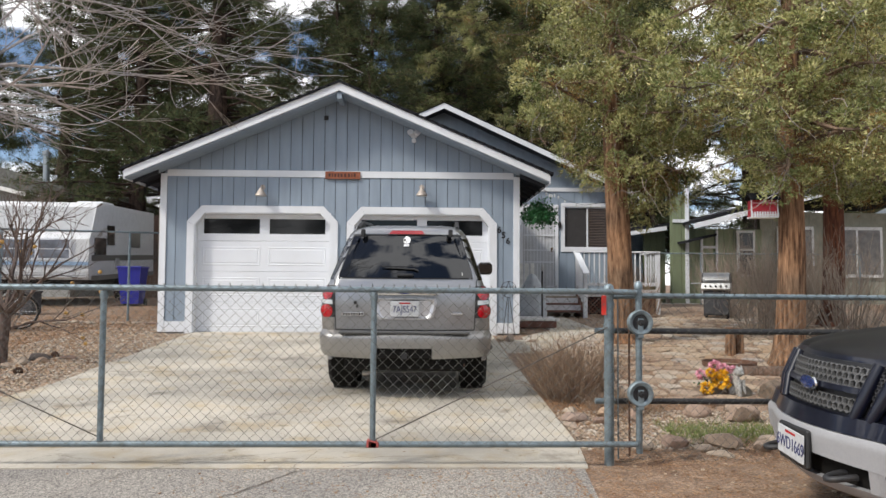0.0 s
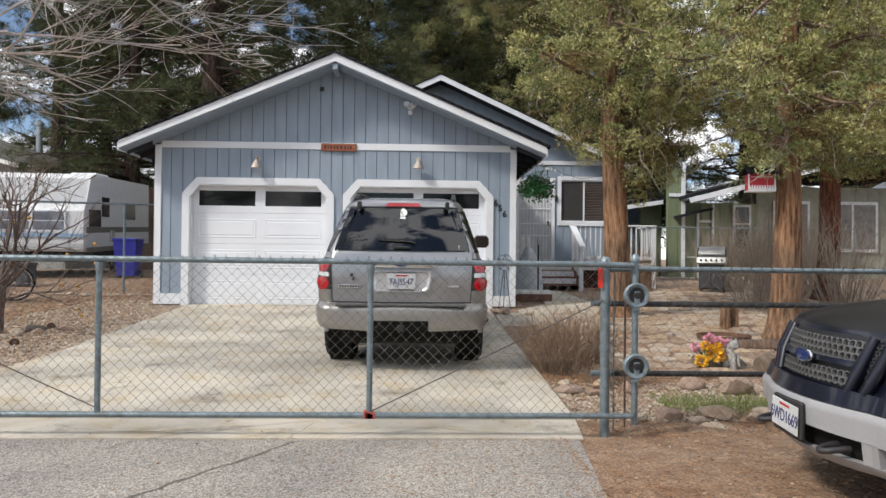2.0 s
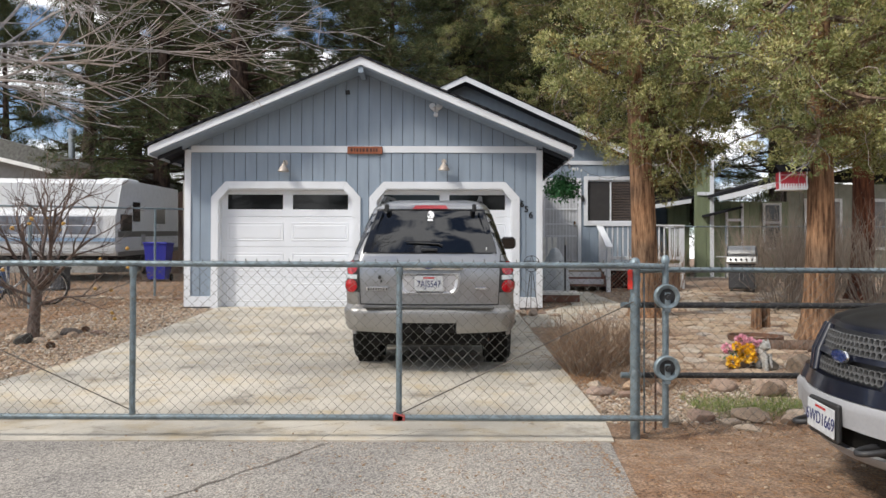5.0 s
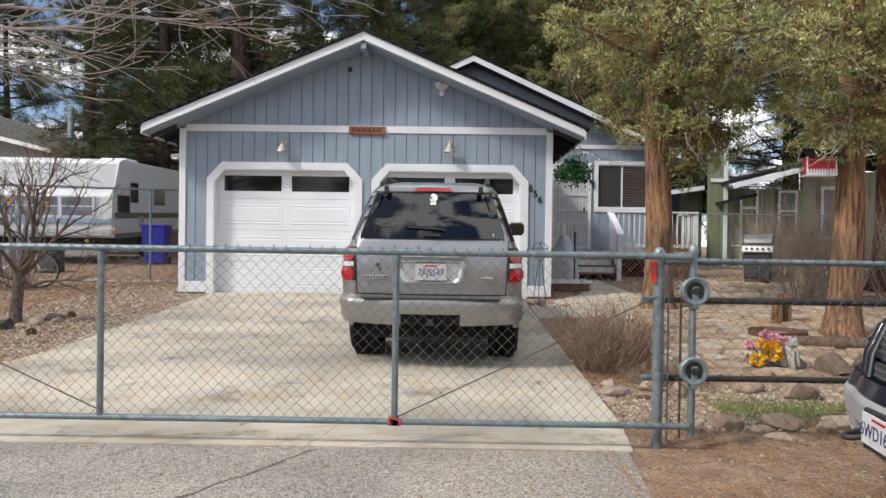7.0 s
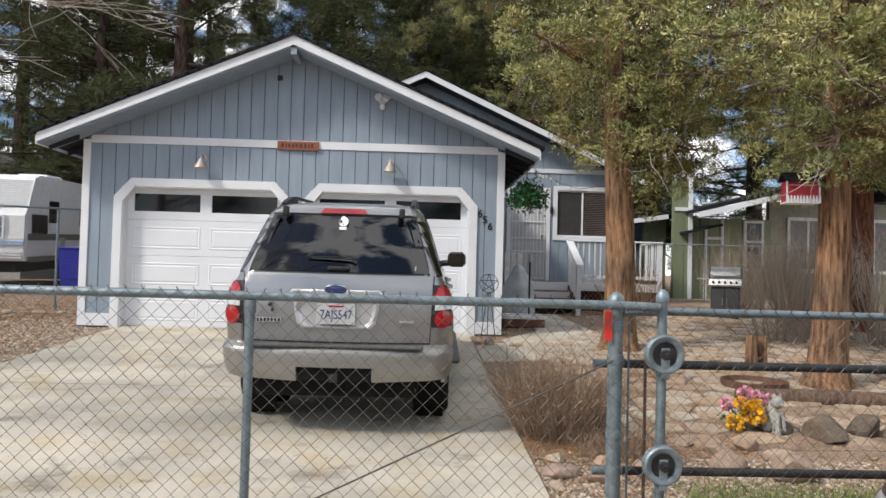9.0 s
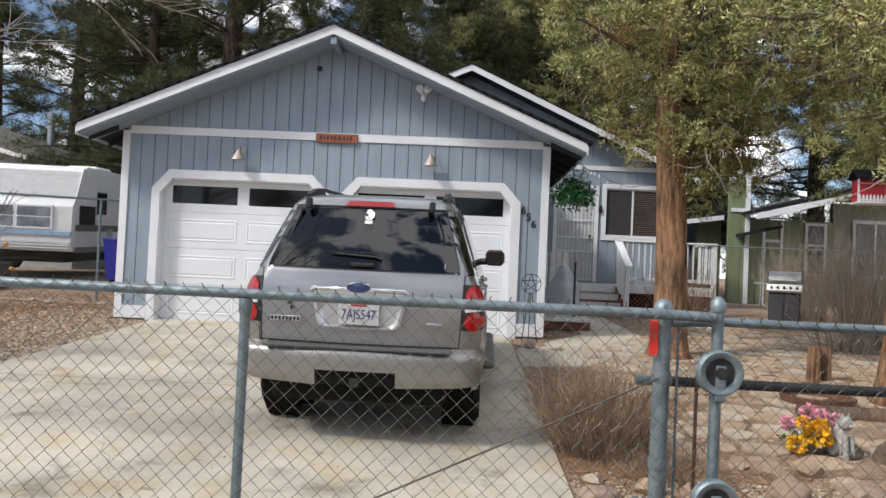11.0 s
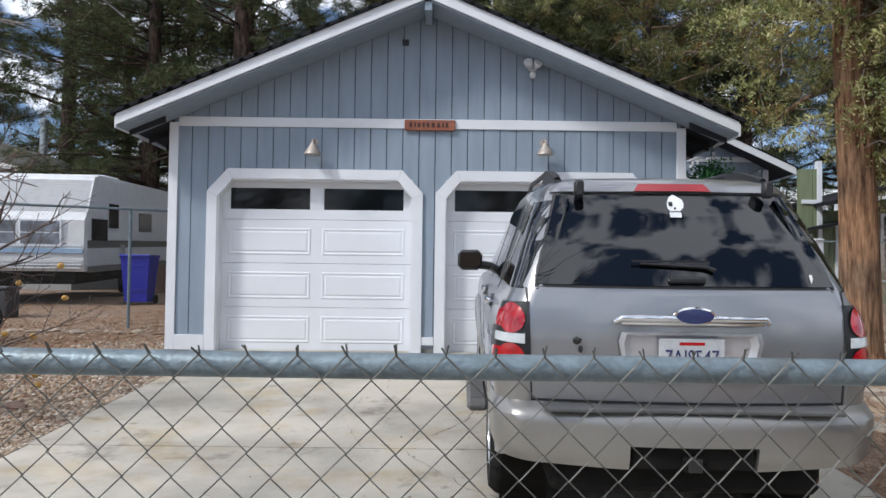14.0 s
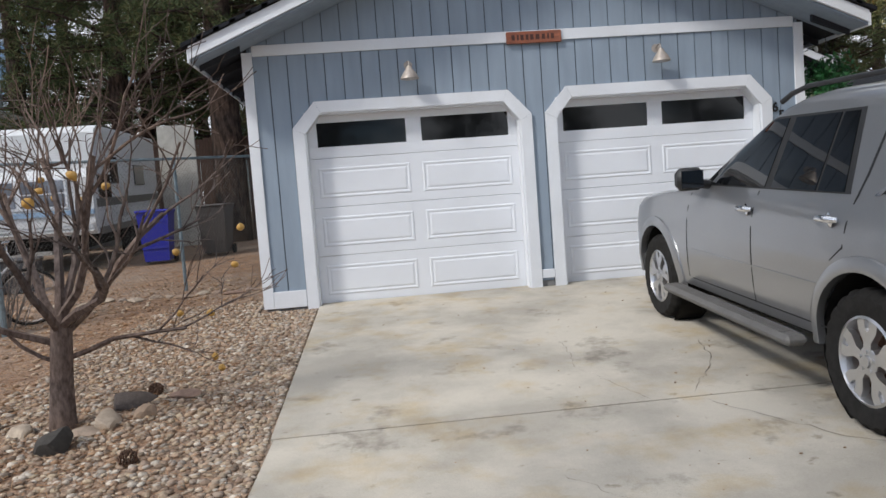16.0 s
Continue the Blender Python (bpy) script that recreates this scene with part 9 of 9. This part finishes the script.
def wheelie_bin(x, y, mat, label, rot=0):
    t = thing("refuse_bin", pose(x, y, ground_z(x, y), 0, 0, rot), label, "bin", "refuse bins")
    s = Soup()
    v, f = [], []
    for z, w, d in ((0.06, 0.22, 0.24), (0.9, 0.28, 0.33), (0.98, 0.29, 0.34)):
        for a, b in ((-1, -1), (1, -1), (1, 1), (-1, 1)):
            v.append((a * w, b * d, z))
    for i in range(2):
        for k in range(4):
            f.append((i * 4 + k, i * 4 + (k + 1) % 4, (i + 1) * 4 + (k + 1) % 4, (i + 1) * 4 + k))
    f += [(3, 2, 1, 0), (8, 9, 10, 11)]
    s.add(v, f).part("body", mat, t, fix=True)
    Soup().box(-0.31, 0.31, -0.37, 0.36, 0.975, 1.03, 0.02).part("lid", mat, t, "hinged plastic lid")
    Soup().tube([(-0.26, 0.4, 0.95), (0.26, 0.4, 0.95)], 0.015, 8).part("handle", mat, t)
    for sx in (-1, 1):
        Soup().lathe([(0.1, -0.025), (0.1, 0.025)], 16, m=pose(sx * 0.26, 0.24, 0.10, 0, 90, 0)).part("wheel", RUBBER, t)
    for z in (0.3, 0.8):
        Soup().box(-0.2, 0.2, -0.26 - 0.09 * z, -0.24 - 0.09 * z, z, z + 0.03).part("rib", mat, t)


wheelie_bin(-7.96, 20.5, plain("royal_blue_plastic", (0.01, 0.015, 0.30), 0.45, var=0.08), "royal blue plastic refuse bin beside the side fence", 5)
wheelie_bin(-7.0, 21.2, plain("dark_brown_plastic", (0.045, 0.038, 0.035), 0.5, var=0.1), "dark brown plastic refuse bin against the fence", -4)
t = thing("plywood_panel", pose(-9.25, 26.1, ground_z(0, 26)), "tall pale weathered panel leaning beside the trailer", "panel")
Soup().box(-0.1, 0.85, 0, 0.06, 0, 3.2, 0.005).part("sheet", plain("weathered_ply", (0.42, 0.40, 0.36), 0.8, var=0.15, bump=0.2), t)


def neighbour_house():
    g = thing("neighbour_house", pose(-16, 27, 1.3), "low grey-roofed neighbouring house behind the trailer", "house")
    RF = plain("weathered_roof", (0.13, 0.13, 0.12), 0.95, var=0.3, scale=10, bump=0.5)
    WALL = plain("grey_render", (0.30, 0.30, 0.29), 0.9, var=0.1)
    Soup().box(-9, 3.3, 0, 7, -0.9, 2.6).prism([(-9, 2.6), (3.3, 2.6), (2.0, 2.88), (-3, 3.98)], "y", 0, 7).part("wall", WALL, g, "grey wall")
    Soup().prism([(-9.6, 2.6), (-3, 4.02), (0.13, 3.34), (2.0, 2.9), (3.85, 2.66), (3.8, 2.82), (1.3, 3.66), (-3, 4.85), (-9.7, 2.95)], "y", -0.6, 7.2).part("roof", RF, g, "weathered grey roof", fix=True)
    Soup().prism([(-3, 3.86), (0.13, 3.2), (2.0, 2.76), (2.0, 2.9), (0.13, 3.34), (-3, 4.02)], "y", -0.64, -0.6).part("fascia", WHITE_PAINT, g, "pale fascia", fix=True)
    Soup().lathe([(0.11, 0), (0.11, 1.3), (0.14, 1.32), (0.14, 1.42), (0.02, 1.5)], 12, m=pose(2.3, 0.1, 3.0)).part("flue_pipe", plain("flue_steel", (0.3, 0.33, 0.35), 0.4, metal=0.6), g, "grey steel flue pipe", smooth=40)
    g2 = thing("neighbour_garage", pose(-14.2, 31, 0.82), "small gabled outbuilding with pale rake boards", "house")
    Soup().box(-1.9, 1.9, 0, 5, -1.2, 3.0).part("wall", WALL, g2)
    Soup().prism([(-2.4, 2.9), (0, 4.25), (2.4, 2.9)], "y", 0.05, 5).part("gable", WALL, g2, fix=True)
    for sx in (-1, 1):
        Soup().prism([(0, 4.15), (sx * 2.6, 2.75), (sx * 2.6, 2.98), (0, 4.4)], "y", -0.4, -0.36).part("rake_board", TRIM, g2, "white rake board", fix=True)
        Soup().prism([(0, 4.35), (sx * 2.6, 2.93), (sx * 2.6, 3.03), (0, 4.45)], "y", -0.4, 5.2).part("roof", RF, g2, fix=True)


neighbour_house()


def board_fence(x0, x1, y, h):
    t = thing("board_fence", pose(x0, y, ground_z(x0, y)), "red-brown vertical board fence behind the garage side yard, coloured dark for shade", "fence")
    # Red-brown wood taken nearly black: the side yard's shadow is in its colour
    m = plain("shaded_fence_wood", (0.075, 0.042, 0.03), 0.85, var=0.3, scale=6, stretch=(6, 6, 0.6), bump=0.4)
    x = 0.0
    while x < x1 - x0:
        Soup().box(x, x + 0.135, 0, 0.02, 0, h + 0.02 * math.sin(x * 9), 0.004).part("fence_board", m, t)
        x += 0.142
    Soup().box(0, x1 - x0, 0.02, 0.06, 0.4, 0.48).part("fence_rail", m, t)


board_fence(-10.5, -4.2, 27.0, 2.9)
# clutter on the ground behind the side fence
for _i, (_x, _y, _w, _d, _h, _c) in enumerate([(-9.3, 17.9, 0.5, 0.4, 0.5, (0.03, 0.03, 0.035)), (-10.4, 17.2, 0.7, 0.5, 0.6, (0.04, 0.10, 0.25)), (-11.6, 16.6, 0.6, 0.5, 0.7, (0.05, 0.12, 0.3)), (-12.6, 16.2, 0.9, 0.5, 0.5, (0.03, 0.03, 0.03))]):
    t = thing("storage_crate", pose(_x, _y, ground_z(_x, _y), 0, 0, _i * 17), "dark blue storage crate behind the side fence" if _c[2] > 0.1 else "black storage crate behind the side fence", "crate", "storage crates")
    Soup().box(-_w / 2, _w / 2, -_d / 2, _d / 2, 0, _h, 0.03).part("box", plain("crate_plastic", _c, 0.6, var=0.2), t)
    Soup().box(-_w / 2 - 0.02, _w / 2 + 0.02, -_d / 2 - 0.02, _d / 2 + 0.02, _h - 0.02, _h + 0.04, 0.02).part("lid", plain("crate_lid", _c, 0.6, var=0.2), t)



def bicycle(x, y, rot):
    t = thing("bicycle", pose(x, y, ground_z(x, y), 0, 0, rot), "old white-framed bicycle leaning behind the side fence", "bicycle")
    FRAME = plain("worn_white_enamel", (0.62, 0.63, 0.64), 0.4, var=0.15, scale=12, grime=0.3)
    for wx in (-0.52, 0.52):
        w = thing("wheel", pose(wx, 0, 0.34), "", "")
        w.parent = t
        w.matrix_basis = pose(wx, 0, 0.34)
        a = np.linspace(0, 2 * np.pi, 33)
        Soup().tube([(0.32 * math.cos(k), 0, 0.32 * math.sin(k)) for k in a], 0.018, 6).part("tyre", RUBBER, w, "black bicycle tyre", smooth=50)
        Soup().tube([(0.295 * math.cos(k), 0, 0.295 * math.sin(k)) for k in a], 0.008, 5).part("rim", CHROME, w, "thin steel rim")
        s = Soup().tube([(0, -0.05, 0), (0, 0.05, 0)], 0.02, 8)
        for k in range(18):
            q = k * math.pi / 9
            s.tube([(0, 0.02 * (-1) ** k, 0), (0.295 * math.cos(q), 0, 0.295 * math.sin(q))], 0.002, 3)
        s.part("spokes", CHROME, w)
    for p, q in (((-0.52, 0, 0.34), (-0.12, 0, 0.30)), ((-0.52, 0, 0.34), (-0.2, 0, 0.76)), ((-0.12, 0, 0.30), (-0.22, 0, 0.84)), ((-0.12, 0, 0.30), (0.36, 0, 0.72)), ((-0.2, 0, 0.76), (0.35, 0, 0.80)), ((0.34, 0, 0.86), (0.52, 0, 0.34))):
        Soup().tube([p, q], 0.018, 8).part("frame_tube", FRAME, t, "white frame tube", smooth=50)
    Soup().tube([(0.25, -0.27, 0.98), (0.36, -0.2, 1.0), (0.33, 0, 0.96), (0.36, 0.2, 1.0), (0.25, 0.27, 0.98)], 0.013, 8).tube([(0.34, 0, 0.84), (0.33, 0, 0.97)], 0.013, 8).part("handlebar", CHROME, t, "chrome handlebar", smooth=50)
    Soup().rock((-0.24, 0, 0.88), (0.13, 0.075, 0.045), 3, 2, 1).part("saddle", RUBBER, t, "black saddle", smooth=50)
    Soup().lathe([(0.09, -0.006), (0.09, 0.006)], 20, m=pose(-0.12, -0.04, 0.30, 90)).tube([(-0.12, -0.06, 0.30), (-0.03, -0.07, 0.17)], 0.01, 6).part("crank", BLACK_PIPE, t, "black crank")


bicycle(-8.35, 14.8, 24)

# ---- path from the drive to the porch, slab edging ----
drive_slab("walkway", [(0.93, 12.2), (2.2, 12.5), (3.1, 14.9), (2.9, 17.8), (2.2, 17.8), (2.1, 15.2), (0.93, 13.4)], "pale concrete walkway curving to the porch", z=0.012, depth=0.08)

# ---- cracks and stains in the concrete ----
CRACK = plain("crack_shadow", (0.15, 0.13, 0.11), 0.95, var=0.2)


def crack(points, w, z, seed, name="crack"):
    """A narrow wandering crack, laid as a thin dark filling."""
    rng = np.random.default_rng(seed)
    p = [np.array(q, float) for q in points]
    out = []
    for a, b in zip(p[:-1], p[1:]):
        L = np.linalg.norm(b - a)
        n = max(2, int(L / 0.06))
        for i in range(n):
            out.append(a + (b - a) * i / n + rng.normal(0, 0.012, 2))
    out.append(p[-1])
    s = Soup()
    v, f = [], []
    for i, q in enumerate(out):
        d = out[min(i + 1, len(out) - 1)] - out[max(i - 1, 0)]
        d = np.array([-d[1], d[0]]) / (np.linalg.norm(d) + 1e-6)
        ww = w * 0.6 * rng.uniform(0.3, 1.3) * (0.3 if i in (0, len(out) - 1) else 1)
        for sg in (-1, 1):
            x, y = q + d * ww * sg
            v.append((x, y, ground_z(x, y) + z))
    for i in range(len(out) - 1):
        f.append((2 * i, 2 * i + 1, 2 * i + 3, 2 * i + 2))
    s.add(v, f)
    return s.part(name, CRACK, None, "thin dark wandering crack in the concrete", category="crack", kind="structure")


for _i, (_p, _w) in enumerate([
    ([(-3.3, 4.2), (-2.9, 5.2), (-2.35, 6.4), (-1.7, 6.75), (-1.1, 6.95)], 0.006),
    ([(-3.3, 6.55), (-3.1, 6.8), (-2.6, 6.62), (-1.2, 6.72), (0.0, 6.78)], 0.004),
    ([(-1.25, 6.46), (-1.18, 6.7), (-1.15, 6.9)], 0.004),
    ([(-0.9, 6.47), (-0.6, 6.7), (-0.2, 6.74), (0.25, 6.62), (0.45, 6.5)], 0.004),
    ([(-4.0, 6.5), (-3.6, 6.75), (-3.3, 6.9)], 0.004),
]):
    crack(_p, _w, 0.0175 if _i else 0.0165, 400 + _i)
for _i, (_p, _w) in enumerate([
    ([(-2.35, 12.0), (-2.45, 11.2), (-2.2, 10.4)], 0.0025),
    ([(-1.35, 11.6), (-1.42, 11.2), (-1.6, 10.9), (-1.9, 10.45)], 0.005),
    ([(-1.9, 10.3), (-1.5, 9.6), (-1.0, 9.2), (-0.6, 8.6)], 0.004),
    ([(-3.0, 9.5), (-2.2, 8.4), (-1.7, 7.6), (-1.3, 7.1)], 0.003),
]):
    crack(_p, _w, 0.0255, 420 + _i)
crack([(-1.2, 6.42), (-1.9, 5.3), (-2.6, 4.0), (-3.0, 3.0)], 0.016, 0.0115, 433)
crack([(-6.0, 5.6), (-4.4, 5.0), (-3.4, 5.15), (-2.2, 4.7)], 0.009, 0.0115, 434)
crack([(-4.4, 5.0), (-4.9, 4.2), (-5.0, 3.2)], 0.008, 0.0115, 435)
flagstones()
